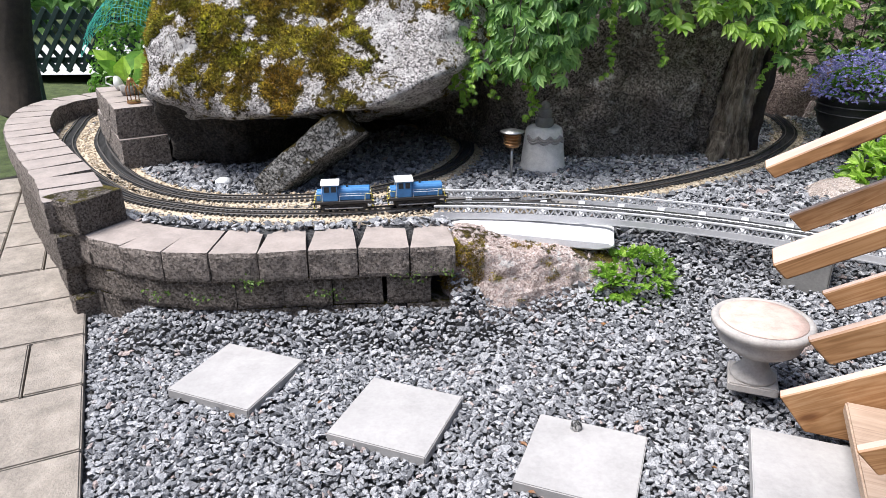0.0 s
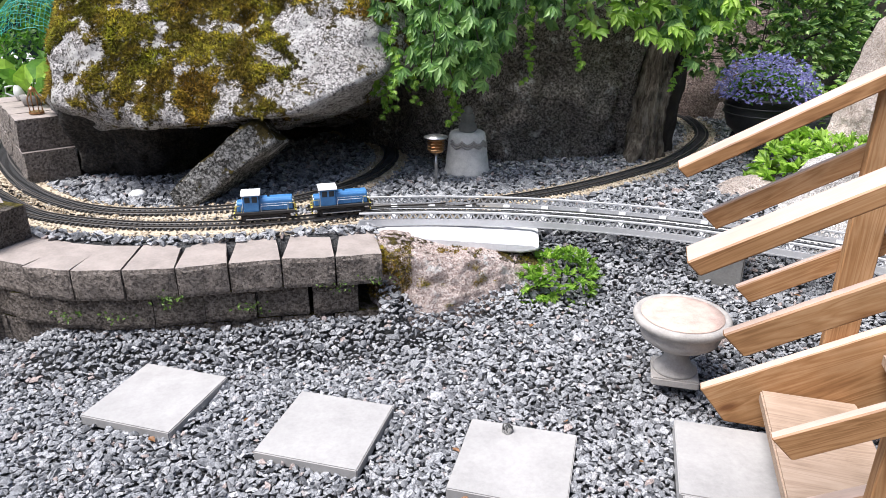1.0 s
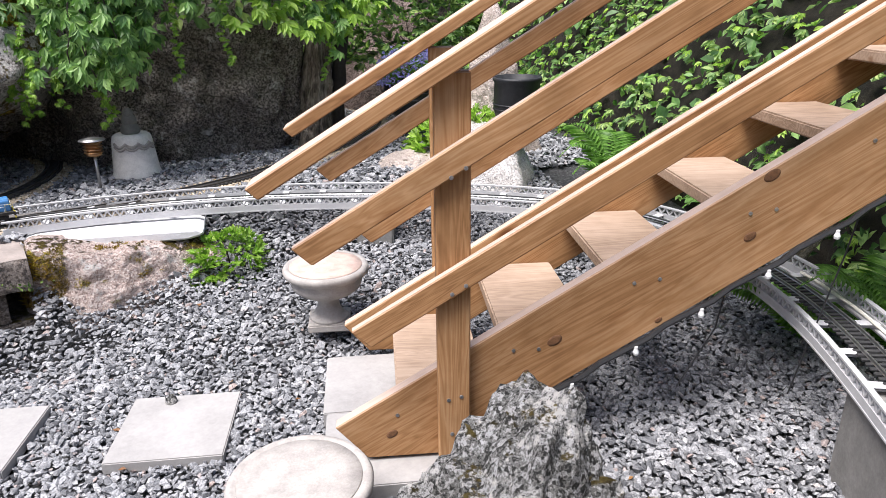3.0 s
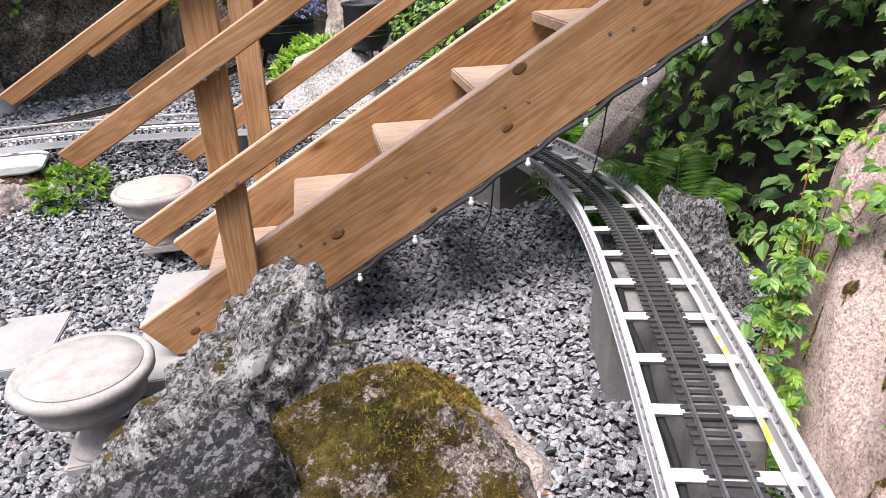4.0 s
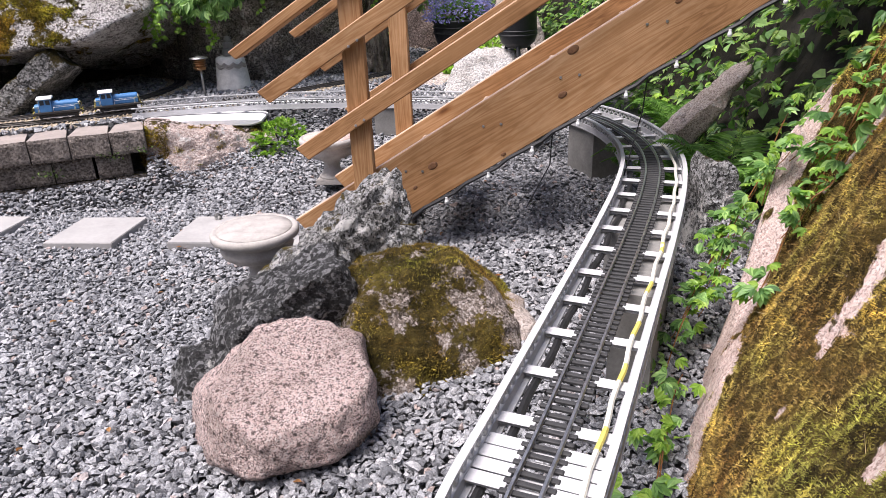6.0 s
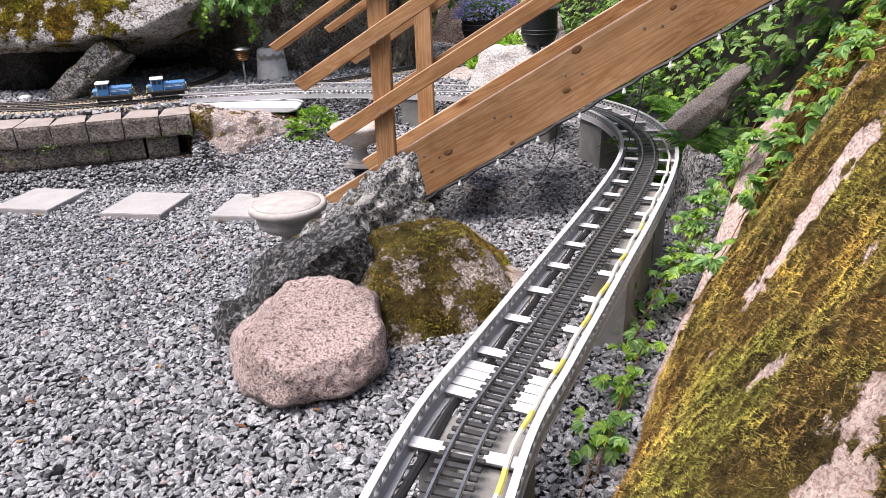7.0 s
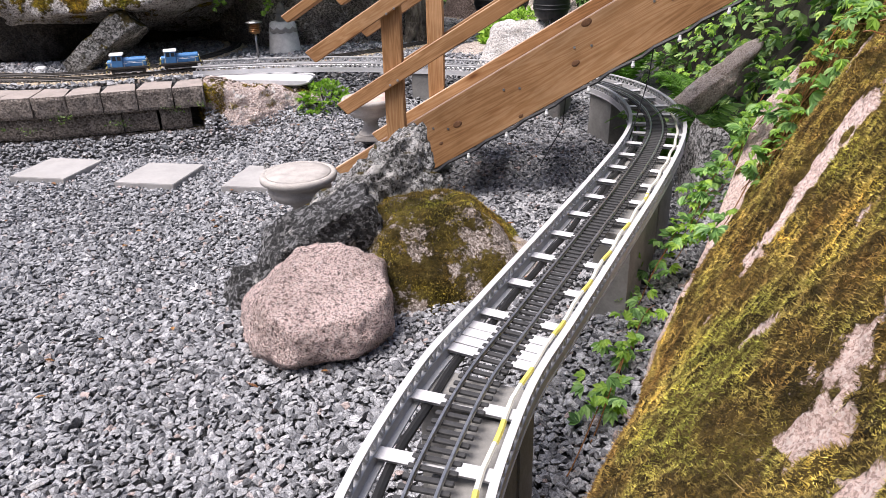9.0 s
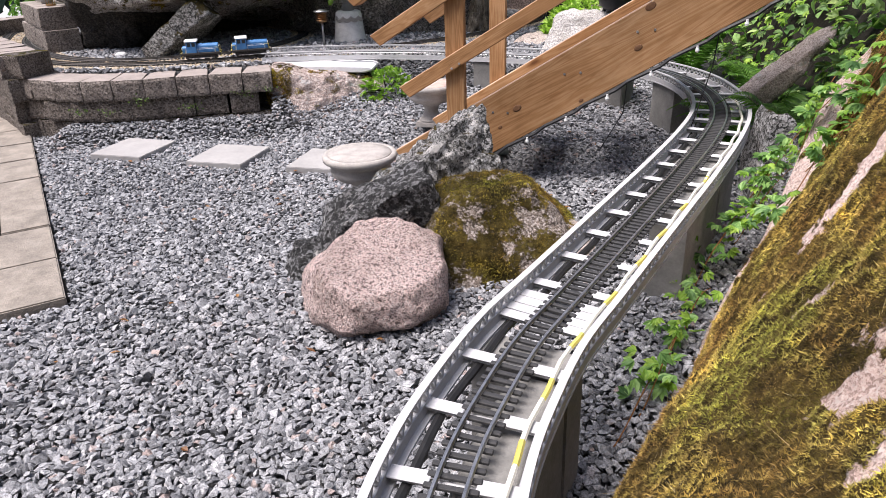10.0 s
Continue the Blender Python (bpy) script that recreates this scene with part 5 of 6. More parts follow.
TRACK_IN = [(-2.35, 8.0), (-2.5, 7.5), (-2.3, 6.75), (-2.03, 6.2), (-1.6, 5.58), (-1.14, 5.22), (-0.66, 5.14), (-0.16, 5.24), (0.23, 5.55), (0.44, 5.95), (0.50, 6.35), (0.40, 6.72), (0.14, 7.1), (-0.4, 7.5)]
TRACK_R = [(0.02, 4.94), (0.35, 5.03), (0.65, 5.04), (0.92, 5.085), (1.50, 5.29), (2.07, 5.615), (2.47, 5.93), (2.90, 6.45), (3.09, 6.90), (3.14, 7.36), (2.95, 7.8), (2.5, 8.2)]
bed_lines = []
for nm, lb, ln in (("outer_track", "dark garden railway track along the wall on tan ballast", TRACK_OUT), ("loop_track", "garden railway loop track passing under the boulder", TRACK_IN),
                   ("branch_track", "garden railway branch curving away behind the dark boulder", TRACK_R)):
    bed_lines.append(bed_track(nm, lb, ln))


# ---------------------------------------------------------------- two model locomotives
def chain(bm, points, r, n=5):
    b2 = tube(points, r, n)
    me = bpy.data.meshes.new("tmp")
    b2.to_mesh(me)
    b2.free()
    bm.from_mesh(me)
    bpy.data.meshes.remove(me)


M_GLASS, gn, gb = mat("dark cab glass")
gb.inputs["Base Color"].default_value = (0.02, 0.025, 0.03, 1)
gb.inputs["Roughness"].default_value = 0.08
M_LAMPGLASS = plain("pale lamp lens", (0.75, 0.73, 0.6), 0.2, 0, 0.1, 40, 0, 0)
M_STRIPE, sn_, sb_ = mat("yellow and black warning stripes")
sv = coords(sn_, scale=(1, 1, 1))
sw = node(sn_, "ShaderNodeTexWave", Scale=14.0)
sw.bands_direction = "DIAGONAL"
sn_.links.new(sv, sw.inputs["Vector"])
sn_.links.new(ramp(sn_, sw.outputs["Fac"], [(0.48, (0.03, 0.03, 0.03)), (0.52, (0.62, 0.50, 0.06))]), sb_.inputs["Base Color"])
sb_.inputs["Roughness"].default_value = 0.5


def locomotive():
    """A shunter, long hood towards +x; the origin is on the rail tops."""
    L = 0.30
    lo = thing("shunter_locomotive", "small blue model shunting locomotive with white cab roof", "locomotive", group="model train")
    frame_b = box_bm((L, 0.098, 0.016), 0.002)
    part("running_board", frame_b, M_CHASSIS, lo, m=Matrix.Translation((0, 0, 0.052)))
    part("chassis", box_bm((L * 0.82, 0.062, 0.034), 0.003), M_CHASSIS, lo, m=Matrix.Translation((0, 0, 0.030)))
    for x in (-0.095, -0.04, 0.04, 0.095):
        for y in (-0.034, 0.034):
            w = lathe_bm([(0.004, -0.004), (0.021, -0.004), (0.021, -0.0015), (0.0185, -0.001), (0.0185, 0.004), (0.012, 0.0045), (0.012, 0.003), (0.005, 0.003), (0.004, 0.006)], 20)
            part("wheel", w, M_CHASSIS, lo, m=Matrix.Translation((x, y, 0.0185)) @ pose(0, 0, 0, 90 if y < 0 else -90, 0, 0), smooth=False)
    for y in (-0.040, 0.040):
        part("side_rod", box_bm((0.20, 0.003, 0.006), 0.001), M_STEEL, lo, m=Matrix.Translation((0, y, 0.018)))
    hood = prism_bm([(-0.034, 0), (0.034, 0), (0.034, 0.050), (0.024, 0.064), (-0.024, 0.064), (-0.034, 0.050)], 0.166, 0.003)
    h = part("hood", hood, M_BLUE, lo, m=Matrix.Translation((-0.028, 0, 0.06)) @ pose(0, 0, 0, 0, 0, -90))
    for y in (-0.0352, 0.0352):
        part("stripe", box_bm((0.15, 0.0012, 0.004), 0), M_CREAM, h, "white lining", Matrix.Translation((0.056, y, 0.095)))
        for i in range(4):
            part("hood_door", box_bm((0.030, 0.0016, 0.034), 0.0006), M_BLUE, h, "", Matrix.Translation((0.0 + 0.036 * i, y, 0.079)))
    part("grille", box_bm((0.002, 0.040, 0.034), 0.0006), M_CHASSIS, h, "black grille", Matrix.Translation((0.139, 0, 0.090)))
    sh = prism_bm([(-0.034, 0), (0.034, 0), (0.034, 0.040), (0.024, 0.050), (-0.024, 0.050), (-0.034, 0.040)], 0.032, 0.003)
    part("rear_hood", sh, M_BLUE, lo, m=Matrix.Translation((-0.138, 0, 0.06)) @ pose(0, 0, 0, 0, 0, -90))
    part("cab", box_bm((0.076, 0.094, 0.086), 0.003), M_BLUE, lo, m=Matrix.Translation((-0.066, 0, 0.103)))
    roof = prism_bm([(-0.054, 0), (0.054, 0), (0.050, 0.008), (0.03, 0.014), (-0.03, 0.014), (-0.050, 0.008)], 0.096, 0.002)
    part("roof", roof, M_CREAM, lo, "white cab roof", Matrix.Translation((-0.114, 0, 0.146)) @ pose(0, 0, 0, 0, 0, -90))
    for y in (-0.0475, 0.0475):
        for x in (-0.084, -0.048):
            part("window", box_bm((0.026, 0.002, 0.030), 0.0008), M_GLASS, lo, "dark cab window", Matrix.Translation((x, y, 0.124)))
    for x, yy in ((-0.0275, 0.024), (-0.0275, -0.024), (-0.1045, 0.024), (-0.1045, -0.024)):
        part("window", box_bm((0.002, 0.032, 0.024), 0.0008), M_GLASS, lo, "dark cab window", Matrix.Translation((x, yy, 0.130)))
    for x in (-0.152, 0.152):
        part("buffer_beam", box_bm((0.006, 0.100, 0.034), 0.001), M_STRIPE, lo, "yellow and black striped beam", Matrix.Translation((x, 0, 0.042)))
        for y in (-0.033, 0.033):
            bf = lathe_bm([(0.004, 0), (0.004, 0.012), (0.009, 0.013), (0.009, 0.016), (0.002, 0.017)], 14)
            part("buffer", bf, M_CHASSIS, lo, m=Matrix.Translation((x, y, 0.045)) @ pose(0, 0, 0, 0, 90 if x > 0 else -90, 0))
            lamp = lathe_bm([(0.006, 0), (0.0065, 0.004), (0.004, 0.006), (0.001, 0.0065)], 12)
            part("headlight", lamp, M_LAMPGLASS, lo, "pale lens", Matrix.Translation((0.138 if x > 0 else -0.138, y * 0.75, 0.104 if x > 0 else 0.094)) @ pose(0, 0, 0, 0, 90 if x > 0 else -90, 0))
        sg = 1 if x > 0 else -1
        for y in (-0.046, 0.046):
            part("handrail", tube([(sg * 0.147, y, 0.058), (sg * 0.147, y, 0.096), (sg * 0.115, y, 0.096), (sg * 0.115, y, 0.058)], 0.0013, 5), M_YELLOW, lo, "yellow handrail")
    for y in (-0.047, 0.047):
        part("side_rail", tube([(-0.02, y, 0.060), (-0.02, y, 0.088), (0.11, y, 0.088), (0.11, y, 0.060)], 0.0012, 5), M_CREAM, lo, "white side rail")
        part("grab_rail", tube([(-0.108, y, 0.060), (-0.108, y, 0.142)], 0.0012, 5), M_CREAM, lo, "white grab rail")
    ex = lathe_bm([(0.006, 0), (0.006, 0.014), (0.0045, 0.014), (0.0045, 0.002)], 12)
    part("exhaust", ex, M_CHASSIS, lo, m=Matrix.Translation((0.02, 0, 0.122)))
    return lo


loco = locomotive()
loco.matrix_basis = pose(-0.215, 4.912, BED + 0.0195, 0, 0, 5)
copy_thing(loco, pose(0.165, 4.966, BED + 0.0205, 0, 0, 8))

# ---------------------------------------------------------------- stone urns
def urn(x, y, z, r, h, clay, turn):
    u = thing("garden_urn", "low cast stone pedestal urn " + ("with a pinkish clay lid" if clay else "with a pale flat top"), "urn", (x, y, z), "stone urns")
    part("base", box_bm((r * 0.98, r * 0.98, h * 0.12), 0.006, 2), M_URN, u, m=Matrix.Translation((x, y, z + h * 0.07)) @ pose(0, 0, 0, 0, 0, turn))
    prof = [(r * 0.02, 0.12), (r * 0.46, 0.12), (r * 0.45, 0.17), (r * 0.36, 0.21), (r * 0.27, 0.32), (r * 0.25, 0.42), (r * 0.31, 0.46), (r * 0.33, 0.49), (r * 0.42, 0.52), (r * 0.66, 0.57), (r * 0.80, 0.64), (r * 0.84, 0.71), (r * 0.80, 0.78),
            (r * 0.90, 0.83), (r * 1.0, 0.87), (r * 1.01, 0.93), (r * 0.97, 0.965), (r * 0.90, 0.97), (r * 0.86, 0.955), (r * 0.02, 0.95)]
    part("bowl", lathe_bm([(a, b * h) for a, b in prof], 56), M_URN, u, "", Matrix.Translation((x, y, z)), True)
    top = lathe_bm([(r * 0.02, 0.953 * h), (r * 0.855, 0.957 * h), (r * 0.85, 0.968 * h), (r * 0.6, 0.975 * h), (r * 0.02, 0.972 * h)], 48)
    part("lid", top, M_CLAY if clay else M_URN, u, "pinkish clay disc" if clay else "pale stone disc", Matrix.Translation((x, y, z)), True)


urn(1.507, 3.745, 0.13, 0.185, 0.30, True, -22)
urn(1.005, 2.56, 0.00, 0.195, 0.335, False, -18)

# ---------------------------------------------------------------- lamp, bell planter, pots
LX, LY, LZ = 0.735, 5.52, 0.45
lamp = thing("garden_lantern", "small copper garden lantern on a steel stake", "lantern", (LX, LY, LZ))
L0 = Matrix.Translation((LX, LY, LZ))
part("stake", lathe_bm([(0.002, 0), (0.009, 0.001), (0.009, 0.20), (0.002, 0.201)], 12), M_STEEL, lamp, "", L0, True)
part("lamp_body", lathe_bm([(0.01, 0.195), (0.042, 0.198), (0.044, 0.21), (0.038, 0.212), (0.038, 0.285), (0.01, 0.286)], 24), M_BRASS, lamp, "", L0, True)
for i in range(4):
    part("louvre", lathe_bm([(0.038, 0.212 + i * 0.018), (0.053, 0.216 + i * 0.018), (0.053, 0.219 + i * 0.018), (0.038, 0.218 + i * 0.018)], 24), M_BRASS, lamp, "", L0, True)
part("cap", lathe_bm([(0.01, 0.284), (0.072, 0.286), (0.073, 0.290), (0.03, 0.302), (0.004, 0.308)], 28), M_STEEL, lamp, "grey metal cap", L0, True)
BX, BY, BZ = 0.97, 5.80, 0.435
bell = thing("stone_planter", "upturned pale stone pot with a moulded swag", "planter", (BX, BY, BZ))
B0 = Matrix.Translation((BX, BY, BZ))
part("body", lathe_bm([(0.02, 0), (0.150, 0), (0.150, 0.018), (0.142, 0.03), (0.120, 0.24), (0.112, 0.262), (0.098, 0.272), (0.02, 0.274)], 40), M_BELL, bell, "", B0, True)
bm = bmesh.new()
for i in range(26):
    a = radians(-150 + 5 * i)
    for dz in (0, 0.018):
        r = bmesh.ops.create_icosphere(bm, subdivisions=1, radius=0.011, matrix=Matrix.Translation((0.125 * math.cos(a), 0.125 * math.sin(a), 0.205 + dz - 0.02 * abs(math.sin(i * 0.45)))))
part("swag", bm, M_URN, bell, "", B0, True)
figure = bmesh.new()
for (x, z, r, sx) in ((0, 0.30, 0.055, 1.0), (0, 0.355, 0.046, 1.0), (0.0, 0.40, 0.034, 0.9), (0.03, 0.295, 0.03, 1.0), (-0.03, 0.295, 0.03, 1.0)):
    bmesh.ops.create_icosphere(figure, subdivisions=3, radius=r, matrix=Matrix.Translation((x, -0.01, z)) @ Matrix.Diagonal((sx, 1, 1, 1)))
tagged(put("garden_ornament", bm_mesh("garden_ornament", figure, M_CONCRETE, True), None, B0), "small weathered grey stone ornament on the planter", "ornament")


def kettle(x, y, z, r, legs, label, wide=1.0):
    """A round black pot on three legs."""
    p = thing("iron_pot", label, "pot", (x, y, z))
    m = Matrix.Translation((x, y, z))
    h = legs
    part("bowl", lathe_bm([(0.02, h), (r * 0.55, h + 0.01), (r * 0.88, h + r * 0.35), (r, h + r * 0.75), (r * 0.97, h + r * 1.05 * wide), (r * 1.05, h + r * 1.12 * wide), (r * 1.05, h + r * 1.18 * wide), (r * 0.95, h + r * 1.18 * wide), (r * 0.9, h + r * 1.05 * wide), (0.02, h + r * 1.05 * wide)], 36), M_IRON, p, "", m, True)
    for zz in (0.7, 0.9):
        part("band", lathe_bm([(r * 0.95, h + r * zz), (r * 1.03, h + r * zz + 0.004), (r * 1.03, h + r * zz + 0.01), (r * 0.95, h + r * zz + 0.014)], 36), M_IRON, p, "", m, True)
    for i in range(3):
        a = radians(250 + 120 * i)
        part("leg", tube([(x + r * 0.6 * math.cos(a), y + r * 0.6 * math.sin(a), z + h + r * 0.3), (x + r * 0.8 * math.cos(a), y + r * 0.8 * math.sin(a), z + h * 0.4), (x + r * 0.95 * math.cos(a), y + r * 0.95 * math.sin(a), z - 0.01)], 0.016, 8), M_IRON, p)
    return p


kettle(3.06, 5.95, 0.44, 0.25, 0.13, "black three-legged iron pot planted with blue flowers")
kettle(3.10, 4.62, 0.64, 0.145, 0.09, "tall black iron kettle pot on the white rock", 1.75)

# ---------------------------------------------------------------- foliage tools
def leaf_arrays(P, D, N, L, W, droop=0.15):
    """Folded leaves at P, pointing along D with upper side N."""
    D = D / np.linalg.norm(D, axis=1)[:, None]
    S = np.cross(D, N)
    S /= np.linalg.norm(S, axis=1)[:, None] + 1e-9
    U = np.cross(S, D)
    L, W = L[:, None], W[:, None]
    base = P
    mid = P + D * L * 0.45 - U * W * 0.12
    l1 = P + D * L * 0.42 + S * W * 0.5 + U * W * 0.12
    l2 = P + D * L * 0.70 + S * W * 0.38 + U * W * 0.06
    r1 = P + D * L * 0.42 - S * W * 0.5 + U * W * 0.12
    r2 = P + D * L * 0.70 - S * W * 0.38 + U * W * 0.06
    tip = P + D * L - U * L * droop
    V = np.stack([base, mid, l1, l2, r1, r2, tip], 1)
    T = np.array([(0, 1, 2), (2, 1, 3), (3, 1, 6), (0, 4, 1), (4, 5, 1), (5, 6, 1)])
    n = len(P)
    return V.reshape(-1, 3), (T[None] + 7 * np.arange(n)[:, None, None]).reshape(-1, 3)


def leaf_object(name, sets, material, parent=None, label="", category="plant", kind="", m=None):
    Vs, Ts, o = [], [], 0
    for V, T in sets:
        Vs.append(V)
        Ts.append(T + o)
        o += len(V)
    me = np_mesh(name, np.concatenate(Vs), np.concatenate(Ts), material)
    ob = put(name, me, parent, m)
    if parent is None:
        tagged(ob, label, category, kind=kind)
    return ob


def unit(v):
    return v / (np.linalg.norm(v, axis=1)[:, None] + 1e-9)


def compound(rng, P, out, size, n=5, hang=0.5):
    """Creeper leaves: n leaflets fanned from each point, facing out and hanging down."""
    k = len(P)
    Ps, Ds, Ns, Ls = [], [], [], []
    out = unit(out + rng.normal(0, 0.25, (k, 3)))
    down = unit(np.array([0, 0, -1.0]) * hang + out * (1 - hang) + rng.normal(0, 0.18, (k, 3)))
    side = unit(np.cross(down, out))
    for j in range(n):
        a = (j - (n - 1) / 2) * (1.75 / (n - 1))
        d = down * math.cos(a) + side * math.sin(a) + out * rng.uniform(-0.1, 0.25, (k, 1))
        Ps.append(P)
        Ds.append(d)
        Ns.append(out)
        Ls.append(size * (1.0 - 0.18 * abs(a)) * rng.uniform(0.85, 1.15, k))
    P2, D2, N2, L2 = (np.concatenate(c) for c in (Ps, Ds, Ns, Ls))
    return leaf_arrays(P2, D2, N2, L2, L2 * 0.42)


def scatter_leaves(rng, P, out, size, hang=0.4):
    D = unit(out * 0.4 + np.array([0, 0, -hang]) + rng.normal(0, 0.5, P.shape))
    N = unit(out + np.array([0, 0, 0.6]) + rng.normal(0, 0.35, P.shape))
    L = size * rng.uniform(0.6, 1.3, len(P))
    return leaf_arrays(P, D, N, L, L * rng.uniform(0.5, 0.75, len(P)))


rng = np.random.default_rng(7)
# creeper hanging over the dark boulder
vine = thing("hanging_creeper", "Virginia creeper hanging in long leafy strands over the dark boulder", "creeper", (1.4, 5.7, 1.3))
edge_x = [0.35, 0.44, 0.55, 0.8, 1.0, 1.2, 1.5, 1.8, 2.1, 2.22, 2.4, 2.6]
edge_z = [1.00, 0.92, 1.02, 1.06, 1.02, 1.34, 1.46, 1.44, 1.22, 1.02, 1.30, 1.45]
P, O = [], []
for i in range(88):
    x = rng.uniform(0.36, 2.6) if i < 58 else rng.uniform(0.38, 1.1)
    y = 5.62 + rng.normal(0, 0.11) + (0.2 if x < 0.6 else 0)
    z0 = np.interp(x, edge_x, edge_z) + abs(rng.normal(0, 0.13))
    z1 = 2.15
    pts = []
    for z in np.arange(z1, z0, -0.07):
        px = x + 0.05 * math.sin(z * 6 + i) + rng.normal(0, 0.008)
        py = y + 0.03 * math.cos(z * 5 + i) - 0.12 * max(0, 1.6 - abs(z - 1.4)) * 0.3
        pts.append((px, py, z))
        P.append((px + rng.normal(0, 0.04), py - 0.02 + rng.normal(0, 0.03), z + rng.normal(0, 0.03)))
        O.append((rng.normal(0, 0.3), -1, 0.45))
    if len(pts) > 2 and i % 3 == 0:
        part("stem", tube(pts, 0.004, 4), M_BARK, vine)
P, O = np.array(P), np.array(O)
leaf_object("foliage", [compound(rng, P, O, 0.088, 5, 0.72)], M_VINE, vine)
# long thin strands with young leaves
P, O = [], []
for x, z0, y in ((0.42, 0.86, 5.6), (0.47, 0.9, 5.6), (0.62, 0.93, 5.62), (0.84, 0.80, 5.6), (0.86, 0.84, 5.6), (1.28, 1.06, 5.5), (1.56, 1.13, 5.5), (2.2, 1.0, 5.5), (0.40, 1.0, 5.6), (0.5, 0.98, 5.5), (2.55, 1.33, 5.5)):
    for z in np.arange(z0, z0 + 0.42, 0.022):
        P.append((x + 0.02 * math.sin(z * 23) + rng.normal(0, 0.012), y + rng.normal(0, 0.015), z))
        O.append((rng.normal(0, 0.4), -1, 0.4))
leaf_object("young_foliage", [compound(rng, np.array(P), np.array(O), 0.038)], M_VINE_LIGHT, vine, "")
# bright leaf tips on the outer right side
P = np.stack([rng.uniform(1.6, 2.6, 70), rng.uniform(5.35, 5.55, 70), rng.uniform(1.30, 1.8, 70)], 1)
leaf_object("outer_foliage", [compound(rng, P, np.tile([0.1, -1, 0.7], (70, 1)), 0.105, 5, 0.6)], M_BUSH, vine)
# behind it, a darker mat of leaves
P = np.stack([rng.uniform(0.2, 2.7, 700), rng.uniform(5.75, 6.0, 700), rng.uniform(1.35, 2.4, 700)], 1)
leaf_object("inner_foliage", [scatter_leaves(rng, P, np.tile([0.0, -1, 0.2], (700, 1)), 0.09)], M_DARKLEAF, vine)

# creeper on the bank
P, O = [], []
for _ in range(9000):
    i = rng.integers(0, len(bq))
    h = rng.uniform(0, 2.6) if bq[i][1] > 3.0 else rng.uniform(0, 1.6)
    p = bank_point(i, h) - np.array([*bright[i], 0]) * rng.uniform(0.0, 0.25)
    if bq[i][1] < 3.4 and noise.noise(Vector((i * 0.8, h * 5.0, 2.0))) < -0.10:
        p = p + np.array([*bright[i], 0]) * 0.4
    P.append(p)
    O.append((-bright[i][0], -bright[i][1], 0.5))
P, O = np.array(P), np.array(O)
leaf_object("bank_creeper", [compound(rng, P[:4400], O[:4400], 0.075, 5, 0.4)], M_DARKLEAF, None, "dense dark green creeper covering the bank", "creeper", "stuff")
leaf_object("bank_leaves", [scatter_leaves(rng, P[4400:7400], O[4400:7400], 0.09)], M_VINE, None, "green broad leaves among the bank creeper", "shrub", "stuff")
leaf_object("bank_young_leaves", [compound(rng, P[7400:] + O[7400:] * 0.06, O[7400:], 0.055)], M_BUSH, None, "light green young creeper leaves on the bank", "creeper", "stuff")


def fern(name, label, c, n, length, rise, material, seed, width=0.16):
    r = np.random.default_rng(seed)
    f = thing(name, label, "fern", tuple(c))
    c = np.array(c)
    for i in range(n):
        a = 6.283 * i / n + r.uniform(-0.3, 0.3)
        L = length * r.uniform(0.75, 1.1)
        s = np.linspace(0.04, 1, 26)
        out = s * L * 0.85
        z = rise * r.uniform(0.8, 1.2) * np.sin(s * 2.2) * L
        spine = c + np.stack([out * math.cos(a), out * math.sin(a), z], 1)
        tan = unit(np.gradient(spine, axis=0))
        side = unit(np.cross(tan, np.array([0, 0, 1.0])))
        nrm = np.cross(side, tan)
        sets = []
        for sg in (-1, 1):
            W = width * L * 2.2 * np.sin(np.clip(s * 1.05 + 0.12, 0, 1) * math.pi) ** 0.8 + 0.008
            sets.append(leaf_arrays(spine, side * sg + tan * 0.35, nrm, W, np.full(len(s), L * 0.042)))
        b2 = tube(spine[::5], 0.0025, 4)
        st = part("stalk", b2, material, f)
        leaf_object("frond", sets, material, f)
    return f


fern("tall_fern", "large green fern with arching fronds by the bank", (3.55, 4.15, 0.30), 12, 0.55, 0.75, M_FERN, 3)
fern("tall_fern", "broad green fern below the creeper bank", (3.66, 3.35, 0.25), 11, 0.34, 0.6, M_FERN, 4)
fern("small_fern", "low dark green fern beside the standing stone", (3.10, 2.55, 0.20), 9, 0.42, 0.5, M_FERN, 5)
fern("small_fern", "low green fern behind the standing stone", (3.20, 2.25, 0.25), 9, 0.40, 0.6, M_FERN, 6)


def shrub(name, label, c, rx, ry, rz, count, size, material, seed, category="shrub", comp=True):
    r = np.random.default_rng(seed)
    d = unit(r.normal(0, 1, (count, 3)))
    d[:, 2] = np.abs(d[:, 2])
    rad = r.uniform(0.55, 1.0, (count, 1)) ** 0.5
    P = np.array(c) + d * rad * np.array([rx, ry, rz])
    s = thing(name, label, category, tuple(c))
    leaf_object("foliage", [compound(r, P, d + np.array([0, 0, 0.3]), size, 5, 0.25) if comp else scatter_leaves(r, P, d, size)], material, s)
    bm = bmesh.new()
    for k in range(14):
        e = P[k * (count // 14)]
        chain(bm, [c, tuple((np.array(c) + e) / 2 + np.array([0, 0, 0.03])), tuple(e)], 0.004, 4)
    part("stem", bm, M_BARK, s)
    return s


shrub("pale_shrub", "pale green leafy shrub below the flower pot", (3.02, 5.28, 0.42), 0.34, 0.26, 0.32, 210, 0.085, M_BUSH, 21)
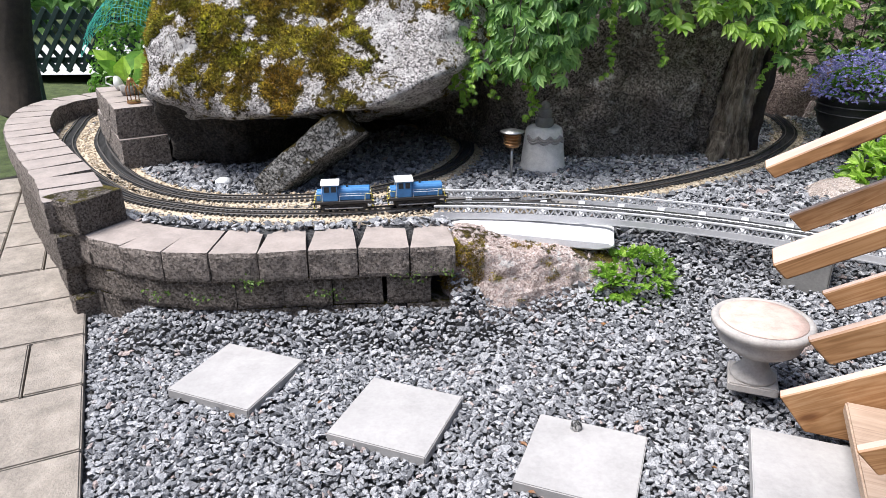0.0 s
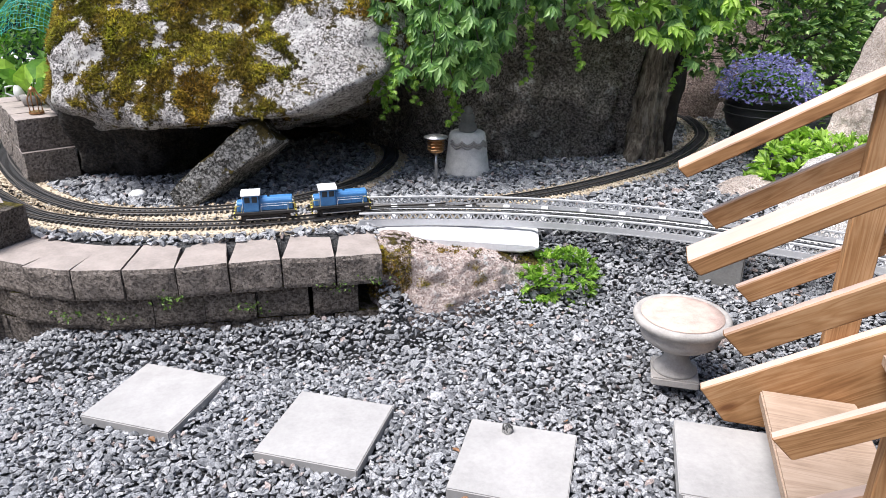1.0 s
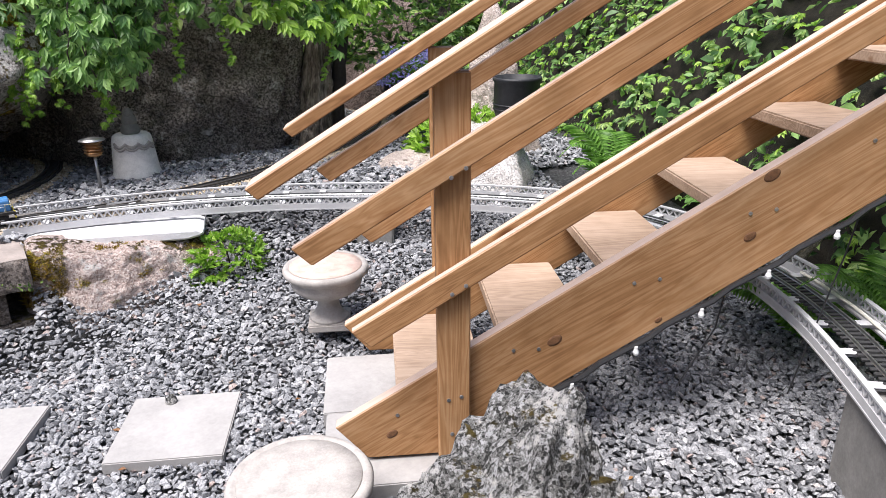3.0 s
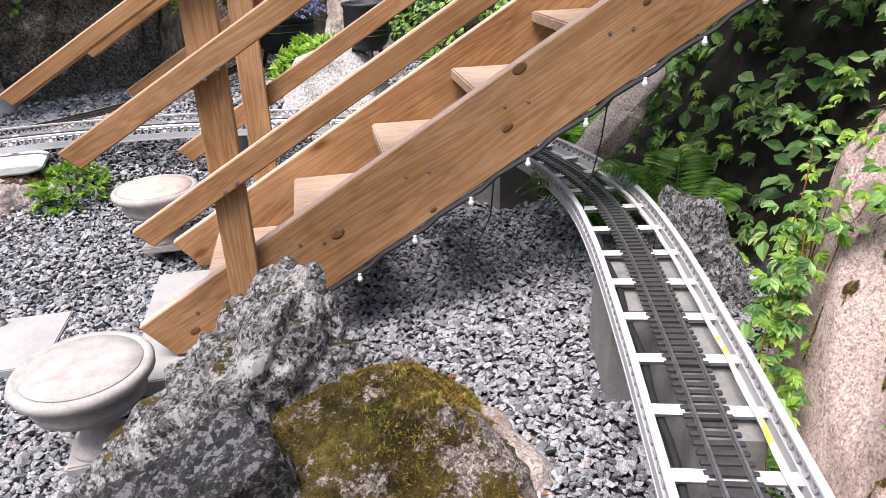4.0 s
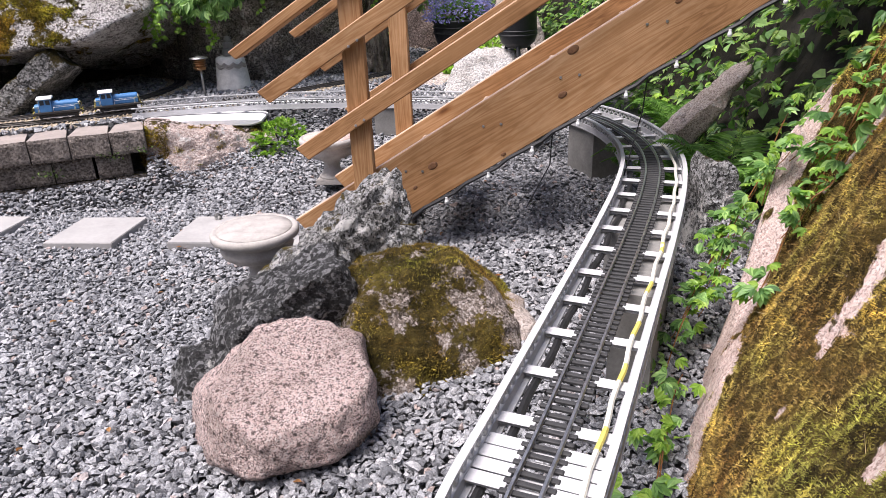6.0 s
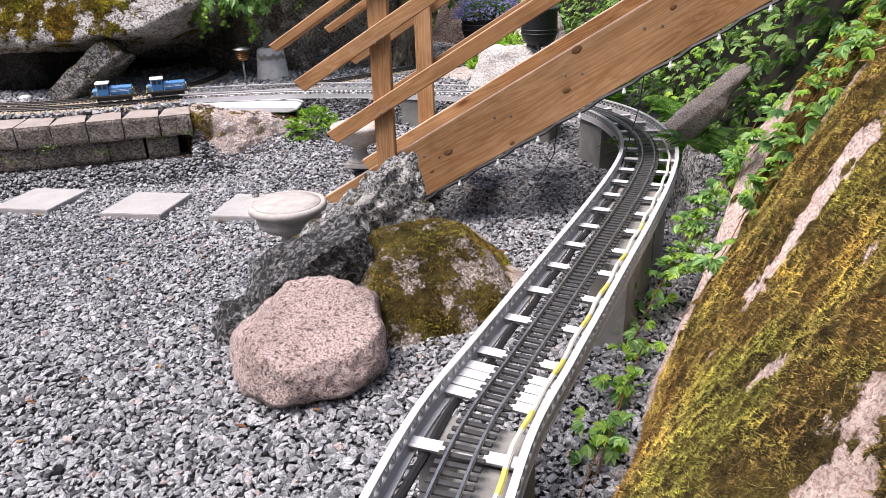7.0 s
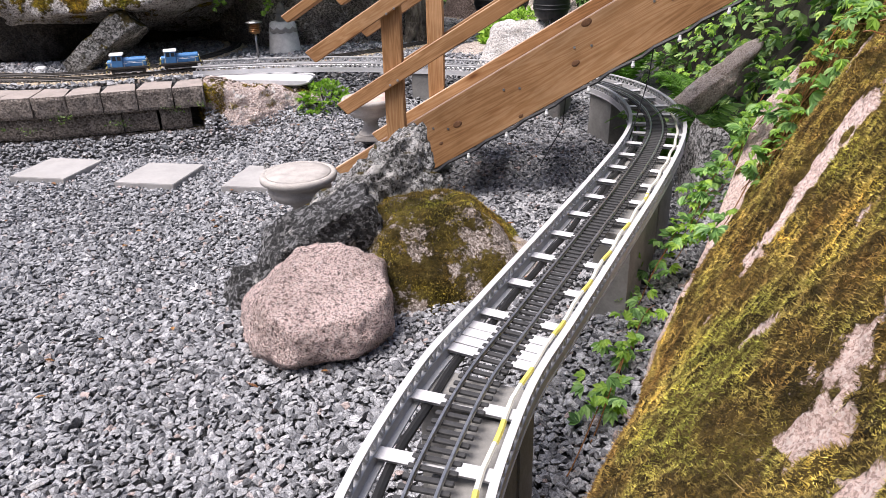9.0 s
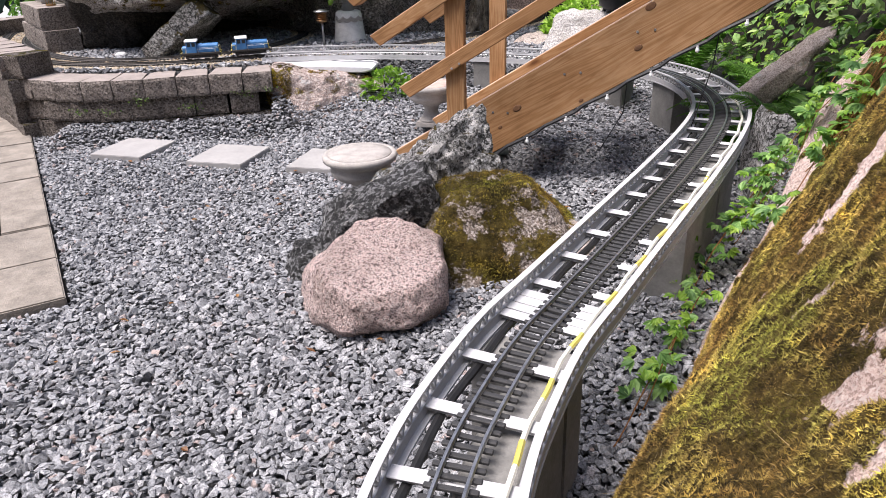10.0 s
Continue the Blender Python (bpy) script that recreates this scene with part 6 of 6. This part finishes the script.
shrub("wall_fern", "small bright green leafy plant beside the pink rock", (1.24, 4.50, 0.15), 0.22, 0.17, 0.25, 230, 0.045, M_VINE_LIGHT, 22)
shrub("bank_shrub", "light green leaves above the white rock", (3.0, 4.95, 0.62), 0.22, 0.16, 0.18, 160, 0.05, M_BUSH, 23)
shrub("dark_shrub", "dark green leafy shrub behind the flower pot", (3.45, 6.75, 0.95), 0.8, 0.45, 1.15, 1300, 0.085, M_DARKLEAF, 26)
shrub("flower_leaves", "dense dark green leaves of the flowering plant", (3.06, 5.95, 0.84), 0.26, 0.25, 0.20, 460, 0.03, M_FERN, 24, "flowers")
fl = np.random.default_rng(31)
d = unit(fl.normal(0, 1, (900, 3)))
d[:, 2] = np.abs(d[:, 2])
P = np.array((3.06, 5.95, 0.86)) + d * fl.uniform(0.85, 1.2, (900, 1)) * np.array([0.29, 0.28, 0.25])
leaf_object("blue_flowers", [compound(fl, P, d, 0.024, 5, 0.2)], M_FLOWER, None, "mass of small blue-violet flowers in the iron pot", "flowers", "stuff")

# weeds and moss rooted in the joints at the foot of the block wall
weed = np.random.default_rng(83)
for wx, wz, n in ((-0.62, 0.275, 40), (0.12, 0.275, 26), (-0.24, 0.20, 30), (-1.05, 0.21, 24), (-0.85, 0.20, 20), (0.33, 0.30, 26)):
    wy = float(np.interp(wx, [j[0] for j in JOINTS[::-1]], [j[1] for j in JOINTS[::-1]]))
    W = np.stack([weed.normal(wx, 0.05, n), weed.normal(wy - 0.006, 0.012, n), weed.normal(wz, 0.014, n)], 1)
    leaf_object("wall_weed", [scatter_leaves(weed, W, np.tile([0, -0.8, 0.5], (n, 1)), 0.017)], M_GRASS, None, "small olive weeds growing in the block wall joints", "weeds", "stuff")

# ivy trailing over the bedrock and along its foot
P, O = [], []
ivy = thing("trailing_creeper", "light green creeper strands trailing over the mossy bedrock", "creeper", (2.5, 1.1, 0.6))
r = np.random.default_rng(41)
for (b0, d0, b1, d1) in ((3.3, 0.02, 2.75, -0.10), (3.2, 0.06, 2.6, -0.12), (3.25, 0.10, 2.7, -0.06), (3.0, 0.0, 2.35, -0.12), (3.3, 0.5, 3.0, 0.02), (2.75, 0.75, 2.5, 0.42), (2.9, 0.5, 2.62, 0.22), (2.4, -0.05, 1.75, -0.08), (2.1, -0.06, 1.6, -0.09),
                             (3.15, 0.75, 2.75, 0.20), (3.15, 0.60, 2.85, 0.12), (3.1, 0.45, 2.6, 0.16), (3.05, 0.9, 2.6, 0.45), (3.15, 0.35, 2.9, 0.05), (2.8, 0.95, 2.35, 0.55), (2.8, 0.30, 2.4, 0.10)):
    pts = []
    for f in np.linspace(0, 1, 22):
        b = b0 + (b1 - b0) * f + 0.05 * math.sin(f * 9 + b0)
        dd_ = d0 + (d1 - d0) * f
        a = float(slope_foot(b)) + dd_
        x, y = 0.65 * a / 0.985 + 0.75 * b / 0.985, -0.75 * a / 0.985 + 0.65 * b / 0.985
        z = float(slope_z(np.array(b), np.array(dd_))) - max(0, b - 2.9) * 1.1 + 0.05 + 0.03 * math.sin(f * 14)
        if dd_ < 0.03:
            z = float(height(x, y)) + 0.05 + 0.04 * math.sin(f * 11) + (max(0.0, b - 2.4) * 0.75 * (1 - f * 0.5) if b0 > 2.5 else 0.0)
        pts.append((x, y, z))
        if math.sin(f * 17 + b0 * 31) + r.normal(0, 0.3) < (0.0 if b0 > 2.5 else 0.55):
            continue
        for _ in range(3):
            P.append((x + r.normal(0, 0.035), y + r.normal(0, 0.035), z + r.uniform(0, 0.06)))
            O.append((-0.4, -0.2, 0.8))
    part("stem", tube(pts, 0.002, 4), M_DRY, ivy)
P, O = np.array(P), np.array(O)
leaf_object("foliage", [compound(r, P[::2], O[::2], 0.040)], M_VINE_LIGHT, ivy)
leaf_object("older_foliage", [compound(r, P[1::2], O[1::2], 0.05)], M_VINE, ivy)

# ---------------------------------------------------------------- far left: lawn, tree, fence, ornaments
tree = thing("tree", "tall tree with a dark trunk on the shaded lawn", "tree", (-4.25, 9.0, 0.1))
part("trunk", tube([(-4.2, 9.0, -0.1), (-4.22, 9.0, 0.2), (-4.12, 9.0, 0.9), (-4.0, 9.0, 1.6), (-3.9, 9.1, 3.0)], [0.30, 0.22, 0.18, 0.17, 0.14], 14), M_BARK, tree, "", None, True)
part("limb", tube([(-3.98, 9.0, 1.5), (-3.6, 9.0, 2.1), (-3.2, 8.9, 2.9)], [0.10, 0.07, 0.03], 8), M_BARK, tree, "", None, True)
part("limb", tube([(-4.0, 9.0, 1.5), (-4.5, 9.2, 2.2), (-5.2, 9.3, 2.9)], [0.10, 0.07, 0.03], 8), M_BARK, tree, "", None, True)
P = np.stack([r.normal(-4.0, 1.2, 1500), r.normal(9.2, 0.8, 1500), r.uniform(2.2, 4.2, 1500)], 1)
leaf_object("crown", [scatter_leaves(r, P, r.normal(0, 1, (1500, 3)), 0.11)], M_VINE, tree)


def gnarled(points, radii, seed, n=28, lobes=5, depth=0.28):
    """An old trunk: a tapered tube with deep flutes and burrs."""
    P, _ = spline([tuple(p) + (r_,) for p, r_ in zip(points, radii)], 0.025)
    bm = bmesh.new()
    rings = []
    for i, (x, y, z, rad) in enumerate(P):
        ring = []
        for k in range(n):
            a = 6.283 * k / n
            f = 1 + depth * math.sin(lobes * a + 1.5 * z + seed) * 0.5 + depth * fbm(Vector((math.cos(a) * 2.2 + seed, math.sin(a) * 2.2, z * 4.0)), 4, 0.6)
            ring.append(bm.verts.new((x + rad * f * math.cos(a), y + rad * f * math.sin(a), z)))
        rings.append(ring)
    for a_, b_ in zip(rings, rings[1:]):
        for k in range(n):
            bm.faces.new((a_[k], a_[(k + 1) % n], b_[(k + 1) % n], b_[k]))
    bm.faces.new(rings[0][::-1])
    bm.faces.new(rings[-1])
    return bm


trunk2 = thing("old_trunk", "gnarled brown trunk leaning beside the dark boulder", "tree", (2.30, 6.12, 0.42))
part("trunk", gnarled([(2.26, 6.02, 0.34), (2.27, 6.04, 0.6), (2.31, 6.08, 0.95), (2.40, 6.12, 1.3), (2.55, 6.2, 1.8), (2.75, 6.3, 2.5)], [0.145, 0.105, 0.09, 0.085, 0.08, 0.06], 2.0, 36, 4, 0.42), M_GREYBARK, trunk2, "", None, True)
part("stem", gnarled([(2.46, 6.16, 0.34), (2.46, 6.15, 0.6), (2.50, 6.14, 0.95), (2.60, 6.2, 1.35), (2.78, 6.25, 2.0)], [0.085, 0.06, 0.055, 0.05, 0.04], 7.0, 16, 3), M_BARK, trunk2, "thin dark stem", None, True)
part("root", gnarled([(2.20, 5.98, 0.62), (2.16, 5.93, 0.50), (2.10, 5.90, 0.40)], [0.06, 0.05, 0.03], 4.0, 14, 3), M_GREYBARK, trunk2, "", None, True)
fence = thing("lattice_fence", "dark green diagonal lattice fence by the road", "fence", (-4.6, 10.6, 0.3))
for i in range(16):
    x = -6.2 + i * 0.17
    for sg in (-1, 1):
        part("slat", box_bm((0.95, 0.02, 0.055), 0.003), M_GREENPAINT, fence, "", Matrix.Translation((x, 10.6 + 0.012 * sg, 0.80)) @ pose(0, 0, 0, 0, 55 * sg, 0))
for z in (0.55, 1.08):
    part("rail", box_bm((3.0, 0.035, 0.07), 0.004), M_GREENPAINT, fence, "", Matrix.Translation((-4.9, 10.63, z)))
for x in (-6.3, -4.9, -3.55):
    part("post", box_bm((0.08, 0.08, 1.3), 0.005), M_GREENPAINT, fence, "", Matrix.Translation((x, 10.68, 0.6)))
road = np_mesh("road", [(-60, 12, 0.17), (40, 12, 0.17), (40, 16, 0.19), (-60, 16, 0.19)], [(0, 1, 2), (0, 2, 3)], M_ROAD)
tagged(new("road", road), "light grey road beyond the fence", "road", kind="structure")
shrub("netted_bush", "dense berry bush with reddish leaves near the fence", (-2.72, 8.9, 0.30), 0.62, 0.5, 1.15, 1500, 0.075, M_FERN, 51, comp=False)
net = bmesh.new()
rn = random.Random(5)
for i in range(26):
    for ax_ in (0, 1):
        pts = []
        for j in range(14):
            u, w = (i / 25 * 2 - 1, j / 13 * 2 - 1) if ax_ else (j / 13 * 2 - 1, i / 25 * 2 - 1)
            pts.append((-2.70 + 0.46 * u, 8.75 + 0.34 * w, 1.46 - 0.34 * u * u - 0.28 * w * w + rn.uniform(-0.02, 0.02)))
        chain(net, pts, 0.0022, 4)
tagged(new("bird_net", bm_mesh("bird_net", net, plain("teal plastic net", (0.06, 0.42, 0.34), 0.5))), "teal plastic bird net draped over the berry bush", "net", kind="stuff")
shrub("hedge_bush", "green bush in front of the fence", (-1.5, 10.0, 0.2), 1.0, 0.6, 1.5, 900, 0.09, M_VINE, 52, comp=False)
P = np.stack([r.uniform(-14, 8, 5200), r.uniform(18, 22, 5200), r.uniform(0.1, 6.5, 5200)], 1)
leaf_object("far_trees", [scatter_leaves(r, P, np.tile([0, -1.0, 0.4], (5200, 1)), 0.42)], M_VINE, None, "green trees beyond the road", "trees", "stuff")
P = np.stack([r.uniform(-14, 8, 2600), r.uniform(19, 22, 2600), r.uniform(0.1, 6.5, 2600)], 1)
leaf_object("far_dark_trees", [scatter_leaves(r, P, np.tile([0, -1.0, 0.4], (2600, 1)), 0.6)], M_DARKLEAF, None, "dark trees beyond the road", "trees", "stuff")
log = new("driftwood_log", bm_mesh("driftwood_log", tube([(-2.98, 7.62, 0.50), (-2.75, 7.80, 0.53), (-2.5, 7.95, 0.57), (-2.3, 8.0, 0.63)], [0.035, 0.055, 0.05, 0.06], 9), M_GREYBARK, True))
tagged(log, "weathered grey driftwood log behind the track", "log")
# post lamp, planter and ornaments on the inner wall
PX, PY = -2.13, 6.72
post = thing("marker_post", "grey round post with a yellow band by the track", "post", (PX, PY, 0.44))
part("pole", lathe_bm([(0.002, 0), (0.03, 0.0), (0.03, 0.34), (0.002, 0.341)], 16), M_STEEL, post, "", Matrix.Translation((PX, PY, 0.44)), True)
part("band", lathe_bm([(0.002, 0.27), (0.033, 0.272), (0.033, 0.36), (0.002, 0.365)], 16), M_YELLOW, post, "yellow cap band", Matrix.Translation((PX, PY, 0.44)), True)
hosta = thing("broad_leaf_plant", "plant with large glossy bright green leaves on the block wall", "plant", (-1.85, 6.35, 0.84))
hp = np.random.default_rng(61)
for k in range(8):
    a = 6.283 * k / 8 + hp.uniform(-0.3, 0.3)
    tip = np.array([[0.75 * math.cos(a), 0.6 * math.sin(a), hp.uniform(0.2, 1.1)]])
    base = np.array([[-1.86 + 0.05 * math.cos(a), 6.35 + 0.05 * math.sin(a), 0.93 + hp.uniform(-0.02, 0.07)]])
    leaf_object("leaf", [leaf_arrays(base, tip, np.array([[-0.3 * math.cos(a), -0.8, 0.7]]), hp.uniform(0.16, 0.24, 1), hp.uniform(0.11, 0.15, 1), 0.35)], M_FERN if k % 2 else M_BUSH, hosta)
    part("stalk", tube([(-1.86, 6.35, 0.86), tuple(base[0])], 0.006, 6), M_FERN, hosta)
part("stalk", tube([(-1.86, 6.35, 0.835), (-1.86, 6.35, 0.93)], 0.012, 6), M_FERN, hosta)
part("pot", lathe_bm([(0.01, 0), (0.05, 0), (0.065, 0.06), (0.01, 0.061)], 18), M_URN, hosta, "", Matrix.Translation((-1.86, 6.35, 0.842)), True)
lant = thing("candle_lantern", "small rusty iron candle lantern on the block wall", "lantern", (-1.70, 6.02, 0.84))
part("base", lathe_bm([(0.01, 0), (0.045, 0), (0.045, 0.012), (0.01, 0.013)], 8), M_BRASS, lant, "", Matrix.Translation((-1.70, 6.02, 0.842)))
for i in range(4):
    a = radians(45 + 90 * i)
    part("bar", tube([(-1.70 + 0.036 * math.cos(a), 6.02 + 0.036 * math.sin(a), 0.85), (-1.70 + 0.040 * math.cos(a), 6.02 + 0.040 * math.sin(a), 0.93), (-1.70 + 0.012 * math.cos(a), 6.02 + 0.012 * math.sin(a), 0.99)], 0.005, 6), M_BRASS, lant)
part("cap", lathe_bm([(0.004, 0.13), (0.024, 0.132), (0.02, 0.15), (0.003, 0.165)], 12), M_BRASS, lant, "", Matrix.Translation((-1.70, 6.02, 0.842)), True)
jug = thing("white_jug", "white ceramic jug on the block wall", "jug", (-2.0, 6.55, 0.84))
part("body", lathe_bm([(0.01, 0), (0.035, 0.001), (0.05, 0.04), (0.045, 0.08), (0.028, 0.11), (0.034, 0.125), (0.01, 0.12)], 20), M_CREAM, jug, "", Matrix.Translation((-2.0, 6.55, 0.842)), True)
part("handle", tube([(-2.04, 6.53, 0.94), (-2.085, 6.52, 0.93), (-2.09, 6.52, 0.89), (-2.045, 6.53, 0.865)], 0.006, 6), M_CREAM, jug)
tagged(put("electric_puck", bm_mesh("electric_puck", lathe_bm([(0.005, 0), (0.05, 0), (0.05, 0.02), (0.03, 0.035), (0.005, 0.036)], 18), M_CREAM, True), None, Matrix.Translation((-1.02, 5.50, 0.44))), "small white disc lamp in the gravel", "lamp")
tagged(put("drain_pipe", bm_mesh("drain_pipe", tube([(1.46, 2.42, 0.06), (1.60, 2.62, 0.14), (1.78, 2.92, 0.17), (1.9, 3.1, 0.10)], 0.022, 10), plain("grey green hose", (0.10, 0.13, 0.13), 0.5), True), None), "grey-green hose curving under the stair", "hose")

# ---------------------------------------------------------------- loose stones of the gravel
def stone_kinds(n, seed, flat=(0.38, 0.68)):
    """Angular crushed chips: an uneven girdle with a broken top and bottom, one triangle list each."""
    rr = np.random.default_rng(seed)
    kinds = []
    for _ in range(n):
        a = np.arange(5) * 1.2566 + rr.uniform(-0.45, 0.45, 5)
        girdle = np.stack([np.cos(a), np.sin(a), rr.uniform(-0.75, 0.75, 5)], 1) * rr.uniform(0.75, 1.1, (5, 1))
        caps = np.array([[rr.uniform(-0.45, 0.45), rr.uniform(-0.45, 0.45), 1.0], [rr.uniform(-0.4, 0.4), rr.uniform(-0.4, 0.4), -1.0], [rr.uniform(-0.6, 0.6), rr.uniform(-0.6, 0.6), rr.uniform(0.6, 1.0)]])
        pts = np.concatenate([girdle, caps]) * np.array([rr.uniform(1.0, 1.35), rr.uniform(0.8, 1.05), rr.uniform(*flat)])
        bm = bmesh.new()
        for p in pts:
            bm.verts.new(p)
        r = bmesh.ops.convex_hull(bm, input=bm.verts)
        bmesh.ops.delete(bm, geom=[v for v in bm.verts if not v.link_faces], context="VERTS")
        bmesh.ops.recalc_face_normals(bm, faces=bm.faces)
        bm.verts.index_update()
        kinds.append((np.array([v.co[:] for v in bm.verts]), np.array([[v.index for v in f.verts] for f in bm.faces])))
        bm.free()
    return kinds


def scatter_stones(name, label, X, Y, Zf, size, material, seed, tilt=0.42):
    rr = np.random.default_rng(seed)
    kinds = stone_kinds(32, seed)
    n = len(X)
    s = size * rr.lognormal(0, 0.26, n)
    which = rr.integers(0, len(kinds), n)
    a, b, c = rr.uniform(0, 6.283, n), rr.normal(0, tilt, n), rr.normal(0, tilt, n)
    ca, sa, cb, sb, cc, sc = np.cos(a), np.sin(a), np.cos(b), np.sin(b), np.cos(c), np.sin(c)
    R = np.empty((n, 3, 3))
    R[:, 0] = np.stack([ca * cb, ca * sb * sc - sa * cc, ca * sb * cc + sa * sc], 1)
    R[:, 1] = np.stack([sa * cb, sa * sb * sc + ca * cc, sa * sb * cc - ca * sc], 1)
    R[:, 2] = np.stack([-sb, cb * sc, cb * cc], 1)
    C = np.stack([X, Y, Zf + rr.uniform(-0.012, 0.010, n)], 1)
    Vs, Ts, o = [], [], 0
    for k, (v, T) in enumerate(kinds):
        sel = np.where(which == k)[0]
        V = np.einsum("nij,nkj->nki", R[sel], v[None] * s[sel][:, None, None]) + C[sel][:, None, :]
        Vs.append(V.reshape(-1, 3))
        Ts.append((T[None] + len(v) * np.arange(len(sel))[:, None, None]).reshape(-1, 3) + o)
        o += len(v) * len(sel)
    return tagged(new(name, np_mesh(name, np.concatenate(Vs), np.concatenate(Ts), material)), label, "gravel", kind="stuff")


def jitter_grid(x0, x1, y0, y1, d, seed):
    rr = np.random.default_rng(seed)
    X, Y = np.meshgrid(np.arange(x0, x1, d), np.arange(y0, y1, d * 0.9))
    X = X + (np.arange(X.shape[0]) % 2)[:, None] * d / 2
    return (X + rr.uniform(-0.42, 0.42, X.shape) * d).ravel(), (Y + rr.uniform(-0.42, 0.42, Y.shape) * d).ravel()


def off_paving(X, Y):
    rel = np.stack([X - p_origin.x, Y - p_origin.y], 1)
    return (rel @ np.array([pn.x, pn.y]) < -0.006) | (rel @ np.array([pd.x, pd.y]) < -0.006)


def off_bedrock(X, Y, gap=0.12):
    a, b = 0.65 * X - 0.75 * Y, 0.75 * X + 0.65 * Y
    return a < slope_foot(b) + gap


X, Y = jitter_grid(-1.65, 3.35, -0.6, 4.75, 0.0174, 1)
keep = off_paving(X, Y) & off_bedrock(X, Y, 0.02)
keep &= ~((Y > np.interp(X, BOUND[:9][::-1, 0], BOUND[:9][::-1, 1]) - 0.13) & (X < 0.34))
keep &= np.hypot(X - 1.0, Y + 0.9) > 0.35
for cx, cy in ((-0.604, 4.025), (0.104, 3.728), (0.785, 3.44), (1.52, 3.24), (1.38, 2.86)):
    ca, sa = math.cos(radians(-22)), math.sin(radians(-22))
    keep &= np.maximum(np.abs((X - cx) * ca + (Y - cy) * sa), np.abs(-(X - cx) * sa + (Y - cy) * ca)) > 0.208
X, Y = X[keep], Y[keep]
scatter_stones("yard_gravel", "light grey crushed granite gravel over the yard", X, Y, height(X, Y) + 0.006, 0.0134, M_GRAVEL, 2)
X, Y = jitter_grid(-2.75, 4.0, 4.6, 8.0, 0.0265, 3)
by = np.interp(X, BOUND[:9][::-1, 0], BOUND[:9][::-1, 1]) + 0.12
sx = np.interp(Y, BOUND[8:15, 1], BOUND[8:15, 0]) + 0.14
keep = np.where(X < 0.34, Y > by, Y > 4.75) & (X > np.where(Y > 4.8, sx, -9))
for q_, t_ in bed_lines:
    dist = np.full(len(X), 9.0)
    for p in q_[::3]:
        dist = np.minimum(dist, np.hypot(X - p[0], Y - p[1]))
    keep &= dist > 0.112
X, Y = X[keep], Y[keep]
scatter_stones("bed_gravel", "grey crushed granite gravel on the railway bed", X, Y, height(X, Y), 0.0178, M_GRAVEL, 4)
BXs, BYs = [], []
rb = np.random.default_rng(77)
for q_, t_ in bed_lines:
    n = len(q_) * 20
    i = rb.integers(0, len(q_), n)
    o = rb.uniform(-0.125, 0.125, n)
    o = np.where(np.abs(o) < 0.05, np.sign(o) * rb.uniform(0.05, 0.125, n), o)
    BXs.append(q_[i, 0] + t_[i, 1] * o + rb.normal(0, 0.008, n))
    BYs.append(q_[i, 1] - t_[i, 0] * o + rb.normal(0, 0.008, n))
X, Y = np.concatenate(BXs), np.concatenate(BYs)
scatter_stones("tan_ballast", "fine tan gravel ballast along the tracks", X, Y, np.full(len(X), BED - 0.006), 0.0078, M_BALLAST, 5)
dry = np.random.default_rng(91)
P = np.stack([dry.uniform(-0.9, 2.6, 46), dry.uniform(0.6, 4.3, 46), np.zeros(46)], 1)
P = P[off_paving(P[:, 0], P[:, 1]) & off_bedrock(P[:, 0], P[:, 1], 0.0)]
P[:, 2] = height(P[:, 0], P[:, 1]) + 0.02
leaf_object("dry_leaves", [leaf_arrays(P, dry.normal(0, 1, P.shape) * np.array([1, 1, 0.15]), np.tile([0, 0, 1.0], (len(P), 1)), dry.uniform(0.02, 0.045, len(P)), dry.uniform(0.012, 0.025, len(P)))], M_DRY, None, "scattered dry brown leaves on the gravel", "leaves", "stuff")

# unseen plain walls, added behind and beside the walk to block low sky light
M_BLOCKER = plain("plain sky blocker", (0.30, 0.27, 0.24), 0.9, 0, 0.15, 3, 0.2, 0.004)
tagged(put("house_wall", bm_mesh("house_wall", box_bm((16, 0.3, 5.0), 0.01), M_BLOCKER), None, Matrix.Translation((-1.0, -4.2, 2.4))), "plain unseen sky blocker behind the yard", "wall", kind="structure")
tagged(put("garden_wall", bm_mesh("garden_wall", box_bm((0.3, 9, 3.0), 0.01), M_GREENPAINT), None, Matrix.Translation((-8.0, 1.0, 1.4))), "plain dark unseen sky blocker beside the yard", "wall", kind="structure")

# ---------------------------------------------------------------- plan to metres
for ob in list(scene.objects):
    if ob.parent is None and ob.type in ("MESH", "EMPTY"):
        ob.matrix_basis = Matrix.Scale(K, 4) @ ob.matrix_basis
